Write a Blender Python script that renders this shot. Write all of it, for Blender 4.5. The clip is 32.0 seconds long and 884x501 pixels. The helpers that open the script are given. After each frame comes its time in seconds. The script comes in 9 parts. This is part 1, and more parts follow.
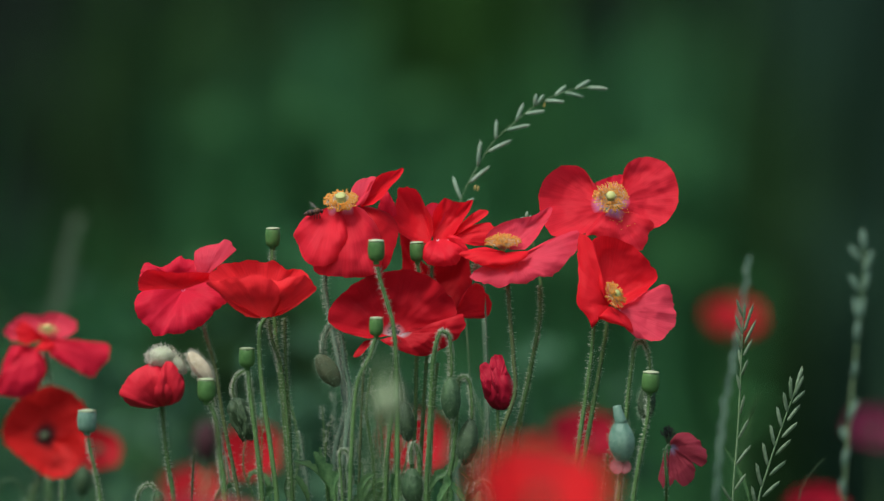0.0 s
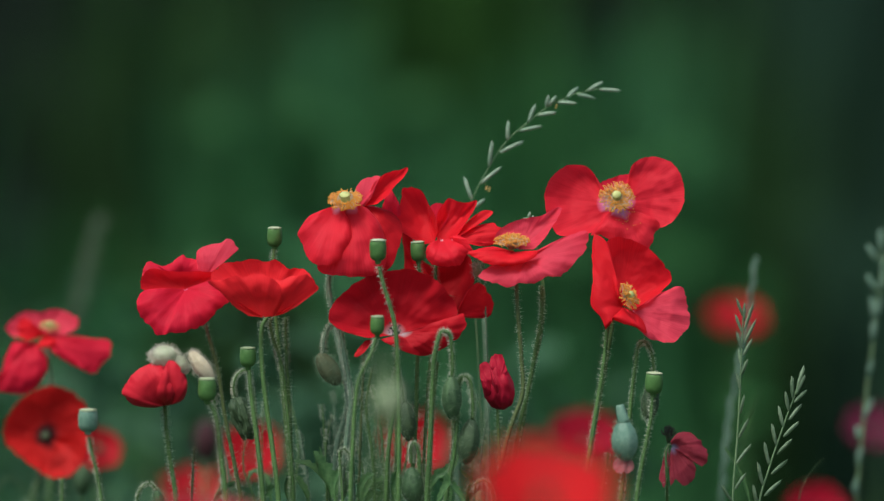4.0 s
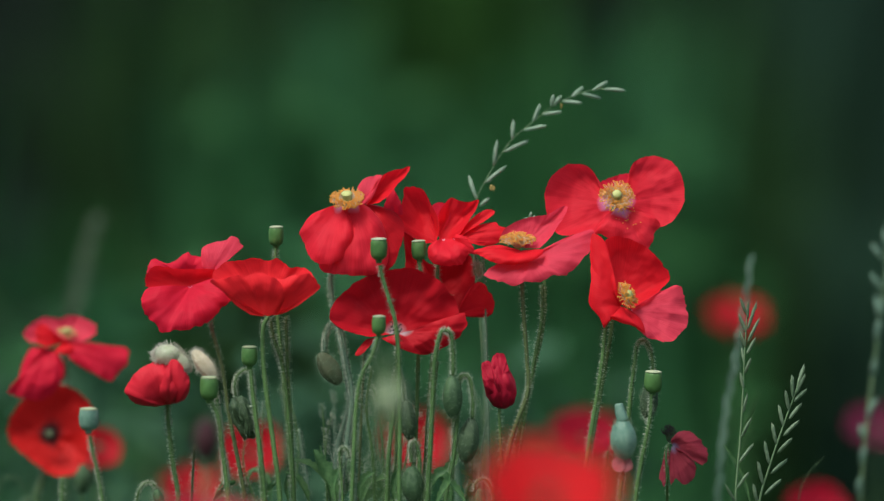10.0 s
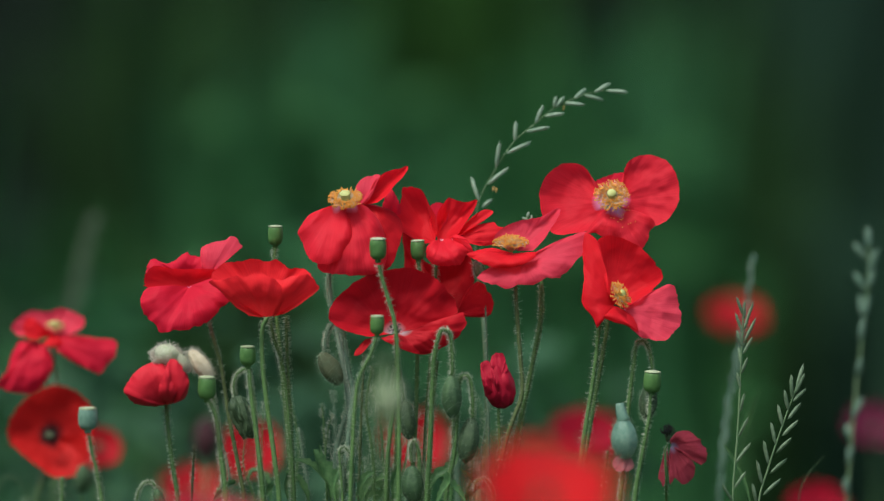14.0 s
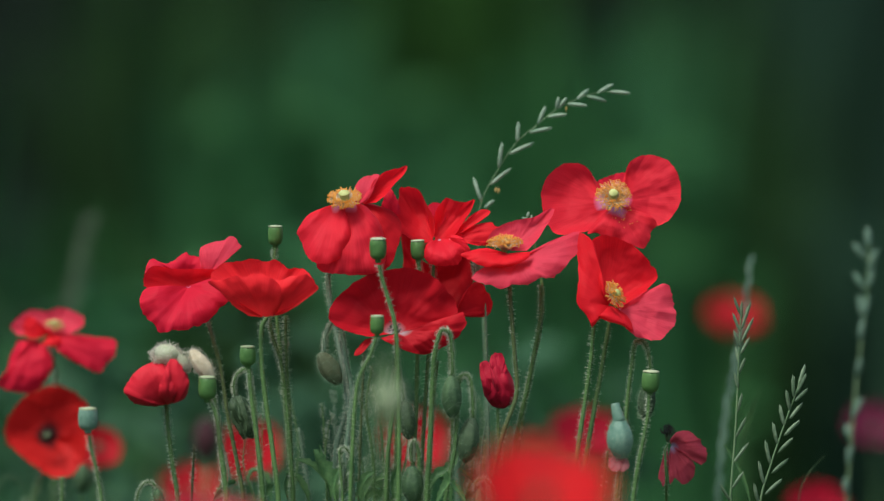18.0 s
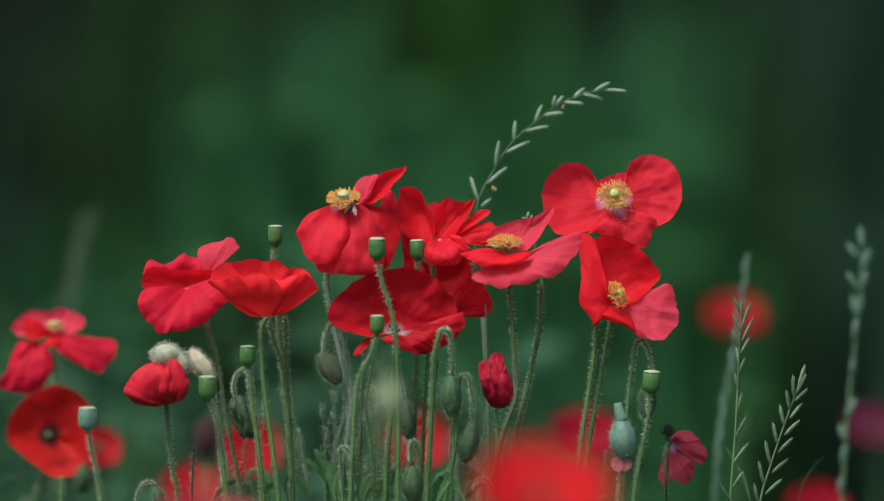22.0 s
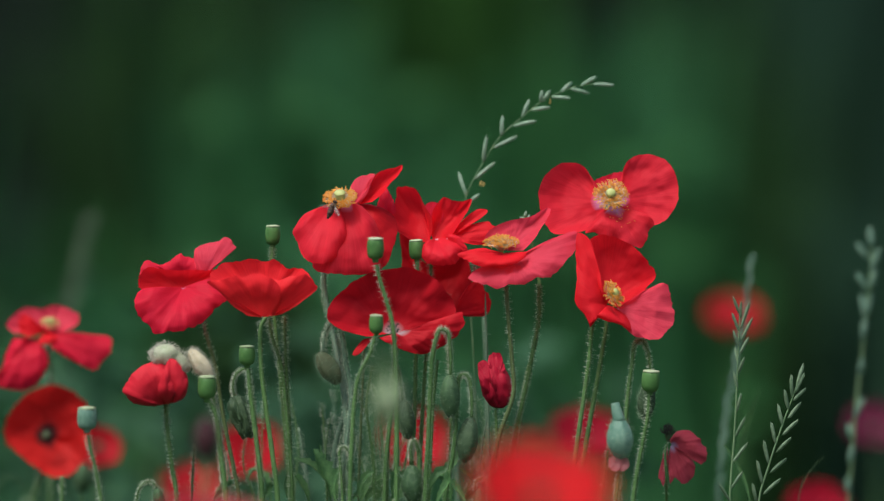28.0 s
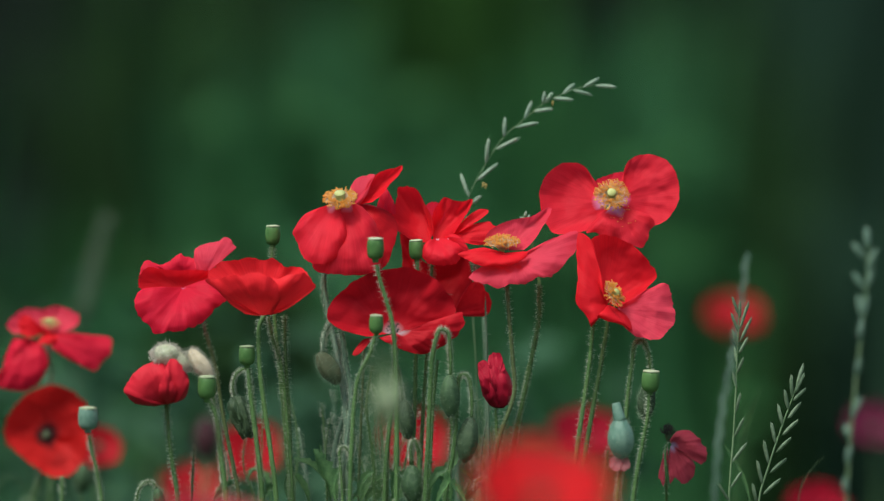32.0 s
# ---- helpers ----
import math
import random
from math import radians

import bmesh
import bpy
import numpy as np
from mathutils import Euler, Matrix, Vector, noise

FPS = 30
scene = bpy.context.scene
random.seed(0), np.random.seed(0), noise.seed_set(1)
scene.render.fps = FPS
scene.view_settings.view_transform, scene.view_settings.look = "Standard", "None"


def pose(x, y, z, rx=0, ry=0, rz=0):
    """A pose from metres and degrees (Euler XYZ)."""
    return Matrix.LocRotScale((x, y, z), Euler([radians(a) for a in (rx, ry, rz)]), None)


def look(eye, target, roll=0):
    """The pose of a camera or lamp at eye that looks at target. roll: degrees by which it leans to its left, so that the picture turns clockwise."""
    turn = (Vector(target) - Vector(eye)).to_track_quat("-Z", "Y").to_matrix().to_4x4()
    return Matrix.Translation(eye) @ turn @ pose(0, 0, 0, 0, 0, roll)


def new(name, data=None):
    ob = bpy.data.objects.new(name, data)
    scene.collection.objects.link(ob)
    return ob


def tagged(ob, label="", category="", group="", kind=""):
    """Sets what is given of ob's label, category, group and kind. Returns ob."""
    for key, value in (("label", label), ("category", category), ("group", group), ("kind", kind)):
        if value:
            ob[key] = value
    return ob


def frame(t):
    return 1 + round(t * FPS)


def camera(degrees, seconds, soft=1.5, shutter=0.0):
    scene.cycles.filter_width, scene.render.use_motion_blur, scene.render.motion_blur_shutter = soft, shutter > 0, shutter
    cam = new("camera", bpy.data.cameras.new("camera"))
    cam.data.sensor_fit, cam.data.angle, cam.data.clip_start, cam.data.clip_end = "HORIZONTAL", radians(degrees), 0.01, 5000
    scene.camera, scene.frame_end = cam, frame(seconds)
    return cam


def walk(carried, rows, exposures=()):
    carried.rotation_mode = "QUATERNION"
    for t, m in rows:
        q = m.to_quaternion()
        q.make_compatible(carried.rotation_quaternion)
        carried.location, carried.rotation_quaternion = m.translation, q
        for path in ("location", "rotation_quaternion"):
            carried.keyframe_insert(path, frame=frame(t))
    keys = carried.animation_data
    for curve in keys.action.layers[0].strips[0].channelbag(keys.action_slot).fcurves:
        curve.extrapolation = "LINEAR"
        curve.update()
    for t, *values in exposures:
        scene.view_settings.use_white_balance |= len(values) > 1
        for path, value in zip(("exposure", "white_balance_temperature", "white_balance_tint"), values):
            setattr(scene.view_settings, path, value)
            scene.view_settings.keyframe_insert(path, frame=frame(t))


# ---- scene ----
# The camera stands on a tripod, level with the flower heads; its head settles downwards a little.
EYE = Vector((0.0, -2.6884, 0.60))
FOCUS = 2.6884
UNIT = 0.0003          # the drawing unit on the sheet of sharp focus, in metres
cam = camera(10.0, 32.0, 1.2, 0.3)
cam.data.dof.use_dof = True
cam.data.dof.focus_distance = FOCUS
cam.data.dof.aperture_fstop = 4.0
SETTLE = [(0.0, 3.2), (3.0, 2.4), (6.0, 0.9), (9.0, 0.0), (13.0, -0.9), (18.0, -1.0), (23.0, -1.4), (28.0, -1.7), (32.0, -1.7)]
walk(cam, [(t, look(EYE, (0, 0, 0.60 + s * UNIT))) for t, s in SETTLE], [(0.0, 0.54), (9, 0.56), (32, 0.59)])

# ---- light: an overcast, bluish sky and a very soft sun high up ----
world = bpy.data.worlds.new("overcast_sky")
scene.world = world
world.use_nodes = True
wn = world.node_tree
sky = wn.nodes.new("ShaderNodeTexSky")
sky.sky_type = "NISHITA"
sky.sun_disc = False
sky.sun_elevation = radians(58)
sky.sun_rotation = radians(200)
sky.air_density = 1.0
sky.dust_density = 4.0
sky.ozone_density = 1.5
wn.links.new(sky.outputs[0], wn.nodes["Background"].inputs[0])
wn.nodes["Background"].inputs[1].default_value = 0.095
sun = new("sun", bpy.data.lights.new("sun", "SUN"))
sun.data.energy = 2.15
sun.data.angle = radians(22)
sun.data.color = (1.0, 0.97, 0.92)
sun.matrix_world = look((0, 0, 0), (0.36, 0.36, -0.86))


# ---- materials ----
def material(name):
    m = bpy.data.materials.new(name)
    m.use_nodes = True
    t = m.node_tree
    return m, t, t.nodes["Principled BSDF"], t.nodes["Material Output"]


def put(t, kind, **values):
    n = t.nodes.new(kind)
    for k, v in values.items():
        n.inputs[k].default_value = v
    return n


def ramp(t, stops):
    n = t.nodes.new("ShaderNodeValToRGB")
    e = n.color_ramp.elements
    while len(e) < len(stops):
        e.new(0.5)
    for el, (p, c) in zip(e, stops):
        el.position, el.color = p, (*c, 1)
    return n


def petal_material(name, deep, pale, base=None, through_light=0.45, base_end=0.16):
    """Thin silk-like petal: veins along its length, a paler or darker base, light shining through."""
    m, t, b, out = material(name)
    uv = t.nodes.new("ShaderNodeUVMap")
    mp = t.nodes.new("ShaderNodeMapping")
    mp.inputs["Scale"].default_value = (2.2, 85, 1)
    t.links.new(uv.outputs[0], mp.inputs[0])
    veins = put(t, "ShaderNodeTexNoise", Scale=1.0, Detail=4.0, Roughness=0.6)
    t.links.new(mp.outputs[0], veins.inputs["Vector"])
    geo = t.nodes.new("ShaderNodeTexCoord")
    blotch = put(t, "ShaderNodeTexNoise", Scale=38.0, Detail=2.0)
    t.links.new(geo.outputs["Object"], blotch.inputs["Vector"])
    add = t.nodes.new("ShaderNodeMath")
    add.operation = "MULTIPLY_ADD"
    add.inputs[1].default_value = 0.58
    t.links.new(veins.outputs["Fac"], add.inputs[0])
    half = t.nodes.new("ShaderNodeMath")
    half.operation = "MULTIPLY"
    half.inputs[1].default_value = 0.42
    t.links.new(blotch.outputs["Fac"], half.inputs[0])
    t.links.new(half.outputs[0], add.inputs[2])
    col = ramp(t, [(0.22, deep), (0.68, pale)])
    t.links.new(add.outputs[0], col.inputs[0])
    last = col.outputs[0]
    if base:
        sep = t.nodes.new("ShaderNodeSeparateXYZ")
        t.links.new(uv.outputs[0], sep.inputs[0])
        fac = ramp(t, [(base_end * 0.35, (1, 1, 1)), (base_end, (0, 0, 0))])
        t.links.new(sep.outputs[0], fac.inputs[0])
        mix = t.nodes.new("ShaderNodeMix")
        mix.data_type = "RGBA"
        t.links.new(fac.outputs[0], mix.inputs["Factor"])
        t.links.new(last, mix.inputs["A"])
        mix.inputs["B"].default_value = (*base, 1)
        last = mix.outputs["Result"]
    bump = put(t, "ShaderNodeBump", Strength=0.2, Distance=0.0003)
    t.links.new(veins.outputs["Fac"], bump.inputs["Height"])
    mp2 = t.nodes.new("ShaderNodeMapping")
    mp2.inputs["Scale"].default_value = (5.0, 26, 1)
    t.links.new(uv.outputs[0], mp2.inputs[0])
    crinkle = put(t, "ShaderNodeTexNoise", Scale=1.0, Detail=5.0, Roughness=0.6, Distortion=0.6)
    t.links.new(mp2.outputs[0], crinkle.inputs["Vector"])
    bump2 = put(t, "ShaderNodeBump", Strength=0.22, Distance=0.0006)
    t.links.new(crinkle.outputs["Fac"], bump2.inputs["Height"])
    t.links.new(bump2.outputs[0], bump.inputs["Normal"])
    t.links.new(last, b.inputs["Base Color"])
    t.links.new(bump.outputs[0], b.inputs["Normal"])
    b.inputs["Roughness"].default_value = 0.58
    b.inputs["Specular IOR Level"].default_value = 0.14
    b.inputs["Sheen Weight"].default_value = 0.06
    b.inputs["Sheen Roughness"].default_value = 0.45
    b.inputs["Sheen Tint"].default_value = (1.0, 0.45, 0.55, 1)
    tr = t.nodes.new("ShaderNodeBsdfTranslucent")
    t.links.new(last, tr.inputs["Color"])
    t.links.new(bump.outputs[0], tr.inputs["Normal"])
    ms = t.nodes.new("ShaderNodeMixShader")
    ms.inputs[0].default_value = through_light
    t.links.new(b.outputs[0], ms.inputs[1])
    t.links.new(tr.outputs[0], ms.inputs[2])
    t.links.new(ms.outputs[0], out.inputs["Surface"])
    return m


def plant_material(name, low, high, scale=220.0, rough=0.55, through_light=0.0, per_island=False, bump_depth=0.0003, patch=0.0, spread=0.16):
    """Mottled plant tissue between two colours; patch: size of slow changes of tone over a stand."""
    m, t, b, out = material(name)
    tc = t.nodes.new("ShaderNodeTexCoord")
    n1 = put(t, "ShaderNodeTexNoise", Scale=scale, Detail=4.0)
    t.links.new(tc.outputs["Object"], n1.inputs["Vector"])
    n2 = put(t, "ShaderNodeTexNoise", Scale=patch if patch else scale * 0.12, Detail=2.0)
    t.links.new(tc.outputs["Object"], n2.inputs["Vector"])
    mix = t.nodes.new("ShaderNodeMath")
    mix.operation = "ADD"
    t.links.new(n1.outputs["Fac"], mix.inputs[0])
    t.links.new(n2.outputs["Fac"], mix.inputs[1])
    src = mix.outputs[0]
    if per_island:
        g = t.nodes.new("ShaderNodeNewGeometry")
        a2 = t.nodes.new("ShaderNodeMath")
        a2.operation = "MULTIPLY_ADD"
        a2.inputs[1].default_value = 0.5
        t.links.new(g.outputs["Random Per Island"], a2.inputs[0])
        s2 = t.nodes.new("ShaderNodeMath")
        s2.operation = "SUBTRACT"
        s2.inputs[1].default_value = 0.25
        t.links.new(src, s2.inputs[0])
        t.links.new(s2.outputs[0], a2.inputs[2])
        src = a2.outputs[0]
    half = t.nodes.new("ShaderNodeMath")
    half.operation = "MULTIPLY"
    half.inputs[1].default_value = 0.5
    t.links.new(src, half.inputs[0])
    col = ramp(t, [(0.5 - spread, low), (0.5 + spread, high)])
    t.links.new(half.outputs[0], col.inputs[0])
    t.links.new(col.outputs[0], b.inputs["Base Color"])
    b.inputs["Roughness"].default_value = rough
    b.inputs["Specular IOR Level"].default_value = 0.08 if per_island else 0.3
    bump = put(t, "ShaderNodeBump", Strength=0.5, Distance=bump_depth)
    t.links.new(n1.outputs["Fac"], bump.inputs["Height"])
    t.links.new(bump.outputs[0], b.inputs["Normal"])
    if through_light:
        tr = t.nodes.new("ShaderNodeBsdfTranslucent")
        t.links.new(col.outputs[0], tr.inputs["Color"])
        ms = t.nodes.new("ShaderNodeMixShader")
        ms.inputs[0].default_value = through_light
        t.links.new(b.outputs[0], ms.inputs[1])
        t.links.new(tr.outputs[0], ms.inputs[2])
        t.links.new(ms.outputs[0], out.inputs["Surface"])
    return m


LILAC = (0.66, 0.42, 0.72)
RED = petal_material("red_petal", (0.68, 0.007, 0.016), (0.88, 0.019, 0.034))
RED_LILAC = petal_material("red_petal_lilac_base", (0.70, 0.011, 0.028), (0.90, 0.036, 0.064), (0.90, 0.40, 0.58), 0.48, 0.19)
RED_LILAC_WIDE = petal_material("red_petal_wide_lilac_base", (0.68, 0.012, 0.027), (0.88, 0.032, 0.058), (0.80, 0.46, 0.82), 0.45, 0.26)
RED_LILAC_RING = petal_material("red_petal_lilac_ring", (0.68, 0.014, 0.030), (0.88, 0.038, 0.064), (0.80, 0.46, 0.82), 0.45, 0.32)
# lit copy of the red petal; highlight specks painted white at its foot
RED_LIT = petal_material("lit_red_petal", (0.72, 0.009, 0.024), (0.90, 0.028, 0.052), (0.8, 0.6, 0.72), 0.45, 0.09)
# paler petal sides, with light falling on and through them put into the colour
PINK_PALE_LIT = petal_material("pale_lit_pinkish_red_petal", (0.72, 0.028, 0.066), (0.94, 0.085, 0.140), LILAC, 0.50, 0.06)
PINK = petal_material("pinkish_red_petal", (0.60, 0.006, 0.030), (0.84, 0.024, 0.064), LILAC, 0.45, 0.05)
# darker copy of the red petal: shade on rear petals put into its colour
DEEP_SHADED = petal_material("shaded_deep_red_petal", (0.42, 0.004, 0.010), (0.58, 0.009, 0.017), None, 0.30)
NEAR_DULL = petal_material("dull_pinkish_petal", (0.30, 0.014, 0.034), (0.44, 0.036, 0.066), None, 0.30)
BACK_RED = petal_material("dull_red_petal", (0.33, 0.004, 0.011), (0.47, 0.010, 0.020), None, 0.30)
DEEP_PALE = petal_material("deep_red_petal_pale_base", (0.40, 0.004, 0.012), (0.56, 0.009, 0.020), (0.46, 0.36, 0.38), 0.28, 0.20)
SCARLET = petal_material("scarlet_petal", (0.50, 0.009, 0.010), (0.68, 0.024, 0.022), (0.010, 0.007, 0.009), 0.35, 0.34)
SCARLET_PLAIN = petal_material("scarlet_plain_petal", (0.68, 0.010, 0.014), (0.88, 0.028, 0.034), None, 0.6)
BOWL_RED = petal_material("bowl_red_petal", (0.72, 0.011, 0.020), (0.92, 0.036, 0.046), None, 0.34)
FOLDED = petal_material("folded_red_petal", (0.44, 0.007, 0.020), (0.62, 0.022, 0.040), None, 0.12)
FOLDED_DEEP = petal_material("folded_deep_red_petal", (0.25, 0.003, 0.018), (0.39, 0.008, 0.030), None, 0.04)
WILT = petal_material("faded_petal", (0.34, 0.026, 0.050), (0.52, 0.070, 0.100), (0.35, 0.28, 0.42), 0.3, 0.25)
WILT_PALE = petal_material("withered_pale_petal", (0.22, 0.07, 0.08), (0.36, 0.15, 0.15), None, 0.3)
MAUVE = petal_material("mauve_petal", (0.040, 0.016, 0.020), (0.080, 0.034, 0.040), None, 0.3)
PURPLE = petal_material("purple_petal", (0.09, 0.010, 0.034), (0.14, 0.018, 0.05), None, 0.3)
CRIMSON = petal_material("crimson_petal", (0.22, 0.002, 0.014), (0.34, 0.004, 0.022), None, 0.3)
STEM = plant_material("stem_green", (0.050, 0.125, 0.036), (0.108, 0.218, 0.070))
STEM_BROWN = plant_material("stem_brownish", (0.058, 0.094, 0.034), (0.110, 0.160, 0.058))
STEM_BLUE = plant_material("stem_blue_green", (0.09, 0.17, 0.11), (0.16, 0.26, 0.17))
HAIR = plant_material("plant_hair", (0.40, 0.50, 0.38), (0.58, 0.66, 0.52), 400.0, 0.6, 0.3)
HAIR_BUD = plant_material("bud_hair", (0.15, 0.26, 0.15), (0.31, 0.42, 0.29), 400.0, 0.6, 0.3)
HAIR_WHITE = plant_material("white_hair", (0.54, 0.56, 0.47), (0.74, 0.74, 0.64), 400.0, 0.6, 0.4)
POD = plant_material("seed_pod_green", (0.042, 0.135, 0.032), (0.098, 0.225, 0.066), 260.0, 0.5)
POD_BLUE = plant_material("seed_pod_blue_green", (0.08, 0.19, 0.14), (0.19, 0.33, 0.25), 420.0, 0.5)
POD_CAP = plant_material("seed_pod_cap", (0.20, 0.28, 0.14), (0.40, 0.46, 0.31), 500.0, 0.6)
BUD = plant_material("bud_skin", (0.026, 0.070, 0.030), (0.074, 0.150, 0.066), 420.0, 0.65, 0.0, False, 0.001)
BUD_DARK = plant_material("bud_skin_dark", (0.024, 0.056, 0.028), (0.066, 0.116, 0.056), 300.0, 0.6)
BUD_RIPE = plant_material("bud_skin_ripe", (0.050, 0.105, 0.055), (0.135, 0.145, 0.075), 90.0, 0.65, 0.0, False, 0.001)
BUD_PALE = plant_material("bud_skin_pale", (0.16, 0.24, 0.13), (0.26, 0.34, 0.20), 300.0, 0.6)
SEPAL = plant_material("pale_sepal", (0.30, 0.37, 0.23), (0.52, 0.54, 0.42), 260.0, 0.6)
SEPAL_CREAM = plant_material("cream_sepal", (0.46, 0.42, 0.28), (0.66, 0.61, 0.45), 260.0, 0.6)
OVARY = plant_material("ovary_yellow_green", (0.32, 0.38, 0.10), (0.52, 0.55, 0.24), 300.0, 0.5)
ANTHER = plant_material("anther_orange", (0.80, 0.36, 0.05), (0.95, 0.58, 0.14), 900.0, 0.7, 0.32)
ANTHER_PALE = plant_material("anther_pale", (0.50, 0.36, 0.10), (0.66, 0.52, 0.20), 900.0, 0.7, 0.15)
FILAMENT = plant_material("filament_pale", (0.76, 0.62, 0.42), (0.90, 0.80, 0.62), 900.0, 0.6, 0.2)
DARK_STAMEN = plant_material("stamen_black", (0.012, 0.010, 0.012), (0.04, 0.035, 0.03), 900.0, 0.7)
LEAF = plant_material("poppy_leaf", (0.040, 0.125, 0.046), (0.118, 0.255, 0.090), 420.0, 0.5, 0.25)
SPIKELET = plant_material("grass_spikelet", (0.18, 0.31, 0.21), (0.33, 0.46, 0.34), 500.0, 0.6, 0.2)
SPIKELET_GREEN = plant_material("grass_spikelet_green", (0.070, 0.140, 0.070), (0.215, 0.315, 0.20), 500.0, 0.6, 0.2)
GRASS_STEM = plant_material("grass_stem", (0.10, 0.19, 0.09), (0.17, 0.27, 0.14), 400.0, 0.5)
GRASS_BLUE = plant_material("grass_ear_blue_green", (0.085, 0.175, 0.120), (0.17, 0.29, 0.215), 500.0, 0.6, 0.2)
GRASS_FAR = plant_material("grass_ear_far", (0.050, 0.095, 0.052), (0.10, 0.155, 0.095), 500.0, 0.6, 0.2)
MEADOW = plant_material("meadow_blades", (0.018, 0.075, 0.024), (0.046, 0.165, 0.055), 3.0, 0.5, 0.3, True, 0.001, 0.6)
# one reed in several tones; lit and shaded bands are put into the colours
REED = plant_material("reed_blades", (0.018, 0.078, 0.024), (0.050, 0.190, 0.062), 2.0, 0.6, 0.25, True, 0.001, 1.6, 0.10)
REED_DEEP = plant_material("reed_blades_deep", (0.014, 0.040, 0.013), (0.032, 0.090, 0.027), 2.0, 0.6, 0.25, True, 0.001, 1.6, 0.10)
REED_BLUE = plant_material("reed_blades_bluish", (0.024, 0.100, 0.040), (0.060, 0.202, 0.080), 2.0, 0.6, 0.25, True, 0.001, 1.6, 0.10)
REED_SHADE = plant_material("reed_blades_shaded", (0.014, 0.042, 0.027), (0.035, 0.090, 0.054), 2.0, 0.6, 0.25, True, 0.001, 1.6, 0.10)
REED_LIT = plant_material("reed_blades_lit", (0.026, 0.110, 0.044), (0.068, 0.235, 0.092), 2.0, 0.6, 0.3, True, 0.001, 1.6, 0.10)
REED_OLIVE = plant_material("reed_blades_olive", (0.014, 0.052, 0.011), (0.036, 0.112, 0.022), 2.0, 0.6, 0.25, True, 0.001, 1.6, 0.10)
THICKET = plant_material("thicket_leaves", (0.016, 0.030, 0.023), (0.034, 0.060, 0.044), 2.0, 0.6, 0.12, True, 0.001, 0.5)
BARK = plant_material("bark", (0.05, 0.04, 0.03), (0.11, 0.09, 0.07), 30.0, 0.9)
HERB = plant_material("herb_leaves", (0.034, 0.100, 0.054), (0.070, 0.170, 0.092), 30.0, 0.6, 0.25, True, 0.001, 3.0)
SOIL = plant_material("meadow_soil", (0.02, 0.035, 0.012), (0.05, 0.075, 0.025), 6.0, 0.95, 0.0, False, 0.01, 0.3)


# ---- builders ----
def P(u, v, d=0.0):
    """A place in metres: u to the right and v down in drawing units about the view's axis, d metres beyond the sheet of sharp focus."""
    k = (FOCUS + d) / FOCUS * UNIT
    return np.array(((u - 784) * k, d, 0.60 - (v - 444) * k))


def V(a, b, c):
    """A direction: a to the right, b up, c towards the viewer."""
    w = np.array((a, -c, b), float)
    return w / np.linalg.norm(w)


def mesh_of(name, verts, faces, mat, uv=None, smooth=True):
    me = bpy.data.meshes.new(name)
    me.from_pydata([tuple(p) for p in verts], [], faces)
    me.materials.append(mat)
    if smooth:
        me.polygons.foreach_set("use_smooth", [True] * len(me.polygons))
    if uv is not None:
        idx = np.zeros(len(me.loops), dtype=np.int32)
        me.loops.foreach_get("vertex_index", idx)
        layer = me.uv_layers.new(name="UVMap")
        layer.data.foreach_set("uv", np.asarray(uv, dtype=np.float32)[idx].ravel())
    me.update()
    return me


ROOTS = {}


def thing(name, root, label, category, group=""):
    ob = new(name)
    ob.empty_display_size = 0.05
    ob.location = tuple(root)
    ROOTS[ob.name] = np.array(root, float)
    return tagged(ob, label, category, group)


def root_of(ob):
    while ob.parent:
        ob = ob.parent
    return ROOTS[ob.name]


def part(name, geo, mat, parent, label="", kind=""):
    """One mesh under a thing or a part; geo: verts in world metres, faces, and perhaps uv."""
    verts, faces = geo[0], geo[1]
    uv = geo[2] if len(geo) > 2 else None
    ob = new(name, mesh_of(name, np.asarray(verts) - root_of(parent), faces, mat, uv, name != "hair_coat"))
    ob.parent = parent
    return tagged(ob, label, kind=kind)


def spline(points, steps=6):
    """A smooth line through the given places, even where their spacing is uneven."""
    p = [np.asarray(q, float) for q in points]
    p = [2 * p[0] - p[1]] + p + [2 * p[-1] - p[-2]]
    out = []
    for i in range(1, len(p) - 2):
        p0, p1, p2, p3 = p[i - 1:i + 3]
        t0 = 0.0
        t1 = t0 + max(1e-6, np.linalg.norm(p1 - p0)) ** 0.5
        t2 = t1 + max(1e-6, np.linalg.norm(p2 - p1)) ** 0.5
        t3 = t2 + max(1e-6, np.linalg.norm(p3 - p2)) ** 0.5
        for j in range(steps):
            t = t1 + (t2 - t1) * j / steps
            a1 = (p0 * (t1 - t) + p1 * (t - t0)) / (t1 - t0)
            a2 = (p1 * (t2 - t) + p2 * (t - t1)) / (t2 - t1)
            a3 = (p2 * (t3 - t) + p3 * (t - t2)) / (t3 - t2)
            b1 = (a1 * (t2 - t) + a2 * (t - t0)) / (t2 - t0)
            b2 = (a2 * (t3 - t) + a3 * (t - t1)) / (t3 - t1)
            out.append((b1 * (t2 - t) + b2 * (t - t1)) / (t2 - t1))
    out.append(p[-2])
    return np.array(out)


def frames_along(line):
    tang = np.gradient(line, axis=0)
    tang /= np.linalg.norm(tang, axis=1)[:, None] + 1e-12
    n = np.cross(tang[0], (0.31, 0.94, 0.12))
    n /= np.linalg.norm(n)
    normals = []
    for t in tang:
        n = n - t * np.dot(n, t)
        n /= np.linalg.norm(n) + 1e-12
        normals.append(n)
    normals = np.array(normals)
    return tang, normals, np.cross(tang, normals)


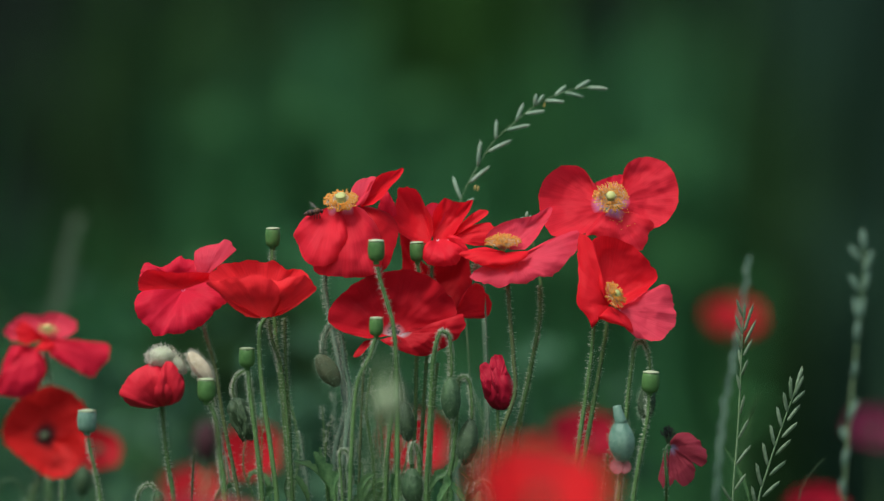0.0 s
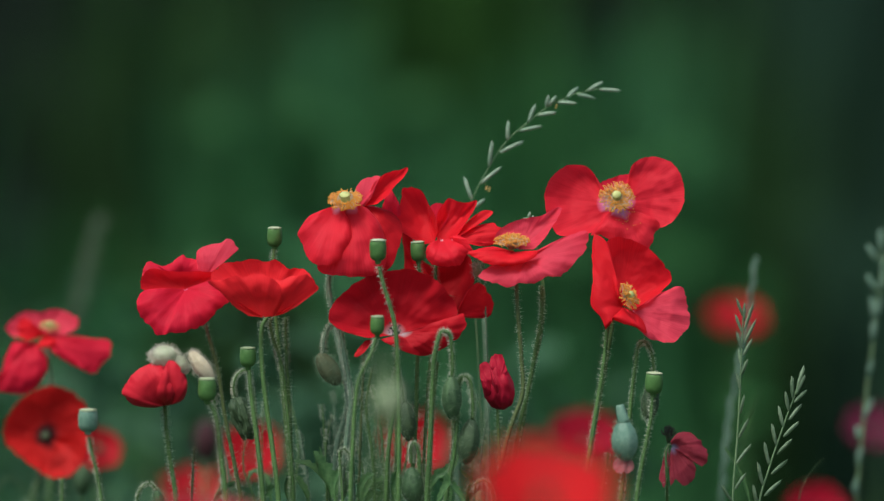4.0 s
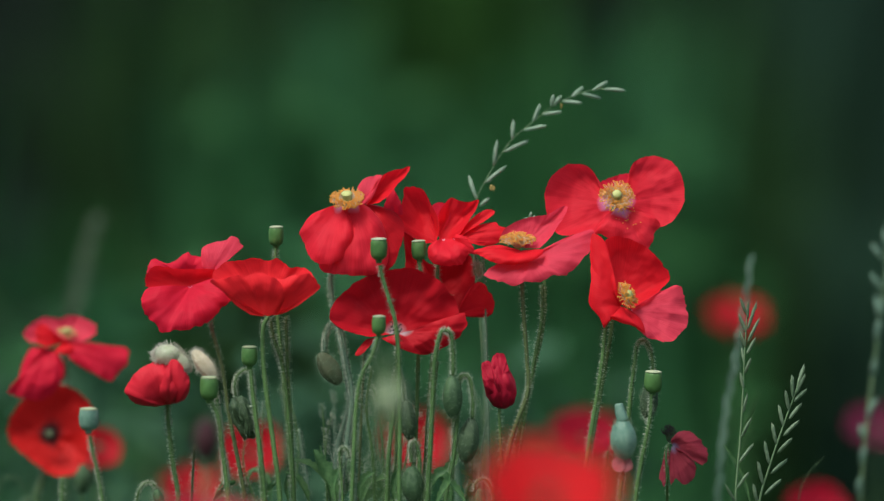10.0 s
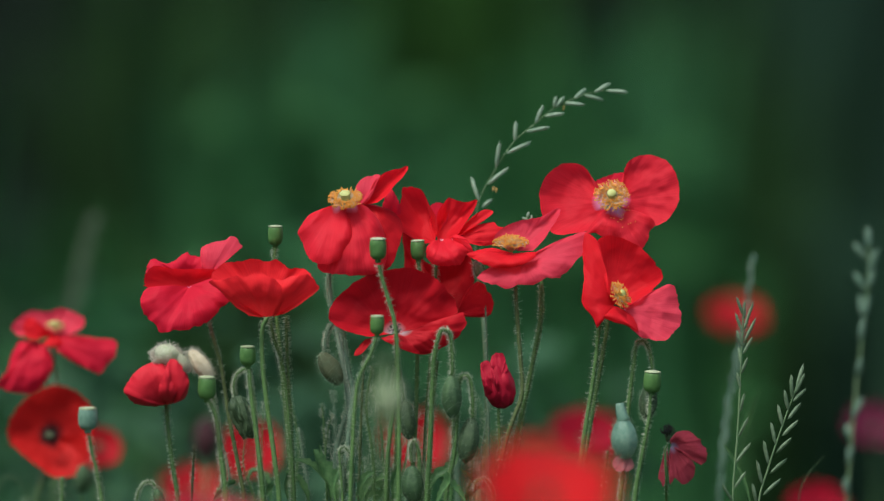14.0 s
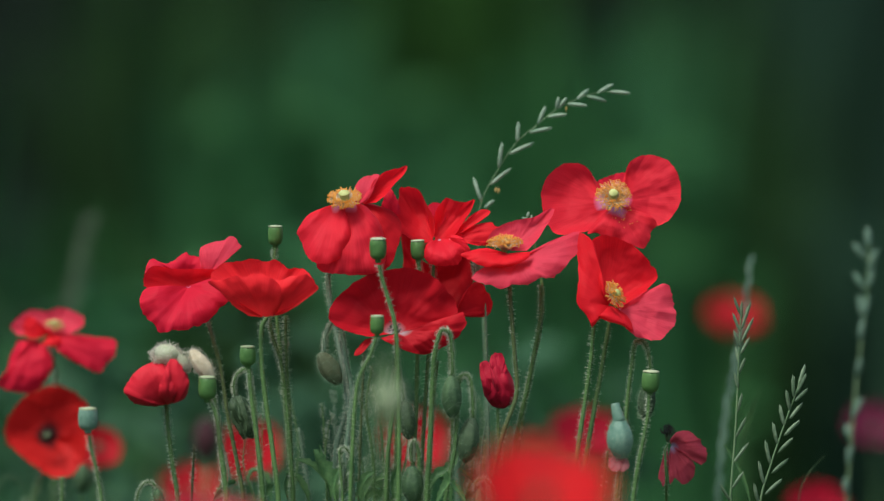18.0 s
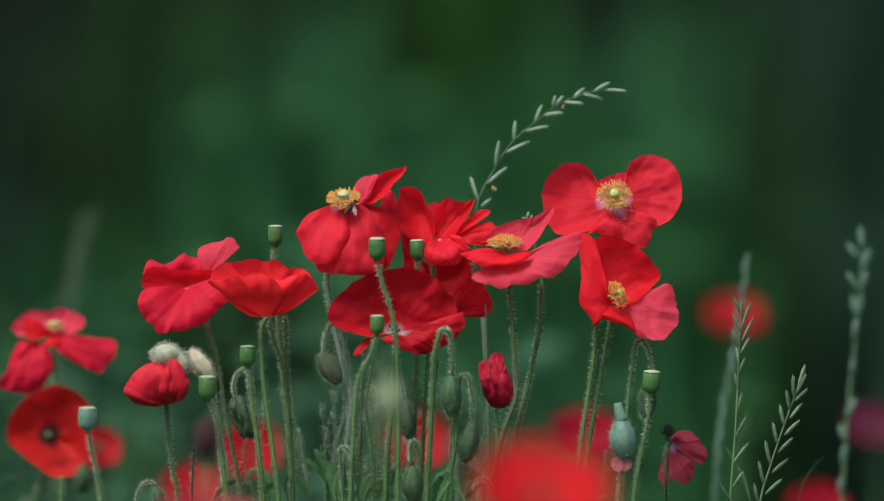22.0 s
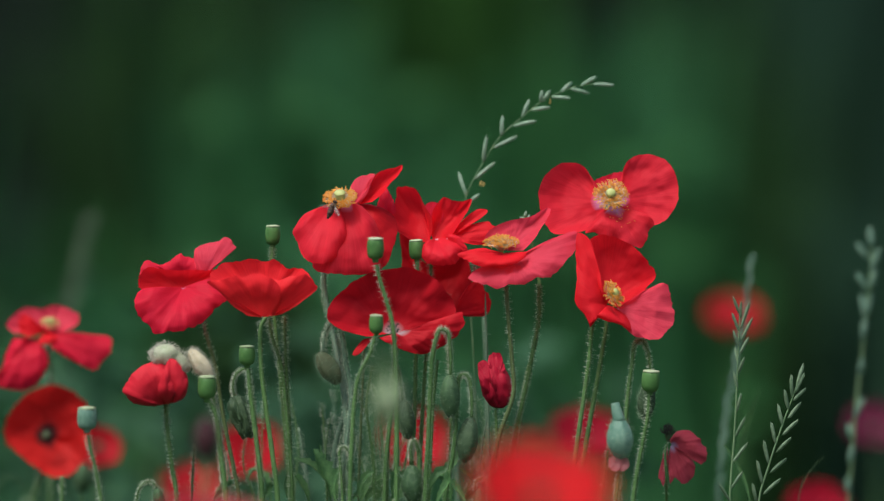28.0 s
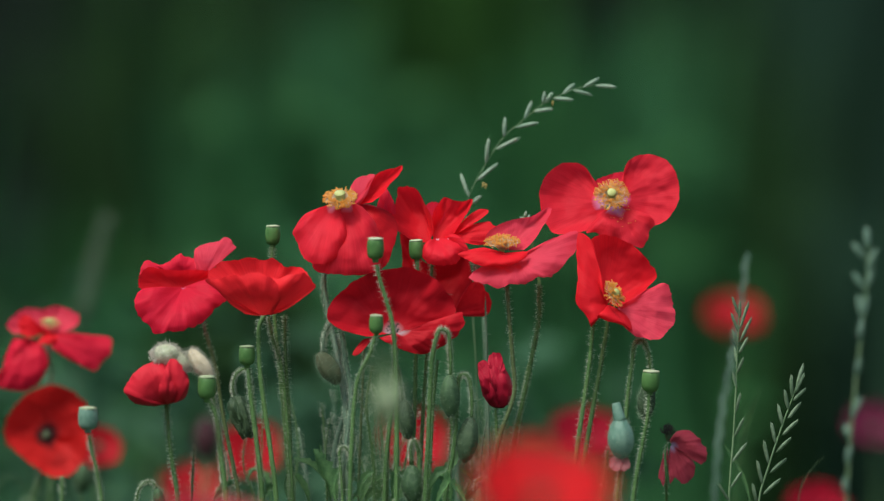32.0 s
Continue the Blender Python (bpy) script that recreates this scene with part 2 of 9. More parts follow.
def tube(line, r0, r1, sides=8, bumps=0.0, rng=None):
    line = np.asarray(line)
    _, n, b = frames_along(line)
    rad = np.linspace(r0, r1, len(line))
    if bumps and rng is not None:
        rad = rad * (1 + bumps * rng.standard_normal(len(line)))
    verts, faces = [], []
    for i in range(len(line)):
        for k in range(sides):
            a = 2 * math.pi * k / sides
            verts.append(line[i] + rad[i] * (math.cos(a) * n[i] + math.sin(a) * b[i]))
    for i in range(len(line) - 1):
        for k in range(sides):
            k2 = (k + 1) % sides
            faces.append((i * sides + k, i * sides + k2, (i + 1) * sides + k2, (i + 1) * sides + k))
    faces.append(tuple(range(sides - 1, -1, -1)))
    faces.append(tuple((len(line) - 1) * sides + k for k in range(sides)))
    return np.array(verts), faces


def merge(*geos):
    verts, faces, uvs, base = [], [], [], 0
    for g in geos:
        verts.append(np.asarray(g[0]))
        faces += [tuple(i + base for i in f) for f in g[1]]
        if len(g) > 2:
            uvs.append(g[2])
        base += len(g[0])
    return (np.concatenate(verts), faces, np.concatenate(uvs)) if uvs else (np.concatenate(verts), faces)


def spikes(roots, ways, lengths, r):
    """Three-sided hairs."""
    verts, faces = [], []
    for p, w, ln in zip(roots, ways, lengths):
        a = np.cross(w, (0.2, 0.5, 0.84))
        a /= np.linalg.norm(a) + 1e-9
        b = np.cross(w, a)
        i = len(verts)
        for k in range(3):
            c = 2.0944 * k
            verts.append(p + r * (math.cos(c) * a + math.sin(c) * b))
        verts.append(p + ln * w)
        faces += [(i, i + 1, i + 3), (i + 1, i + 2, i + 3), (i + 2, i, i + 3)]
    return np.array(verts), faces


def stem_hairs(line, radius, count, length, rng, droop=0.0):
    line = np.asarray(line)
    tang, n, b = frames_along(line)
    roots, ways, lens = [], [], []
    for _ in range(count):
        f = rng.uniform(0, len(line) - 1.001)
        i = int(f)
        p = line[i] + (line[i + 1] - line[i]) * (f - i)
        a = rng.uniform(0, 2 * math.pi)
        w = math.cos(a) * n[i] + math.sin(a) * b[i] + rng.uniform(-0.25, 0.25) * tang[i]
        w[2] -= droop
        w /= np.linalg.norm(w)
        roots.append(p + radius * 0.85 * w)
        ways.append(w)
        lens.append(length * rng.uniform(0.6, 1.2))
    return spikes(roots, ways, lens, 0.0001)


def lathe(profile, place, axis, sides=20, ridges=0, depth=0.0):
    """A turned body: profile of (radius, height) along the axis from place."""
    axis = np.asarray(axis) / np.linalg.norm(axis)
    a = np.cross(axis, (0.3, 0.9, 0.2))
    a /= np.linalg.norm(a)
    b = np.cross(axis, a)
    verts, faces = [], []
    for r, h in profile:
        for k in range(sides):
            w = 2 * math.pi * k / sides
            rr = r * (1 + (depth * math.cos(ridges * w) if ridges else 0))
            verts.append(np.asarray(place) + axis * h + rr * (math.cos(w) * a + math.sin(w) * b))
    for i in range(len(profile) - 1):
        for k in range(sides):
            k2 = (k + 1) % sides
            faces.append((i * sides + k, i * sides + k2, (i + 1) * sides + k2, (i + 1) * sides + k))
    faces.append(tuple(range(sides - 1, -1, -1)))
    faces.append(tuple((len(profile) - 1) * sides + k for k in range(sides)))
    return np.array(verts), faces


def petal_geo(base, tip, face, length, half, bow=0.0, cup=0.0, ruffle=0.05, seed=0, foot=0.42, crumple=0.05, roll=0.0, belly=0.55, blunt=2.4, nicks=1.0):
    """A petal: from its base towards tip, its inner side to face. half: half its width, in drawing units like its length. bow: bend along its
    length and cup: across it, in radians, towards its inner side; roll: a late bend of the rim; foot: width of its base as a share; ruffle: waves of the rim; crumple: silk-like dents."""
    rng = np.random.default_rng(seed)
    L, W = length * UNIT, half * UNIT
    tip = np.asarray(tip)
    nrm = np.asarray(face) - tip * np.dot(face, tip)
    nrm /= np.linalg.norm(nrm)
    side = np.cross(nrm, tip)
    ns, nf = 30, 45
    ph = rng.uniform(0, 6.28, 8)
    off = Vector(rng.uniform(-50, 50, 3))
    verts, uv, faces = [], [], []
    k = W / L
    for i in range(ns + 1):
        s = i / ns
        grow = min(1.0, s / belly)
        wide = foot * (0.3 + 0.7 * min(1, s * 5)) + (1 - foot) * math.sin(math.pi / 2 * grow)
        if s > belly:
            wide *= max(0.0, 1 - ((s - belly) / (1 - belly)) ** blunt) ** 0.5
        for j in range(nf):
            q = -1 + 2 * j / (nf - 1)
            u, v = s * (1 - 0.05 * q * q), q * k * wide
            ang = math.atan2(v, u + 0.12)
            far = max(s, abs(q))
            nick = 1 + nicks * far ** 4 * (0.030 * math.sin(3.1 * ang + ph[0]) + 0.024 * math.sin(7 * ang + ph[1]) + 0.016 * math.sin(15 * ang + ph[2]) + 0.012 * math.sin(37 * ang + ph[6]))
            u, v = u * nick, v * nick
            edge = far ** 2.5 * min(1, s * 2.2)
            h = ruffle * edge * (0.6 * math.sin(3.6 * ang + ph[3]) + 0.45 * math.sin(7.5 * ang + ph[4]) + 0.25 * math.sin(16 * ang + ph[5]))
            pv = Vector((u * 2.2, v * 2.2, 0)) + off
            h += crumple * min(1, s * 2) * (noise.noise(pv) + 0.5 * noise.noise(pv * 2.3) + 0.9 * min(1, s * 1.5) * noise.noise(Vector((u * 1.6, ang * 5.5, 1)) + off) + 0.4 * far * noise.noise(Vector((u * 3.0, ang * 13, 2)) + off))
            bu = bow * u + roll * max(0, u - 0.6) ** 2 * 4
            au, hu = (u, 0.0) if abs(bow) < 1e-3 else (math.sin(bow * u) / bow, (1 - math.cos(bow * u)) / bow)
            if roll:
                f = max(0, u - 0.6)
                au -= abs(roll) * f * f * 0.9
                hu += roll * f * f * 2.0
            av, hv = (v, 0.0) if abs(cup) < 1e-3 else (math.sin(cup * v) / cup, (1 - math.cos(cup * v)) / cup)
            hn = hv + h
            du = au - hn * math.sin(bu)
            dn = hu + hn * math.cos(bu)
            verts.append(base + L * (du * tip + av * side + dn * nrm))
            uv.append((math.hypot(u, 0.5 * v), 0.5 + 0.45 * math.atan2(v, u + 0.3) + seed * 0.37 % 1))
    for i in range(ns):
        for j in range(nf - 1):
            a = i * nf + j
            faces.append((a, a + 1, a + nf + 1, a + nf))
    return np.array(verts), faces, np.array(uv)


def petal(base, rim, mat, bulge=10.0, peak=0.5, ruffle=2.0, crumple=3.0, nick=1.4):
    """A petal spread from its foot to a rim that passes through a few handles; all in drawing units: right, down, towards the viewer.
    bulge: how far its middle swells towards the viewer; peak: where along its length; ruffle: waves of the rim; crumple: folds that run out from the foot."""
    return {"base": base, "rim": rim, "mat": mat, "bulge": bulge, "peak": peak, "ruffle": ruffle, "crumple": crumple, "nick": nick}


def spread_petal(p, d0, seed):
    rng = np.random.default_rng(seed)
    off = Vector(rng.uniform(-50, 50, 3))
    ph = rng.uniform(0, 6.28, 6)
    base = np.array(p["base"], float)
    curve = spline(p["rim"], 10)
    run = np.concatenate([[0], np.cumsum(np.linalg.norm(np.diff(curve, axis=0), axis=1))])
    nf, ns = 61, 26
    at = np.linspace(0, run[-1], nf)
    rim = np.stack([np.interp(at, run, curve[:, k]) for k in range(3)], 1)
    # the sheet's face, turned to the viewer
    mean = rim.mean(0) - base
    across = rim[-1] - rim[0]
    nrm = np.cross(mean, across) if np.linalg.norm(np.cross(mean, across)) > 1e-3 else np.array((0.0, 0.0, 1.0))
    nrm /= np.linalg.norm(nrm)
    nrm = nrm if nrm[2] > 0 else -nrm
    nrm = nrm * 0.5 + np.array((0, 0, 0.5))
    nrm /= np.linalg.norm(nrm)
    a, b = (p["peak"] / (1 - p["peak"]), 1.0) if p["peak"] >= 0.5 else (1.0, (1 - p["peak"]) / p["peak"])
    top = (a / (a + b)) ** a * (b / (a + b)) ** b
    size = np.linalg.norm(mean)
    verts, uv, faces = [], [], []
    for i in range(ns + 1):
        s = 0.03 + 0.97 * i / ns
        for j in range(nf):
            q = -1 + 2 * j / (nf - 1)
            way = rim[j] - base
            ang = at[j] / size
            # fine nicks of the rim, and a softly uneven outline
            grow = 1 + p["nick"] / size * s ** 6 * (noise.noise(Vector((ang * 5, 0, 3)) + off) + 0.8 * noise.noise(Vector((ang * 14, 0, 7)) + off) + 0.5 * noise.noise(Vector((ang * 34, 0, 9)) + off))
            x = base + way * s * grow
            side = 1 - 0.75 * abs(q) ** 4
            h = p["bulge"] * side * s ** a * (1 - s) ** b / top
            fold = noise.noise(Vector((s * 0.9, ang * 4.0, 1)) + off) + 0.6 * noise.noise(Vector((s * 1.6, ang * 9.0, 2)) + off) + 0.25 * noise.noise(Vector((s * 3, ang * 22.0, 3)) + off)
            h += p["crumple"] * 0.55 * s ** 1.6 * fold
            swell = Vector((x[0] * 0.022, x[1] * 0.022, 5)) + off
            h += p["crumple"] * min(1, s * 2) * (1.5 * noise.noise(swell) + 0.6 * noise.noise(swell * 2.6) + 0.22 * noise.noise(swell * 7))
            h += p["ruffle"] * s ** 5 * (math.sin(3.1 * ang + ph[0]) + 0.8 * math.sin(7.3 * ang + ph[1]) + 0.5 * math.sin(15 * ang + ph[2]))
            x = x + nrm * h * np.array((0.35, 0.35, 1.0))
            verts.append(P(x[0], x[1], d0 - 1.35 * x[2] * UNIT))
            uv.append((s, 0.5 + 0.24 * ang + seed * 0.37 % 1))
    for i in range(ns):
        for j in range(nf - 1):
            c = i * nf + j
            faces.append((c, c + 1, c + nf + 1, c + nf))
    return np.array(verts), faces, np.array(uv)


def crumpled(centre, rx, rz, seed, depth=0.16, folds=5, lean=0.0, ry=None, point=0.0):
    """A mass of still folded petals: an egg with winding folds, drawn in towards its top by point; sizes in drawing units."""
    rng = np.random.default_rng(seed)
    off = Vector(rng.uniform(-50, 50, 3))
    n, m = 64, 36
    verts, uv, faces = [], [], []
    for i in range(m + 1):
        a = math.pi * (i + 0.05) / (m + 0.1)
        for k in range(n):
            w = 2 * math.pi * k / n
            d = Vector((math.sin(a) * math.cos(w), math.sin(a) * math.sin(w), math.cos(a)))
            f = 1 + depth * (0.5 * math.sin(folds * w + 2.2 * a + 3 * noise.noise(d * 1.5 + off)) * math.sin(a) + 0.3 * math.sin(folds * 2.7 * w + 4 * noise.noise(d * 2 + off)) * math.sin(a) + 0.8 * noise.noise(d * 2.2 + off) + 0.35 * noise.noise(d * 7 + off) + 0.3 * noise.noise(d * 15 + off))
            top = 0.5 + 0.5 * math.cos(a)
            f += depth * 0.9 * top * math.sin(a) * abs(math.sin(folds * 0.5 * w + 2 * noise.noise(d * 1.2 + off)))
            g = f * (1 - point * top ** 1.5)
            x, y, z = d.x * rx * g, d.y * (ry or rx) * g, d.z * rz * f
            verts.append(np.asarray(centre) + np.array((x + lean * z, y, z)) * UNIT)
            uv.append((0.4 + 0.3 * i / m, k / n * 1.4))
    for i in range(m):
        for k in range(n):
            k2 = (k + 1) % n
            faces.append((i * n + k, (i + 1) * n + k, (i + 1) * n + k2, i * n + k2))
    return np.array(verts), faces, np.array(uv)


def stamen_geo(base, axis, inner, outer, count, rng, lift=1.0, tilt=0.0):
    """Filaments and anthers in a ring round the axis; sizes in drawing units."""
    axis = np.asarray(axis)
    a = np.cross(axis, (0.3, 0.2, 0.9))
    a /= np.linalg.norm(a)
    b = np.cross(axis, a)
    fil, ant = [], []
    for _ in range(count):
        w = rng.uniform(0, 2 * math.pi)
        rr = rng.uniform(inner, outer) * UNIT
        out = math.cos(w) * a + math.sin(w) * b
        end = base + out * rr + axis * lift * UNIT * rng.uniform(0.55, 1.0) * (1.25 - 0.5 * rr / (outer * UNIT))
        mid = base + out * rr * 0.45 + axis * lift * UNIT * 0.4
        fil.append(tube(spline([base + out * 3 * UNIT, mid, end], 2), 0.00016, 0.00010, 3))
        way = out * rng.uniform(-0.5, 1) + axis * rng.uniform(-0.2, 1) + rng.standard_normal(3) * 0.4
        way /= np.linalg.norm(way)
        ant.append(lathe([(0.00009, -0.0008), (0.00027, -0.0005), (0.00030, 0.0003), (0.0001, 0.0007)], end, way, 5))
    return merge(*fil), merge(*ant)


# ---- the setting ----
def setting():
    g = 600.0
    n = 60
    xs = np.sign(np.linspace(-1, 1, n)) * np.abs(np.linspace(-1, 1, n)) ** 3 * g
    verts = [(x, y, 0.012 * math.sin(x * 1.7) * math.sin(y * 1.3 + 1) if abs(x) < 40 and abs(y) < 40 else 0.0) for y in xs for x in xs]
    faces = [(j * n + i, j * n + i + 1, (j + 1) * n + i + 1, (j + 1) * n + i) for j in range(n - 1) for i in range(n - 1)]
    ground = new("ground", mesh_of("ground", verts, faces, SOIL))
    tagged(ground, "dark earthy meadow ground under grass and poppies", "ground", kind="structure")


def blades(name, count, xr, yr, hr, width, mat, label, seed, keep=None, lean=0.25):
    """A stand of curved grass blades in one mesh."""
    rng = np.random.default_rng(seed)
    verts, faces = [], []
    made = 0
    while made < count:
        x, y = rng.uniform(*xr), rng.uniform(*yr)
        if keep and not keep(x, y):
            continue
        made += 1
        h = rng.uniform(*hr)
        a = rng.uniform(0, 2 * math.pi)
        ox, oy = math.cos(a), math.sin(a)
        b = rng.uniform(0, 2 * math.pi)
        wx, wy = math.cos(b) * width * rng.uniform(0.6, 1.3), math.sin(b) * width
        ln = h * lean * rng.uniform(0.3, 1.5)
        i = len(verts)
        for k, (f, w) in enumerate(((0.0, 0.8), (0.35, 1.0), (0.7, 0.7))):
            cx, cy, cz = x + ox * ln * f * f, y + oy * ln * f * f, h * f - 0.005
            verts += [(cx - wx * w, cy - wy * w, cz), (cx + wx * w, cy + wy * w, cz)]
        verts.append((x + ox * ln, y + oy * ln, h * (1 - 0.25 * lean)))
        faces += [(i, i + 1, i + 3, i + 2), (i + 2, i + 3, i + 5, i + 4), (i + 4, i + 5, i + 6)]
    ob = new(name, mesh_of(name, verts, faces, mat))
    return tagged(ob, label, "grass", kind="stuff")


def shrub(place, height, radius, seed, mat, label, leaves=1800, leaf=(0.05, 0.11), low=0.08):
    """A bush: stems from one foot and a ragged crown of leaves."""
    rng = np.random.default_rng(seed)
    ob = thing("shrub" if height > 2 else "herb", place, label, "shrub" if height > 2 else "herb", "thicket behind the meadow" if height > 2 else "leafy herbs")
    foot = np.array(place, float)
    tips = []
    for k in range(7):
        a = rng.uniform(0, 6.28)
        r = radius * rng.uniform(0.2, 0.8)
        tip = foot + np.array((math.cos(a) * r, math.sin(a) * r, height * rng.uniform(0.65, 0.95)))
        mid = foot + np.array((math.cos(a) * r * 0.3, math.sin(a) * r * 0.3, height * 0.4))
        tips.append((mid, tip))
        part("branch", tube(spline([foot, mid, tip], 4), 0.022 * min(1, height / 2), 0.005 * min(1, height / 2), 6), BARK if height > 2 else STEM, ob)
    verts, faces = [], []
    clumps = [foot + np.array((rng.normal(0, radius * 0.5), rng.normal(0, radius * 0.45), height * rng.uniform(low, 0.95))) for _ in range(34)]
    clumps += [t for m, t in tips]
    for _ in range(leaves):
        c = clumps[rng.integers(len(clumps))]
        p = c + rng.normal(0, min(0.13, radius * 0.5), 3) * (1, 1, 1.2)
        if p[2] < 0.02:
            continue
        w = rng.normal(0, 1, 3)
        w[2] = w[2] * 0.5 - 0.3
        w /= np.linalg.norm(w)
        s = np.cross(w, rng.normal(0, 1, 3))
        s /= np.linalg.norm(s)
        ln = rng.uniform(*leaf)
        wd = ln * rng.uniform(0.28, 0.36)
        i = len(verts)
        verts += [p, p + w * ln * 0.5 + s * wd, p + w * ln, p + w * ln * 0.5 - s * wd]
        faces.append((i, i + 1, i + 2, i + 3))
    part("crown", (np.array(verts), faces), mat, ob, kind="stuff")
    return ob


# ---- poppies ----
def stem_line(points, d, root_u, slack=0.0):
    """From the ground up to the head through the given places (listed from the head down)."""
    top = [P(u, v, d + (w[0] if w else 0)) for u, v, *w in points]
    last = top[-1]
    rx = P(root_u, 444, d)[0]
    low = np.array((rx, last[1] + slack, 0.0))
    mid = np.array((rx * 0.45 + last[0] * 0.55, last[1] + slack * 0.4, last[2] * 0.52))
    return spline([low, mid] + top[::-1], 7)


def add_stem(ob, line, mat=None, r=4.6, hairs=150, hair=9.0, seed=0, hair_mat=None, taper=0.8):
    rng = np.random.default_rng(seed + 77)
    st = part("stem", tube(line, r * UNIT * 1.15, r * UNIT * taper, 8), mat or STEM, ob)
    shown = line[line[:, 2] > 0.45]
    if hairs and len(shown) > 3:
        part("hair_coat", stem_hairs(shown, r * UNIT, int(hairs * 4.0), hair * UNIT * 0.9, rng), hair_mat or HAIR, st, kind="stuff")
    return st


HEADS = {}


def poppy(key, label, head, stem, root_u, petals, boss=None, mat=None, r=4.6, hairs=140, hair=9.0, group="red poppies in flower", name="poppy"):
    """An open poppy: stem, petals and perhaps a boss of stamens round the ovary. head: u, v, d."""
    u0, v0, d0 = head
    line = stem_line(stem, d0, root_u)
    ob = thing(name, line[0], label, "flower", group)
    seed = (sum(map(ord, key)) * 7) % 9973
    add_stem(ob, line, mat, r, hairs, hair, seed)
    for k, p in enumerate(petals):
        if isinstance(p, dict):
            part("petal", spread_petal(p, d0, seed + k), p["mat"], ob)
            continue
        tip, length, spread, face, bow, cup, ruffle, pm, *off = p
        du, dv, dd = off[0] if off else (0, 0, 0)
        more = off[1] if len(off) > 1 else {}
        geo = petal_geo(P(u0 + du, v0 + dv, d0 + dd), V(*tip), V(*face), length, spread, bow, cup, ruffle, seed + k, **more)
        part("petal", geo, pm, ob)
    if boss:
        (bu, bv, *back), axis, inner, outer, count, lift, ovary, fm, am, om = boss
        base = P(bu, bv, d0 + (back[0] if back else -0.006))
        ax = V(*axis)
        rng = np.random.default_rng(seed + 31)
        fil, ant = stamen_geo(base, ax, inner, outer, count, rng, lift)
        sm = part("stamen_ring", fil, fm, ob, "ring of thin pale filaments", "stuff")
        part("anther_ring", ant, am, sm, "", "stuff")
        w = ovary * UNIT
        ov = part("ovary", lathe([(0.3 * w, -0.4 * w), (0.75 * w, 0.3 * w), (0.95 * w, 1.3 * w), (0.85 * w, 2.1 * w), (0.6 * w, 2.3 * w)], base, ax, 16, 8, 0.03), om, ob)
        part("stigma", lathe([(0.5 * w, 2.26 * w), (1.05 * w, 2.3 * w), (1.0 * w, 2.46 * w), (0.3 * w, 2.7 * w)], base, ax, 20, 10, 0.06), om, ov)
    HEADS[key] = (ob, head)
    return ob


def seed_pod(key, label, top, size, stem, root_u, d, lean=(0, 1, 0.08), mat=None, r=4.0, hairs=110, cap=True, tall=1.25):
    """A poppy's seed pod: an urn with a flat, scalloped lid on a hairy stem. top: centre of the urn; size: its width."""
    w = size * 0.5 * UNIT
    line = stem_line(stem, d, root_u)
    ob = thing("seed_pod", line[0], label, "seed pod", "poppy seed pods")
    seed = (sum(map(ord, key)) * 13) % 9973
    add_stem(ob, line, STEM, r, hairs, 8.0, seed)
    ax = V(*lean)
    c = P(top[0], top[1], d) - ax * w * tall
    t = tall * w
    body = part("urn", lathe([(0.30 * w, -0.45 * t), (0.38 * w, -0.25 * t), (0.32 * w, -0.14 * t), (0.66 * w, -0.02 * t), (0.90 * w, 0.2 * t), (0.99 * w, 0.6 * t), (1.0 * w, 1.15 * t), (0.96 * w, 1.6 * t), (0.88 * w, 1.78 * t), (0.78 * w, 1.85 * t)], c, ax, 24, 10, 0.018), mat or POD, ob)
    if cap:
        part("lid", lathe([(0.70 * w, 1.82 * t), (0.93 * w, 1.85 * t), (0.93 * w, 1.91 * t), (0.55 * w, 2.0 * t), (0.1 * w, 2.03 * t)], c, ax, 30, 10, 0.05), POD_CAP, body, "pale scalloped lid")
    HEADS[key] = (ob, (top[0], top[1], d))
    return ob


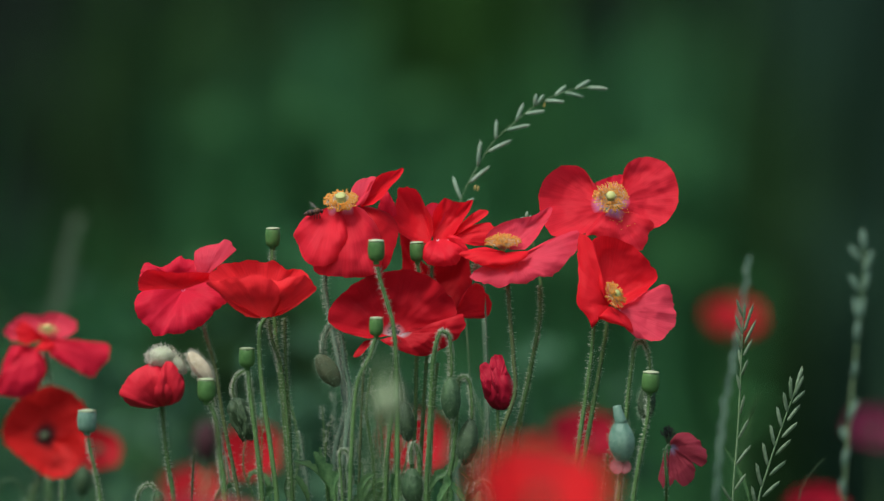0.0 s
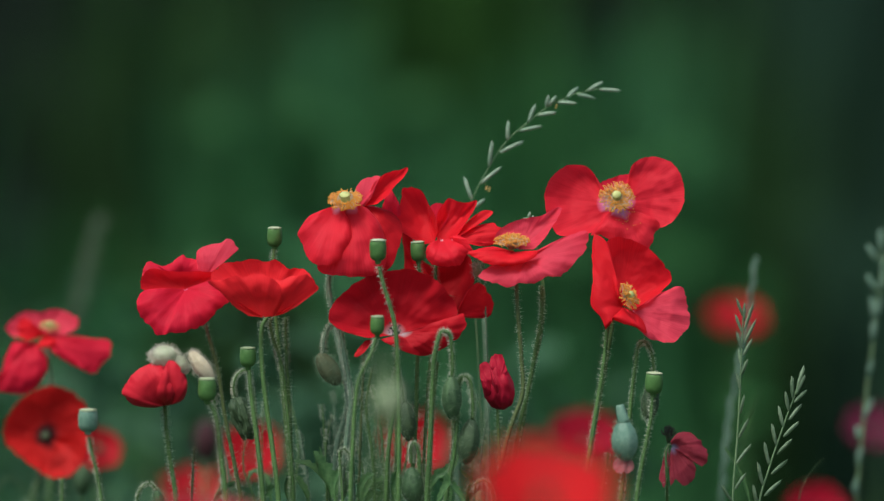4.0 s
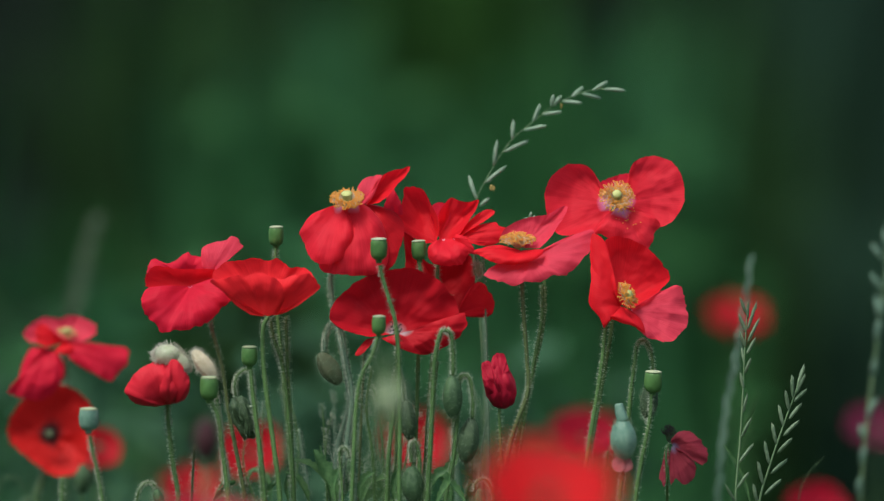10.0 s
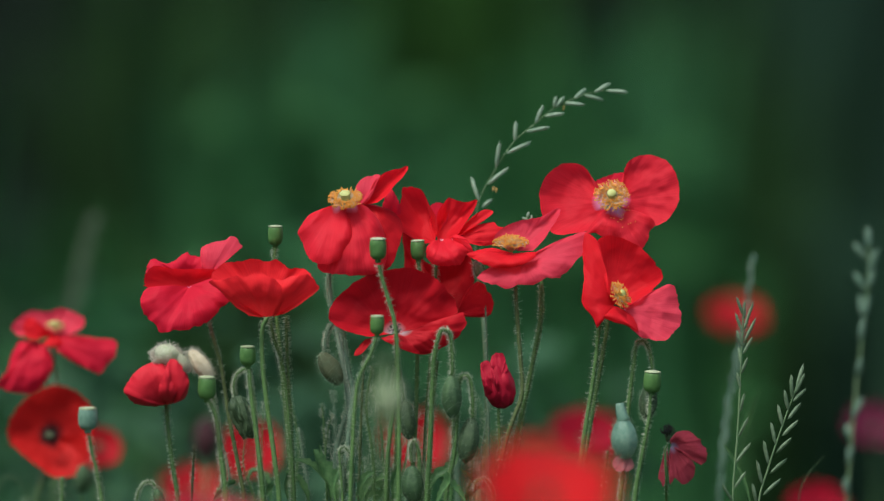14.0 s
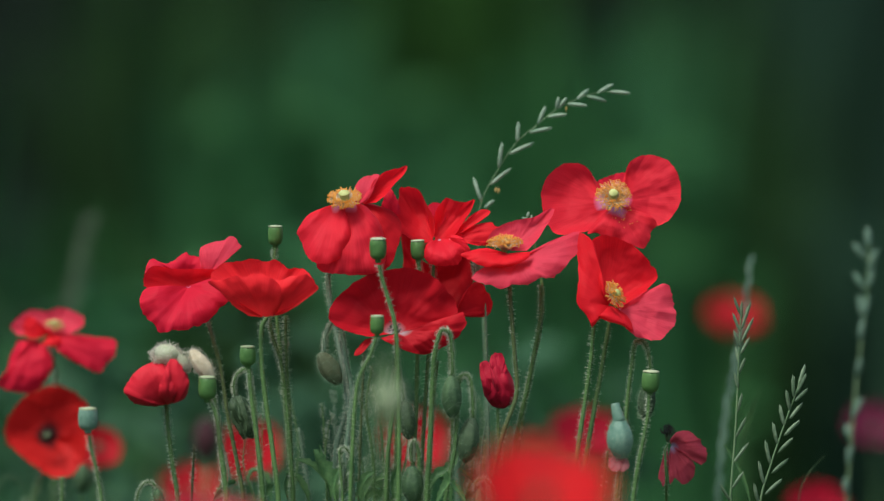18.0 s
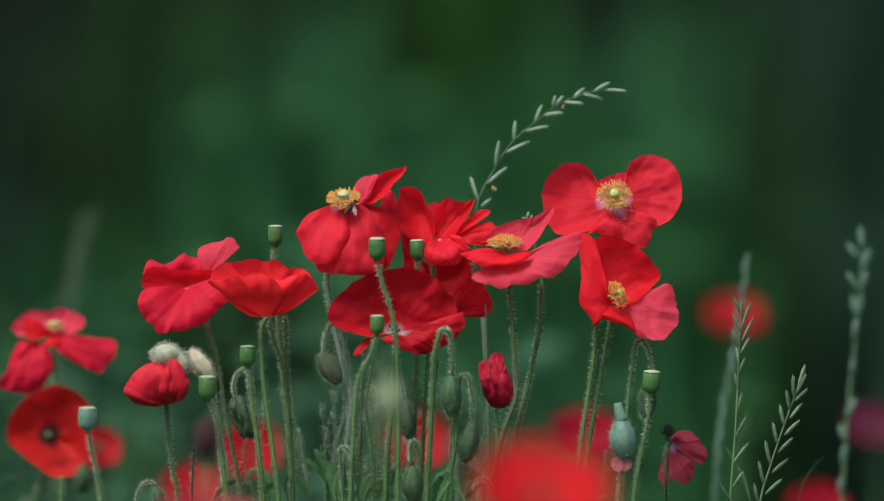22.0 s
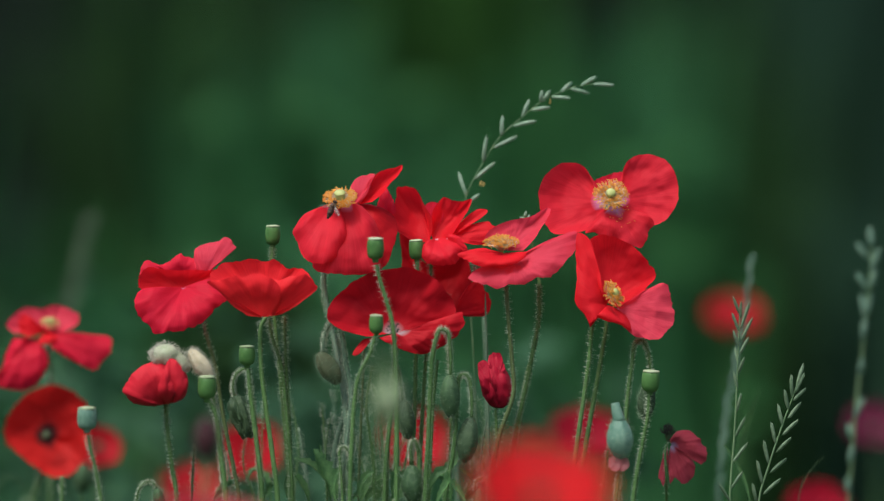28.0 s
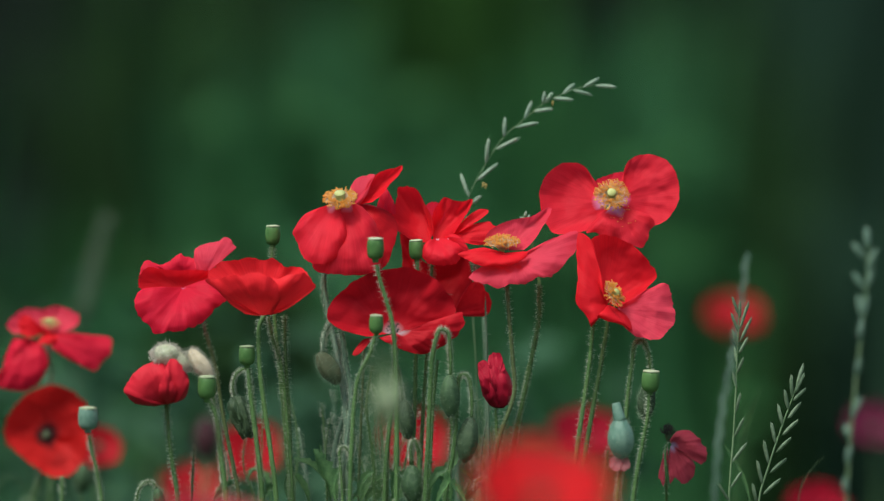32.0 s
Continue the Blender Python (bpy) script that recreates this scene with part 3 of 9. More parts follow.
def bud(key, label, centre, size, length, stem, root_u, d, lean=(0.1, -1, 0), mat=None, r=4.2, hairs=150, coat=220, smat=None, hair_mat=None, wrinkled=False):
    """A nodding hairy bud on a hooked stem; stem is listed from the bud back and down."""
    line = stem_line(stem, d, root_u)
    ob = thing("poppy_bud", line[0], label, "flower bud", "nodding poppy buds")
    seed = (sum(map(ord, key)) * 17) % 9973
    add_stem(ob, line, smat or STEM, r, hairs * 2, 7.0, seed, hair_mat)
    ax = V(*lean)
    h, w = length * 0.5 * UNIT, size * 0.5 * UNIT
    c = P(centre[0], centre[1], d)
    prof = [(w * math.sin(a) ** 0.85 * (0.94 - 0.14 * math.cos(a + 0.2) - 0.34 * max(0, -math.cos(a)) ** 1.5) if 0 < a < math.pi else 0.02 * w, -h * math.cos(a)) for a in np.linspace(0.05, math.pi - 0.05, 12)]
    if wrinkled:
        geo = crumpled(c, size * 0.5, length * 0.5, seed, 0.30, 6, ax[0] / ax[2], None, -0.15)
    else:
        geo = lathe(prof, c, ax, 28, 7, 0.045)
    body = part("bud_case", geo[:2], mat or BUD, ob)
    rng = np.random.default_rng(seed)
    a1 = np.cross(ax, (0.3, 0.9, 0.2))
    a1 /= np.linalg.norm(a1)
    a2 = np.cross(ax, a1)
    roots, ways, lens = [], [], []
    for _ in range(coat):
        a, q = rng.uniform(0, 6.28), rng.uniform(0.3, 2.9)
        o = math.cos(a) * a1 + math.sin(a) * a2
        roots.append(c + o * w * math.sin(q) * 0.97 - ax * h * math.cos(q))
        way = o * math.sin(q) - ax * math.cos(q) * 0.6 + rng.normal(0, 0.3, 3)
        ways.append(way / np.linalg.norm(way))
        lens.append(rng.uniform(4, 11) * UNIT)
    part("hair_coat", spikes(roots, ways, lens, 0.0001), hair_mat or HAIR_BUD, body, kind="stuff")
    HEADS[key] = (ob, (centre[0], centre[1], d))
    return ob


def leaf_geo(line, width, face, teeth=5, depth=0.5, seed=0):
    """A toothed leaf along a line, its upper side to face."""
    rng = np.random.default_rng(seed)
    line = np.asarray(line)
    n = len(line)
    tang = np.gradient(line, axis=0)
    tang /= np.linalg.norm(tang, axis=1)[:, None]
    verts, faces = [], []
    for i in range(n):
        f = i / (n - 1)
        s = np.cross(face, tang[i])
        s /= np.linalg.norm(s)
        up = np.cross(tang[i], s)
        w = width * UNIT * (math.sin(math.pi * min(1, f * 0.92 + 0.08)) ** 0.8) * (1 - depth * ((teeth * f + 0.5) % 1.0)) + 0.0002
        for q in (-1, -0.5, 0, 0.5, 1):
            verts.append(line[i] + s * w * q * rng.uniform(0.94, 1.06) + up * w * (0.8 * abs(q) + 0.12 * math.sin(9 * f + q)) + tang[i] * abs(q) * w * 0.8)
    for i in range(n - 1):
        for j in range(4):
            k = i * 5 + j
            faces.append((k, k + 1, k + 6, k + 5))
    return np.array(verts), faces


def spikelet_geo(p, way, ln, wd, rng):
    """A slender spikelet: a pointed body of overlapping florets."""
    side = np.cross(way, (0, 1, 0))
    side /= np.linalg.norm(side)
    geo = [lathe([(0.10 * wd, 0), (0.34 * wd, 0.14 * ln), (0.44 * wd, 0.4 * ln), (0.42 * wd, 0.66 * ln), (0.22 * wd, 0.88 * ln), (0.03 * wd, ln)], p, way, 8)]
    for q in range(5):
        f = 0.05 + 0.13 * q
        out = side * (1 if q % 2 else -1)
        tip = way + out * rng.uniform(0.03, 0.08)
        geo.append(lathe([(0.06 * wd, 0), (0.20 * wd, 0.10 * ln), (0.17 * wd, 0.22 * ln), (0.02 * wd, 0.36 * ln)], p + way * ln * f + out * wd * 0.2, tip / np.linalg.norm(tip), 6))
    return merge(*geo)


def grass_ear(key, label, line_pts, root_u, d, spikes_n, length, mat, stem_mat, first=0.0, width=4.6, open_deg=28, r=1.6, seed=1, start_frac=None, placed=()):
    """A ryegrass ear: a thin stalk with spikelets in two rows. line_pts from the tip down."""
    line = stem_line(line_pts, d, root_u)
    ob = thing("grass_ear", line[0], label, "grass", "grass ears")
    part("stalk", tube(line, r * 1.5 * UNIT, r * 0.6 * UNIT, 6), stem_mat, ob)
    rng = np.random.default_rng(seed)
    # the ear takes the stretch above the given share of the stalk
    ear = spline([P(u, v, d) for u, v in line_pts[:start_frac]][::-1], 12)
    seg = np.linalg.norm(np.diff(ear, axis=0), axis=1)
    cum = np.concatenate([[0], np.cumsum(seg)])
    for k in range(spikes_n):
        if placed:
            u, v, tu, tv = placed[k]
            p, q = P(u, v, d), P(tu, tv, d + rng.uniform(-0.003, 0.003))
            ln = np.linalg.norm(q - p)
            part("spikelet", spikelet_geo(p, (q - p) / ln, ln, width * UNIT, rng), mat, ob)
            continue
        s = cum[-1] * (k + 0.1) / spikes_n
        i = min(len(ear) - 2, int(np.searchsorted(cum, s, "right") - 1))
        p = ear[i] + (ear[i + 1] - ear[i]) * (s - cum[i]) / seg[i]
        t = (ear[i + 1] - ear[i]) / seg[i]
        side = np.cross(t, (0, 1, 0))
        side /= np.linalg.norm(side)
        sg = 1 if k % 2 == 0 else -1
        a = radians(open_deg * rng.uniform(0.75, 1.25))
        w = t * math.cos(a) + side * sg * math.sin(a) + np.array((0, 1, 0)) * rng.uniform(-0.25, 0.25)
        w /= np.linalg.norm(w)
        ln = length * UNIT * rng.uniform(0.85, 1.15) * (1 - 0.25 * k / spikes_n)
        wd = width * UNIT
        bend = side * sg * ln * 0.08
        florets = [lathe([(0.12 * wd, 0), (0.5 * wd, 0.18 * ln), (0.62 * wd, 0.42 * ln), (0.5 * wd, 0.7 * ln), (0.24 * wd, 0.9 * ln), (0.03 * wd, ln)], p, w + bend * 3 / ln * 0.1, 6)]
        for q in range(4):
            c0 = p + w * ln * (0.12 + 0.2 * q)
            out = side * (1 if q % 2 else -1) * wd * 0.3
            florets.append(lathe([(0.1 * wd, 0), (0.34 * wd, 0.1 * ln), (0.26 * wd, 0.2 * ln), (0.03 * wd, 0.3 * ln)], c0 + out * 0.4, w + out / wd * 0.12, 5))
        part("spikelet", merge(*florets), mat, ob)
    HEADS[key] = (ob, (line_pts[0][0], line_pts[0][1], d))
    return ob


ORANGE = (FILAMENT, ANTHER, OVARY)
BLACK = (DARK_STAMEN, DARK_STAMEN, BUD_DARK)


def main_flowers():
    poppy("top", "red poppy with drooping petals and a bare golden boss", (617, 364, 0.0),
          [(617, 366), (600, 430, 0.02), (586, 490, 0.03), (590, 540, 0.03), (606, 620, 0.02), (622, 720, 0.0), (628, 890, 0.0)], 640, [
          # right side of the lower petals, its shade painted as a deeper red
          petal((648, 362, -20), [(640, 480, 8), (676, 484, 16), (697, 471, 10), (706, 450, 2), (714, 425, -8), (717, 400, -20), (702, 377, -28), (668, 363, -26)], DEEP_SHADED, 10, 0.55, 1.5, 3),
          petal((627, 354, -8), [(606, 380, 4), (585, 430, 14), (566, 474, 22), (582, 485, 28), (605, 488, 34), (640, 489, 38), (668, 487, 34), (684, 474, 26), (690, 450, 18), (686, 420, 8), (676, 392, -2), (656, 368, -10)], RED_LILAC, 20, 0.55, 1.5, 4),
          petal((604, 360, 2), [(622, 386, 16), (628, 412, 26), (624, 435, 34), (610, 456, 38), (588, 468, 38), (562, 466, 34), (548, 454, 28), (541, 435, 22), (531, 413, 16), (540, 396, 8), (553, 380, 2), (575, 373, 0), (592, 371, 0)], RED_LILAC, 16, 0.6, 1.5, 3),
          # lit half of the folded upper petal, its light given by a paler colour
          petal((640, 364, -12), [(634, 350, -12), (633, 336, -14), (642, 320, -18), (660, 312, -18), (676, 312, -14), (670, 330, -8), (660, 352, -6), (652, 362, -8)], PINK_PALE_LIT, 5, 0.5, 0.6, 1),
          petal((648, 364, -10), [(656, 346, -4), (668, 322, -8), (682, 309, -14), (700, 301, -18), (714, 299, -20), (724, 295, -22), (727, 299, -20), (718, 314, -12), (704, 328, -6), (690, 346, -2), (672, 360, -2)], RED, -7, 0.5, 1, 2),
          petal((700, 384, -34), [(680, 368, -34), (688, 346, -36), (697, 335, -38), (706, 348, -36), (713, 366, -32), (714, 380, -32)], PINK, 4, 0.5, 1, 1)],
          ((617, 362), (-0.08, 0.82, 0.56), 15, 31, 420, 20, 9.5, *ORANGE), mat=STEM_BLUE, r=5.0, hairs=220)
    poppy("mid", "bright red poppy seen from the side, petals spread", (785, 424, 0.02),
          [(783, 428), (777, 470), (775, 510), (766, 640), (758, 760), (752, 890)], 745, [
          petal((778, 422, -12), [(764, 385, -18), (766, 366, -22), (778, 360, -24), (795, 363, -24), (800, 385, -16)], PINK, -4, 0.5, 1, 2),
          petal((774, 430, 0), [(752, 433, 10), (732, 421, 16), (706, 402, 16), (694, 382, 10), (710, 366, 2), (716, 348, -6), (717, 334, -12), (730, 331, -14), (744, 333, -14), (755, 343, -12), (764, 362, -4), (776, 384, 2), (780, 408, 4)], RED, -18, 0.5, 1.2, 4),
          petal((780, 430, 0), [(776, 404, 0), (780, 376, -4), (792, 358, -12), (800, 351, -14), (816, 357, -12), (834, 358, -10), (849, 354, -12), (846, 368, -2), (838, 382, 6), (826, 400, 12), (812, 420, 12), (796, 432, 6)], RED, -12, 0.5, 1.2, 4),
          petal((800, 428, 2), [(820, 406, 8), (842, 384, 4), (862, 372, -2), (875, 373, -4), (877, 378, -2), (864, 390, 4), (846, 401, 10), (822, 416, 12)], RED, 4, 0.5, 1, 2),
          petal((796, 424, 4), [(828, 407, 4), (852, 399, 0), (879, 395, -2), (886, 401, 0), (900, 406, 0), (892, 420, 6), (880, 433, 8), (852, 436, 12), (834, 430, 14), (812, 430, 12)], RED, 6, 0.5, 1, 3),
          # front petal and its curl: the light on them is in their colour
          petal((786, 424, 6), [(770, 428, 14), (759, 440, 20), (762, 460, 28), (775, 470, 32), (800, 472, 32), (820, 468, 28), (829, 455, 24), (836, 440, 18), (828, 424, 10)], RED_LIT, 14, 0.6, 1.2, 3),
          petal((804, 424, 16), [(808, 416, 18), (820, 418, 20), (832, 426, 22), (840, 440, 22), (844, 450, 22), (830, 450, 24), (814, 438, 24)], RED_LIT, 5, 0.5, 0.8, 1)], mat=STEM, r=3.6)
    poppy("cup", "pinkish-red open poppy with golden stamens", (918, 450, -0.005),
          [(915, 456), (917, 505), (920, 560), (926, 640), (928, 700), (905, 765), (892, 820), (885, 890)], 880, [
          petal((918, 446, -8), [(876, 430, -4), (884, 415, -10), (900, 402, -16), (922, 393, -20), (950, 388, -20), (962, 386, -20), (978, 377, -22), (992, 370, -24), (997, 372, -22), (991, 390, -16), (979, 408, -10), (968, 426, -4), (948, 446, 2)], PINK_PALE_LIT, -8, 0.5, 1, 3),
          petal((932, 466, 0), [(905, 470, 6), (868, 476, 12), (850, 492, 18), (866, 504, 24), (882, 506, 28), (903, 514, 32), (922, 506, 32), (945, 507, 30), (970, 495, 26), (993, 495, 22), (1010, 481, 16), (1024, 466, 10), (1040, 446, 0), (1043, 412, -14), (1015, 419, -12), (985, 431, -6), (950, 450, 0)], PINK_PALE_LIT, 10, 0.55, 1.8, 4),
          petal((915, 450, 2), [(876, 440, 4), (848, 445, 10), (831, 451, 14), (850, 463, 24), (870, 473, 30), (900, 475, 32), (926, 472, 30), (950, 459, 22), (956, 448, 10)], RED, 12, 0.55, 1, 2)],
          ((909, 447, 0.001), (-0.03, 0.97, 0.24), 8, 33, 360, 27, 8, *ORANGE), mat=STEM_BROWN, r=4.2)
    poppy("dark", "deep red poppy with broad crinkled petals", (705, 588, -0.012),
          [(705, 592), (704, 640, 0.01), (700, 720, 0.01), (690, 800, 0.01), (686, 890, 0.01)], 680, [
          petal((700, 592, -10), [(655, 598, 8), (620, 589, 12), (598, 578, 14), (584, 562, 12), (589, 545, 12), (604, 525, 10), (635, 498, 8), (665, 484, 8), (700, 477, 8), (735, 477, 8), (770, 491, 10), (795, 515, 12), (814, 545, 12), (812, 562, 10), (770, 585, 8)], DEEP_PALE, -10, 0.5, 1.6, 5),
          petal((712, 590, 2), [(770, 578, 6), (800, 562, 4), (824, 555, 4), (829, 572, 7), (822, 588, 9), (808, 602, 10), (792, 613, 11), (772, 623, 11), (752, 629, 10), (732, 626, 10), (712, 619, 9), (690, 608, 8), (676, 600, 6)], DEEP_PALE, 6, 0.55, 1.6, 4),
          petal((670, 598, -6), [(650, 602, -4), (638, 614, 0), (629, 631, 4), (641, 629, 4), (656, 613, 2)], DEEP_SHADED, 2, 0.5, 0.8, 1)],
          ((702, 582), (-0.1, 0.3, 0.9), 3, 14, 30, 6, 4, DARK_STAMEN, DARK_STAMEN, BUD_PALE), r=4.0)
    poppy("behind", "red poppy half hidden behind other flowers", (800, 520, 0.04),
          [(798, 522), (800, 600), (806, 760), (800, 890)], 800, [
          # rear petal darker than the front one: shade behind the flowers in its colour
          petal((795, 552, 0), [(730, 505, -4), (720, 484, -6), (719, 450, -10), (716, 407, -12), (728, 412, -12), (745, 455, -10), (770, 470, -10), (800, 460, -10), (832, 450, -10), (840, 478, -4), (843, 500, 2), (834, 520, 6), (818, 548, 8)], DEEP_SHADED, -16, 0.5, 1.5, 4),
          petal((812, 556, 8), [(820, 533, 16), (832, 514, 22), (848, 500, 26), (860, 505, 28), (867, 517, 28), (876, 532, 24), (876, 549, 20), (868, 561, 18), (845, 563, 14), (825, 562, 10)], RED, 10, 0.55, 1.5, 3)], r=3.8)
    poppy("big", "large open red poppy with golden stamens and lilac base", (1080, 362, 0.02),
          [(1080, 366), (1080, 470), (1079, 570), (1068, 640), (1054, 720), (1040, 800), (1028, 890)], 1010, [
          petal((1085, 350, -12), [(1048, 344, -18), (1053, 327, -24), (1075, 315, -28), (1108, 307, -28), (1118, 330, -20)], PINK, -4, 0.5, 1, 2),
          petal((1082, 360, 0), [(1076, 380, 10), (1054, 406, 14), (1018, 415, 10), (986, 416, 6), (970, 398, 0), (961, 374, -4), (958, 350, -8), (963, 325, -12), (978, 305, -16), (996, 293, -18), (1016, 290, -18), (1034, 294, -16), (1046, 306, -12), (1053, 325, -6), (1062, 342, -2)], RED_LILAC_WIDE, -14, 0.55, 1, 3),
          petal((1092, 358, 0), [(1100, 342, -2), (1107, 322, -6), (1109, 302, -12), (1117, 287, -18), (1130, 279, -20), (1150, 275, -22), (1170, 278, -22), (1188, 289, -20), (1200, 308, -16), (1206, 333, -12), (1206, 355, -6), (1196, 378, 0), (1182, 394, 6), (1160, 402, 10), (1130, 390, 10)], RED_LILAC_WIDE, -5, 0.55, 1.2, 5),
          petal((1090, 366, 4), [(1128, 374, 12), (1152, 384, 14), (1164, 400, 14), (1153, 413, 18), (1149, 430, 22), (1140, 441, 24), (1120, 436, 28), (1095, 427, 30), (1072, 422, 30), (1055, 414, 28), (1041, 415, 22), (1052, 398, 10), (1066, 380, 4)], RED_LILAC_RING, 10, 0.55, 1.6, 4)],
          ((1086, 352), (0.0, 0.48, 0.86), 11, 32, 400, 16, 7.8, *ORANGE), r=4.4)
    poppy("low", "red poppy facing sideways with golden stamens", (1085, 540, -0.01),
          [(1080, 548), (1066, 572), (1058, 640), (1046, 720), (1034, 800), (1022, 890)], 1000, [
          petal((1085, 536, -6), [(1060, 508, 2), (1054, 470, -2), (1060, 430, -8), (1078, 418, -14), (1110, 424, -18), (1142, 443, -20), (1162, 465, -18), (1177, 492, -14), (1160, 513, -6), (1142, 536, 0), (1114, 550, 2)], RED, -18, 0.5, 1.2, 4),
          petal((1106, 550, 0), [(1136, 534, 2), (1157, 517, -2), (1172, 511, -6), (1186, 505, -8), (1196, 508, -8), (1204, 526, -4), (1207, 545, 0), (1211, 565, 6), (1208, 580, 10), (1195, 593, 16), (1175, 605, 20), (1155, 602, 22), (1138, 597, 24), (1120, 583, 22)], PINK_PALE_LIT, 5, 0.55, 2.6, 4, 2.5),
          petal((1092, 542, 6), [(1086, 534, 14), (1074, 506, 16), (1071, 460, 8), (1062, 428, 2), (1050, 415, -2), (1040, 414, -4), (1035, 440, 0), (1037, 480, 10), (1037, 510, 18), (1034, 537, 22), (1044, 552, 26), (1054, 566, 28), (1062, 582, 28), (1066, 566, 30), (1090, 571, 32), (1118, 580, 30), (1134, 590, 24), (1124, 562, 14), (1106, 548, 8)], RED, 14, 0.5, 1, 3)],
          ((1095, 527), (0.68, 0.42, 0.55), 6, 26, 220, 16, 7, *ORANGE), mat=STEM, r=4.2)
    poppy("left", "pinkish-red poppy with folded crinkled petals", (330, 512, 0.012),
          [(340, 520), (360, 560, 0.01), (372, 600), (386, 650), (400, 740), (418, 830), (428, 890)], 450, [
          petal((366, 492, -20), [(350, 474, -22), (351, 442, -26), (372, 433, -28), (393, 428, -28), (403, 421, -30), (413, 424, -30), (418, 432, -28), (424, 440, -26), (414, 448, -24), (396, 460, -20), (384, 474, -18)], PINK_PALE_LIT, 7, 0.5, 1.2, 2),
          petal((326, 500, -34), [(256, 500, -6), (253, 481, -8), (266, 461, -16), (276, 466, -16), (290, 469, -18), (304, 464, -24), (322, 451, -30), (338, 457, -30), (352, 459, -30), (372, 476, -22), (394, 484, -14), (386, 496, -14)], PINK, 10, 0.6, 1.2, 2),
          petal((330, 516, -10), [(262, 520, 8), (249, 503, 10), (253, 487, 8), (268, 474, 4), (288, 477, 2), (312, 480, 0), (340, 480, -2), (368, 480, -4), (394, 484, -6), (384, 500, -2)], RED, -8, 0.5, 0.8, 2),
          petal((330, 510, 0), [(290, 517, 8), (262, 512, 14), (248, 520, 20), (243, 545, 28), (250, 562, 32), (264, 574, 36), (284, 595, 38), (300, 590, 40), (325, 588, 40), (348, 581, 38), (364, 572, 34), (380, 558, 28), (393, 543, 22), (408, 532, 16), (396, 508, 8), (378, 494, 2)], PINK, 16, 0.6, 2.2, 3.2, 2.0)], mat=STEM_BROWN, r=3.8)
    poppy("bowl", "bright red bowl-shaped poppy seen from the side", (474, 558, -0.02),
          [(474, 560), (465, 576), (464, 640), (470, 700), (484, 800), (494, 890)], 510, [
          petal((472, 552, -22), [(374, 494, -4), (377, 480, -12), (392, 466, -26), (405, 462, -36), (430, 460, -42), (450, 457, -46), (470, 463, -48), (490, 459, -48), (503, 466, -46), (512, 474, -42), (530, 472, -38), (548, 482, -26), (563, 505, -8)], BOWL_RED, -16, 0.5, 1.8, 2.5, 2.2),
          petal((480, 560, 0), [(472, 540, 10), (476, 500, 26), (500, 494, 34), (525, 487, 32), (543, 486, 26), (557, 498, 14), (567, 508, 4), (557, 518, 4), (530, 539, 6), (502, 555, 6)], BOWL_RED, 16, 0.5, 1.8, 1.8, 2.2),
          petal((468, 561, 4), [(440, 558, 10), (415, 541, 18), (388, 514, 22), (366, 497, 22), (385, 496, 30), (402, 490, 40), (418, 487, 46), (432, 491, 50), (446, 486, 52), (462, 484, 50), (476, 491, 48), (490, 499, 42), (504, 520, 28), (490, 556, 12)], BOWL_RED, 18, 0.5, 1.8, 2, 2.0)], r=4.6, hairs=60)


def pollen(key, centre, spread, count, dd, seed):
    """Grains of pollen fallen on a petal."""
    ob, (u, v, d) = HEADS[key]
    rng = np.random.default_rng(seed)
    grains = [lathe([(0.0001, -0.0003), (0.00034, 0), (0.0001, 0.0003)], P(centre[0] + rng.normal(0, spread[0]), centre[1] + rng.normal(0, spread[1]), d + dd), rng.normal(0, 1, 3), 5) for _ in range(count)]
    part("pollen", merge(*grains), ANTHER, ob, "orange grains of fallen pollen", "stuff")


def add_crumpled(key, name, centre, rx, rz, mat, seed, **more):
    ob, (u, v, d) = HEADS[key]
    part(name, crumpled(P(centre[0], centre[1], d), rx, rz, seed, **more), mat, ob)


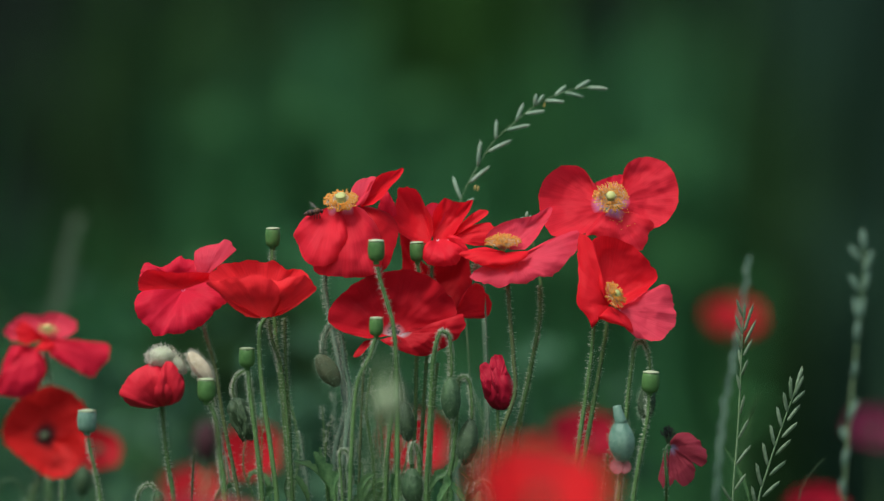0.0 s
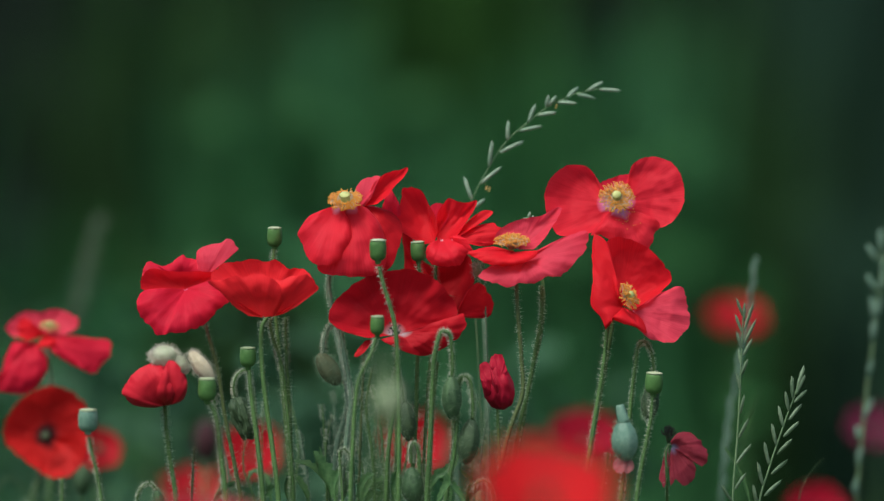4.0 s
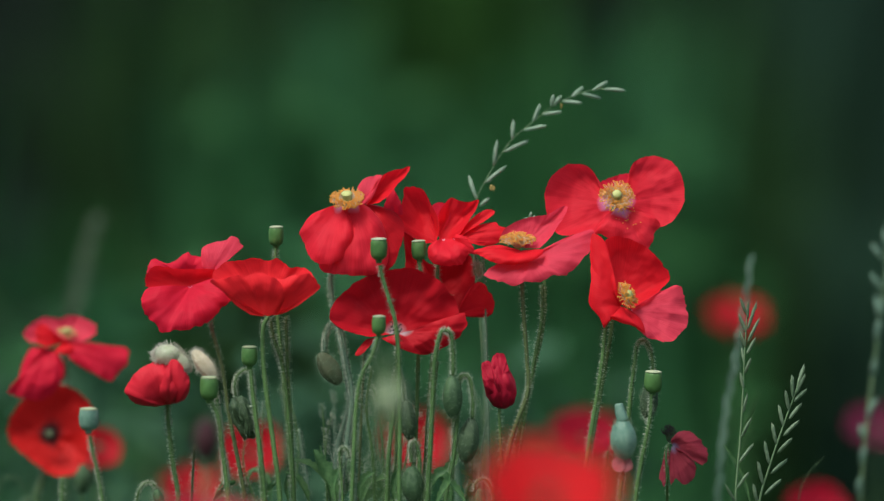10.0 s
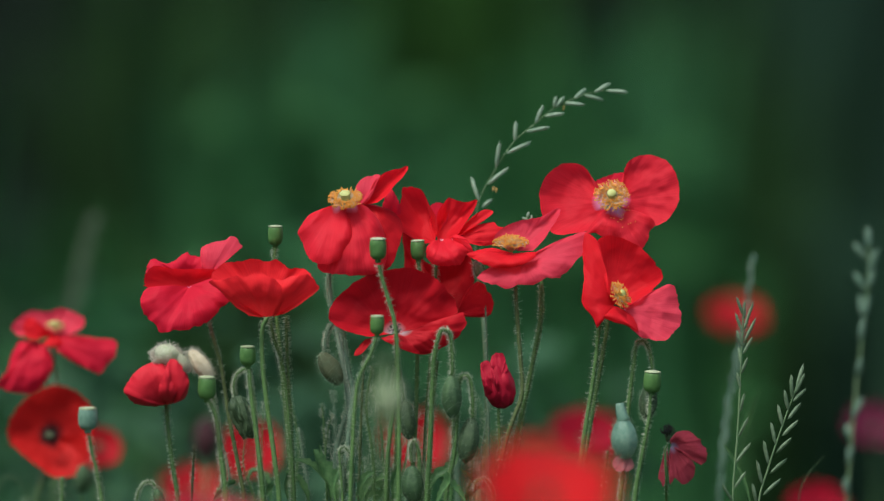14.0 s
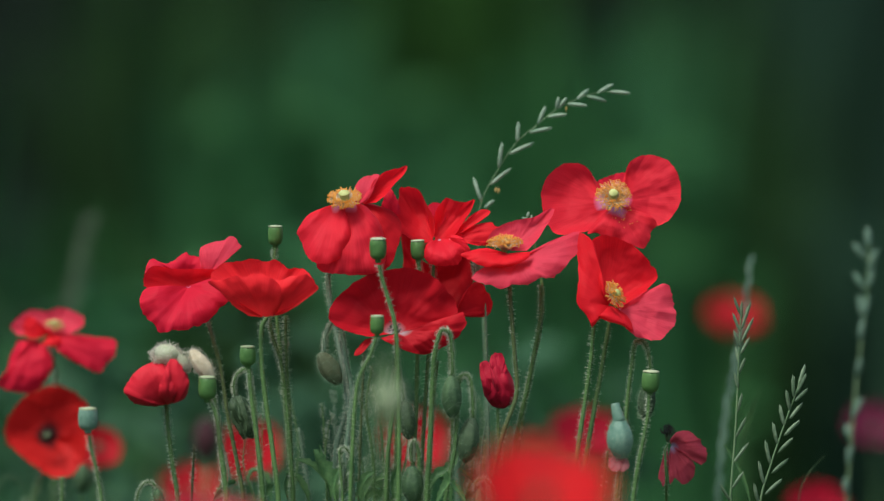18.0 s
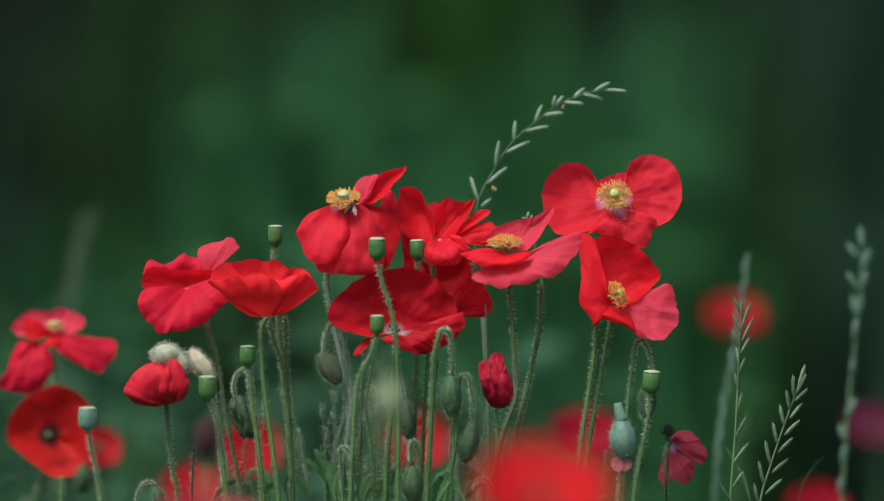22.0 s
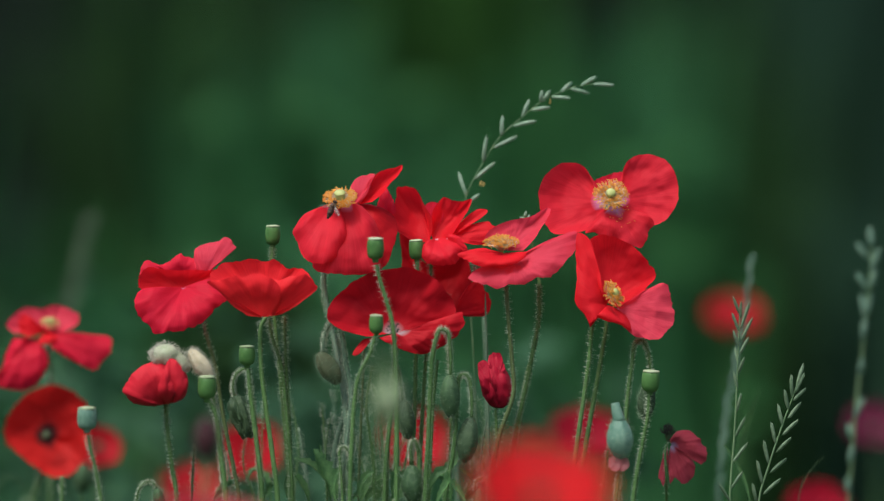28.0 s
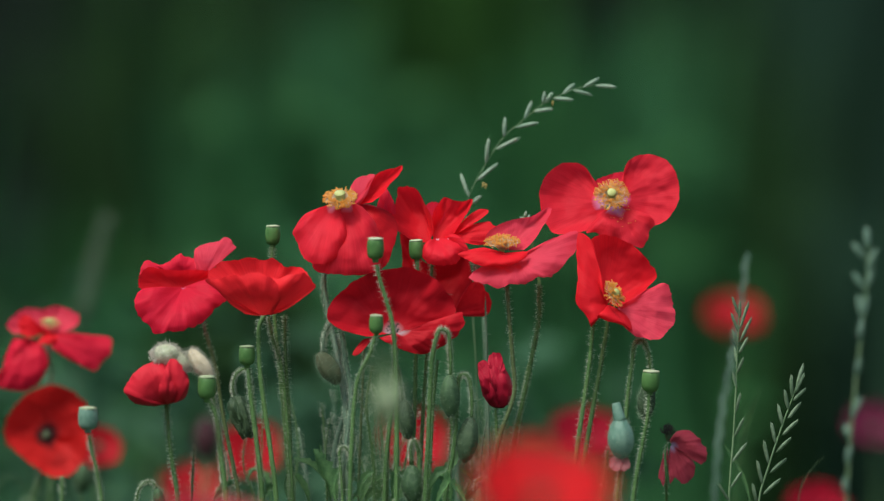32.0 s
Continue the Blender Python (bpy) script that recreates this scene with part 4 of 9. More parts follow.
def more_flowers():
    pollen("big", (1106, 388), (12, 12), 22, -0.0105, 5)
    poppy("bud_open", "red poppy just unfolding under a hairy sepal cap", (296, 712, -0.03),
          [(298, 716), (301, 760), (308, 820), (318, 890)], 330, [
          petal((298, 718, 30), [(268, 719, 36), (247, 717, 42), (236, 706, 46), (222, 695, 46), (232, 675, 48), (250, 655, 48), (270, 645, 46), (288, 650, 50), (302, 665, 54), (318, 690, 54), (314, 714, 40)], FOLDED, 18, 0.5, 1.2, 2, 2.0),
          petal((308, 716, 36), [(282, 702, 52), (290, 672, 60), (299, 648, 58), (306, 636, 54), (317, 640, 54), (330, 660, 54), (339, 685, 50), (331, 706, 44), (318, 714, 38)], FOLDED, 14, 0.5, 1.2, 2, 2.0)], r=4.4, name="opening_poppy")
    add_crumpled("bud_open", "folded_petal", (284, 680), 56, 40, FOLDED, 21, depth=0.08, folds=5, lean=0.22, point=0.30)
    ob = HEADS["bud_open"][0]
    for k, (c, lean, ln, wd) in enumerate((((299, 631), (-0.9, 0.12, 0.2), 24, 21), ((321, 640), (0.75, -0.65, 0.2), 21, 13))):
        prof = [(wd * UNIT * math.sin(a), -ln * UNIT * math.cos(a)) for a in np.linspace(0.08, math.pi - 0.08, 10)]
        geo = lathe(prof, P(*c, -0.034), V(*lean), 14, 3, 0.06)
        sp = part("sepal", geo, SEPAL, ob, "pale hairy bud cap")
        rng = np.random.default_rng(k)
        vs = geo[0][rng.integers(0, len(geo[0]), 1700)] + rng.normal(0, 0.0007, (1700, 3))
        ways = vs - P(*c, -0.034) + rng.normal(0, 0.002, vs.shape)
        ways /= np.linalg.norm(ways, axis=1)[:, None]
        part("hair_coat", spikes(vs, ways, rng.uniform(2.5, 6.5, len(vs)) * UNIT, 0.00012), HAIR_WHITE, sp, kind="stuff")
    poppy("bud_red", "tightly crumpled dark red poppy bud", (886, 722, 0.0),
          [(884, 722), (885, 760), (888, 820), (892, 890)], 900, [
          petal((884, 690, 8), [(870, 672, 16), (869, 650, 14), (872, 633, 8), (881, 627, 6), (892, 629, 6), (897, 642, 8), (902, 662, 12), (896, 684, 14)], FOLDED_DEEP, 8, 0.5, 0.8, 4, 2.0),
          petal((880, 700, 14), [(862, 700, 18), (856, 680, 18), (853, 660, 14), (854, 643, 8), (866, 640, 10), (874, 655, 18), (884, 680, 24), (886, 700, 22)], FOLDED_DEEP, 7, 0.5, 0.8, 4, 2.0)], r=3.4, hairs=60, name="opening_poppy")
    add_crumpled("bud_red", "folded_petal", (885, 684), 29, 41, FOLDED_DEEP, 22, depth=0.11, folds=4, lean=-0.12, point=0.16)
    poppy("wilt", "faded pink poppy with wilted hanging petals", (1188, 782, 0.03),
          [(1185, 786, -0.004), (1180, 802, -0.012), (1182, 850, -0.012), (1182, 890)], 1185, [
          petal((1190, 790, -2), [(1188, 780, -2), (1200, 767, -4), (1218, 765, -4), (1235, 775, 0), (1249, 792, 6), (1254, 804, 10), (1251, 821, 12), (1238, 823, 12), (1224, 808, 10), (1208, 806, 6)], WILT, 8, 0.6, 1.8, 4, 2.2),
          petal((1190, 790, 2), [(1184, 815, 6), (1186, 840, 10), (1189, 860, 12), (1198, 848, 12), (1205, 855, 14), (1216, 859, 14), (1230, 846, 12), (1232, 825, 10), (1220, 806, 8)], WILT, 7, 0.6, 2.2, 4, 2.4),
          petal((1184, 788, 4), [(1178, 798, 6), (1173, 822, 10), (1168, 846, 12), (1176, 863, 14), (1181, 848, 12), (1185, 818, 8)], WILT, 4, 0.6, 1.5, 2, 1.8)],
          ((1185, 782), (-0.05, 1, 0.1), 3, 15, 60, 27, 6, *BLACK), r=2.6, hairs=20)
    poppy("far_a", "pinkish-red open poppy with pale golden stamens", (104, 606, 0.20),
          [(104, 610), (112, 680, 0.08), (116, 780, 0.12), (108, 890, 0.12)], 110, [
          petal((105, 602, -6), [(48, 606, 0), (36, 592, 0), (50, 570, -8), (75, 560, -16), (100, 562, -20), (120, 556, -22), (146, 562, -20), (166, 576, -12), (160, 592, -6), (138, 604, -2)], PINK_PALE_LIT, -8, 0.5, 1.5, 3),
          petal((104, 604, 6), [(74, 614, 18), (60, 604, 16), (57, 588, 14), (68, 571, 10), (82, 579, 14), (96, 592, 18), (112, 602, 20), (126, 616, 22), (108, 626, 24), (88, 622, 22)], RED, 8, 0.5, 1, 2),
          petal((78, 614, 4), [(48, 614, 6), (34, 640, 12), (28, 665, 18), (8, 692, 22), (24, 700, 24), (60, 707, 26), (86, 696, 24), (105, 670, 20), (109, 645, 14), (96, 622, 8)], PINK, 14, 0.55, 1.5, 4),
          petal((108, 604, 6), [(134, 604, 6), (162, 605, 4), (192, 610, 4), (219, 614, 4), (220, 640, 10), (206, 656, 14), (190, 672, 18), (165, 662, 20), (140, 649, 20), (116, 632, 18)], PINK, 10, 0.55, 2, 4)],
          ((112, 592, 0.002), (0.1, 0.8, 0.5), 4, 19, 90, 13, 6, FILAMENT, ANTHER_PALE, OVARY), r=4.0)
    poppy("far_b", "scarlet open poppy with a black centre", (85, 774, 0.25),
          [(85, 780, 0.02), (78, 830, 0.01), (70, 860), (62, 890)], 50, [
          petal((88, 772, -12), [(18, 792, 8), (11, 762, 12), (28, 725, 12), (55, 698, 10), (95, 684, 8), (130, 693, 8), (156, 717, 10), (166, 745, 12), (164, 776, 12), (152, 806, 12), (130, 828, 12)], SCARLET, -12, 0.5, 1.5, 4),
          petal((88, 776, -10), [(164, 770, 12), (160, 800, 16), (150, 824, 20), (130, 843, 24), (102, 848, 26), (80, 839, 26), (50, 816, 24), (26, 796, 18), (16, 776, 12)], SCARLET, -10, 0.5, 1.5, 3)],
          ((87, 774), (0.05, 0.1, 1), 4, 20, 120, 10, 7, DARK_STAMEN, DARK_STAMEN, BUD_RIPE), r=4.0, hairs=40)


def generic(key, label, place, size, mat, seed, tilt=(0.0, 0.9, 0.4), up=0.35, boss=None, category="red poppies in flower"):
    """A whole poppy bowl of four petals with a black or golden heart, for flowers far before or behind the sheet of focus."""
    rng = np.random.default_rng(seed)
    ax = V(*tilt)
    a = np.cross(ax, (1, 0.1, 0))
    a /= np.linalg.norm(a)
    b = np.cross(ax, a)
    u, v, d = place
    petals = []
    for k in range(4):
        w = k * math.pi / 2 + rng.uniform(-0.2, 0.2)
        o = math.cos(w) * a + math.sin(w) * b
        t = o + ax * up * rng.uniform(0.8, 1.2)
        f = ax - o * up
        petals.append(((t[0], t[2], -t[1]), size * rng.uniform(0.92, 1.08), size * 0.75, (f[0], f[2], -f[1]), 0.3, 0.4, 0.05, mat, (0, 0, 0), {"foot": 0.5}))
    return poppy(key, label, place, [(u, v + 6), (u + rng.uniform(-6, 6), v + 120), (u + rng.uniform(-12, 12), v + 330)], u + rng.uniform(-20, 20), petals,
                 ((u, v), tilt, 4, 20, 40, 14, 9, *(boss or BLACK)), r=4.2, hairs=0, group=category)


def blurred_flowers():
    generic("near_big", "scarlet poppy standing close before the others", (966, 906, -0.84), 92, SCARLET_PLAIN, 3, (0.05, 0.72, 0.62), 0.30)
    generic("near_b", "scarlet poppy standing low before the clump", (372, 966, -0.65), 84, NEAR_DULL, 4, (0.0, 0.9, 0.3), 0.3)
    generic("back_right", "red poppy further back in the meadow", (1305, 582, 1.5), 98, BACK_RED, 5, (0.0, 0.85, 0.5), 0.5)
    generic("back_crimson", "crimson poppy in the meadow behind", (1036, 792, 0.85), 96, CRIMSON, 6, (0.0, 0.7, 0.7), 0.5)
    generic("back_mid", "red poppy behind the green stems", (735, 797, 0.85), 90, BACK_RED, 7, (0.1, 0.5, 0.85), 0.45)
    generic("back_left", "red poppy behind the stems", (446, 812, 0.75), 86, BACK_RED, 8, (-0.1, 0.5, 0.85), 0.45)
    generic("back_left_low", "red poppy low in the meadow", (340, 884, 0.95), 86, BACK_RED, 9, (0.1, 0.7, 0.7), 0.4)
    generic("back_low_right", "crimson poppy low in the meadow", (1452, 926, 0.8), 90, CRIMSON, 10, (0, 0.7, 0.7), 0.5)
    generic("back_purple", "purple flower far back in the meadow", (1550, 772, 1.0), 80, PURPLE, 11, (0, 0.7, 0.7), 0.5)
    generic("back_far_left", "red poppy behind the scarlet one", (172, 800, 0.55), 56, BACK_RED, 12, (0.2, 0.5, 0.85), 0.4)


def pods_and_buds():
    seed_pod("pod_a", "green poppy seed pod on a bent hairy stem", (672, 440), 30, [(674, 470), (678, 490), (690, 530), (701, 570), (706, 620), (709, 720), (708, 890)], 705, -0.045, tall=1.2)
    seed_pod("pod_b", "green seed pod with a flat pale lid", (490, 417), 27, [(489, 440), (488, 465), (492, 560), (500, 640), (512, 780), (520, 890)], 530, 0.03, mat=POD, tall=1.25)
    seed_pod("pod_c", "small green seed pod on a bent stem", (672, 575), 25, [(670, 598), (662, 625), (640, 670), (632, 720), (628, 790), (624, 890)], 620, -0.05, (0.02, 1, 0.1))
    seed_pod("pod_d", "green seed pod half hidden by petals", (743, 442), 27, [(744, 465), (746, 490), (742, 620), (738, 760), (730, 890)], 725, 0.012, (-0.05, 1, 0.08))
    seed_pod("pod_e", "green seed pod above a nodding bud", (441, 630), 29, [(443, 655), (446, 690), (452, 740), (462, 820), (468, 890)], 480, -0.02, tall=1.15, r=4.6)
    seed_pod("pod_f", "pale green seed pod on a smooth stem", (368, 687), 32, [(372, 712), (384, 740), (392, 800), (402, 890)], 415, -0.05, mat=POD, tall=1.2, r=4.4)
    seed_pod("pod_l", "blue-green seed pod with a hairy stem", (156, 742), 34, [(158, 772), (163, 800), (172, 840), (180, 890)], 200, -0.07, mat=POD_BLUE, tall=1.1, r=3.4)
    seed_pod("pod_r", "green seed pod with a pale lid", (1157, 676), 32, [(1154, 700), (1152, 735), (1145, 775), (1137, 815), (1126, 890)], 1110, -0.02, (0.05, 1, 0.1), tall=1.15, r=4.0)
    bud("bud_1", "grey-green hairy bud hanging from a hooked stem", (585, 654), 37, 66, [(576, 626), (576, 606), (581, 586), (592, 572), (602, 576), (608, 598), (615, 645), (624, 700), (616, 780), (605, 890)], 600, -0.006, (0.55, -0.85, 0), BUD_RIPE, 4.2, 200, 420, STEM_BLUE)
    bud("bud_2", "dark wrinkled bud hanging beside a pod", (430, 742), 34, 72, [(416, 706), (413, 686), (420, 664), (436, 656), (446, 690), (454, 770), (462, 890)], 470, -0.008, (0.3, -1, 0), BUD_DARK, 3.0, wrinkled=True)
    bud("bud_3", "green hairy bud hanging from a tall hook", (803, 704), 36, 76, [(804, 666), (803, 620), (798, 590), (786, 586), (774, 620), (768, 690), (764, 780), (758, 890)], 750, -0.025, (0.02, -1, 0))
    bud("bud_4", "green hairy bud on a short hook", (831, 782), 38, 82, [(838, 742), (838, 700), (830, 668), (818, 668), (812, 720), (806, 800), (790, 890)], 780, -0.02, (-0.15, -1, 0), BUD_DARK)
    bud("bud_5", "shaded hairy bud among the stems", (722, 745), 32, 70, [(716, 712), (712, 680), (704, 650), (694, 690), (690, 780), (688, 890)], 688, 0.0, (0.1, -1, 0), BUD_DARK, 2.8)
    bud("bud_6", "hairy bud hidden behind a seed pod", (1150, 712), 32, 66, [(1154, 682), (1156, 648), (1151, 620), (1141, 605), (1130, 610), (1124, 645), (1117, 700), (1110, 780), (1100, 890)], 1090, -0.010, (-0.12, -1, 0), BUD_DARK, 3.6, 150, 420, STEM)
    bud("bud_7", "hairy bud low among the leaves", (732, 860), 40, 66, [(730, 820), (729, 795), (734, 784), (742, 800), (744, 850), (742, 890)], 745, -0.02, (0.05, -1, 0))
    bud("bud_8", "young bud on a curled stem low down", (850, 892), 24, 50, [(842, 872), (844, 856), (858, 850), (870, 862), (876, 890)], 880, -0.02, (0, -1, 0), BUD, 2.8, 60)
    bud("bud_9", "drooping young bud low in the grass", (282, 884), 20, 36, [(278, 866), (268, 856), (256, 858), (246, 872), (242, 900)], 235, 0.02, (0.3, -1, 0), BUD, 2.2, 60)
    bud("bud_10", "young bud low at the edge of the clump", (46, 900), 22, 40, [(42, 872), (30, 850), (14, 846), (2, 856), (-6, 900)], -10, 0.24, (0.2, -1, 0), BUD, 2.2, 0, 60, BUD)
    bud("bud_12", "green bud behind the scarlet poppy", (147, 850), 34, 58, [(146, 878), (144, 900), (140, 930)], 136, 0.24, (0.1, 1, 0), BUD, 3.4, 0, 60)
    bud("bud_hid", "small pale hairy bud between two flowers", (847, 478), 17, 30, [(845, 464), (842, 452), (848, 446), (856, 456), (860, 520), (864, 640), (868, 890)], 872, 0.03, (0.15, -1, 0), BUD_PALE, 1.5, 20, 260, STEM_BLUE, HAIR_WHITE)
    bud("bud_11", "young bud on a hooked stem among the leaves", (622, 832), 15, 40, [(620, 812), (617, 800), (610, 794), (603, 800), (604, 830), (608, 890)], 610, -0.012, (0.05, -1, 0), BUD, 2.6, 80, 160)
    bud("bud_pale", "pale green plump bud on a thin stem", (690, 712), 40, 56, [(690, 680), (686, 650), (680, 640), (672, 670), (668, 760), (664, 890)], 660, -0.62, (0.0, -1, 0), BUD_PALE, 4.4, 60, 120)
    bud("bud_pale_b", "cream hairy bud cap leaning behind a pod", (358, 648), 30, 66, [(374, 676), (382, 720), (390, 800), (400, 890)], 410, -0.035, (0.6, -0.8, 0), SEPAL_CREAM, 3.6, 80, 600, None, HAIR_WHITE)
    bud("pod_pale", "blue-green swollen pod shedding its petals", (1103, 779), 47, 72, [(1104, 815), (1100, 850), (1096, 890)], 1090, -0.06, (0.06, -1, 0), POD_BLUE, 4.4, 40, 320)
    ob = HEADS["pod_pale"][0]
    part("neck", tube(spline([P(1102, 748, -0.06), P(1097, 730, -0.06), P(1094, 716, -0.06)], 4), 11 * UNIT, 7 * UNIT, 12), POD_BLUE, ob)
    for k, t in enumerate(((-0.4, -0.9, 0.3), (0.2, -0.95, 0.3), (-0.1, -0.95, -0.3))):
        part("petal", petal_geo(P(1102, 806, -0.06), V(*t), V(0, 0.3, 0.9), 34, 13, 0.1, -0.5, 0.08, 900 + k), WILT_PALE, ob)
    bud("dark_head", "dusky mauve spent poppy flower head", (366, 780), 40, 66, [(366, 810), (364, 870), (360, 920)], 360, -0.42, (0, -1, 0), MAUVE, 4.0, 30, 60)


def grasses():
    ear = ((858, 372, 876, 357), (852, 360, 838, 317), (868, 331, 906, 300), (883, 301, 889, 254), (902, 276, 946, 255), (916, 254, 918, 218), (937, 238, 979, 229), (953, 223, 966, 190),
           (970, 210, 1005, 205), (986, 196, 989, 174), (989, 195, 1004, 175), (1005, 187, 1041, 190), (1022, 179, 1043, 160), (1040, 173, 1075, 182), (1058, 168, 1087, 151), (1080, 165, 1118, 168))
    grass_ear("gr_top", "pale green ryegrass ear arching over the flowers", [(1092, 165), (1058, 167), (1023, 178), (988, 195), (954, 222), (916, 254), (883, 302), (852, 362), (846, 420), (850, 500), (858, 580), (864, 720), (868, 890)], 870, 0.075, len(ear), 45, SPIKELET, GRASS_STEM, start_frac=8, width=8.4, r=1.0, placed=ear)
    ob = HEADS["gr_top"][0]
    for u, v in ((878, 339), (883, 341), (1003, 195)):
        part("anther", lathe([(0.0002, -0.0015), (0.0005, -0.0006), (0.0005, 0.0008), (0.0001, 0.0015)], P(u, v, 0.075), V(0.2, 1, 0.1), 8), ANTHER_PALE, ob, "pale yellow dangling anther")
    ear = ((1318, 566, 1319, 534), (1317, 560, 1304, 526), (1316, 590, 1302, 555), (1318, 585, 1335, 534), (1319, 606, 1340, 563), (1315, 616, 1304, 586), (1317, 628, 1333, 598), (1313, 645, 1308, 616), (1314, 662, 1325, 634),
           (1312, 690, 1305, 660), (1311, 732, 1319, 697), (1308, 776, 1326, 740), (1303, 822, 1331, 785), (1300, 868, 1322, 836), (1298, 890, 1279, 858))
    grass_ear("gr_a", "green ryegrass ear with open spikelets", [(1318, 545), (1316, 580), (1313, 640), (1310, 710), (1306, 780), (1298, 890)], 1285, -0.01, len(ear), 41, SPIKELET_GREEN, GRASS_STEM, start_frac=6, width=6.4, seed=2, placed=ear)
    grass_ear("gr_b", "blue-green timothy-like grass ear", [(1325, 452), (1320, 500), (1310, 570), (1296, 650), (1280, 740), (1268, 890)], 1250, 0.30, 22, 34, GRASS_BLUE, GRASS_BLUE, start_frac=6, open_deg=7, width=9, r=3.6, seed=3)
    ear = ((1412, 692, 1425, 645), (1410, 698, 1427, 662), (1405, 706, 1403, 664), (1398, 728, 1391, 691), (1388, 756, 1379, 717), (1376, 789, 1367, 749), (1363, 824, 1354, 781), (1352, 860, 1342, 817),
           (1407, 712, 1430, 689), (1398, 743, 1421, 714), (1388, 773, 1416, 745), (1377, 804, 1404, 776), (1366, 840, 1396, 813), (1354, 878, 1385, 849), (1342, 892, 1334, 857))
    grass_ear("gr_d", "green ryegrass ear with alternate spikelets", [(1416, 674), (1408, 700), (1396, 732), (1379, 780), (1362, 832), (1346, 890)], 1300, 0.0, len(ear), 38, SPIKELET_GREEN, GRASS_STEM, start_frac=6, width=8.0, seed=4, placed=ear)
    ear = ((1541, 440, 1538, 402), (1536, 462, 1514, 432), (1541, 482, 1556, 440), (1534, 516, 1514, 484), (1540, 512, 1549, 474), (1531, 565, 1523, 522), (1533, 560, 1540, 520),
           (1526, 605, 1530, 566), (1521, 668, 1526, 636), (1511, 744, 1529, 704), (1507, 780, 1500, 752), (1503, 825, 1510, 786), (1501, 880, 1500, 846))
    grass_ear("gr_c", "blue-green grass ear with dense spikelets", [(1539, 412), (1541, 470), (1535, 540), (1526, 620), (1515, 720), (1503, 890)], 1487, 0.30, len(ear), 48, GRASS_BLUE, GRASS_STEM, start_frac=6, width=14.5, r=2.5, seed=5, placed=ear)
    grass_ear("gr_far", "pale feathery grass ear in the meadow", [(160, 394), (150, 430), (134, 505), (118, 580), (108, 890)], 100, 1.0, 22, 44, GRASS_FAR, GRASS_FAR, start_frac=4, open_deg=14, width=16, r=3.2, seed=6)
    grass_ear("gr_e", "thin grass blade tip", [(1462, 810), (1444, 828), (1428, 850), (1416, 890)], 1400, 0.10, 0, 16, SPIKELET, BUD, start_frac=3, open_deg=12, width=3, r=0.7, seed=7)
    grass_ear("gr_f", "thin grass behind a poppy", [(938, 384), (946, 400), (958, 470), (966, 510), (960, 600), (944, 660), (930, 740), (912, 890)], 900, 0.03, 4, 16, SPIKELET, STEM, start_frac=2, open_deg=40, width=5, r=3.4, seed=8)


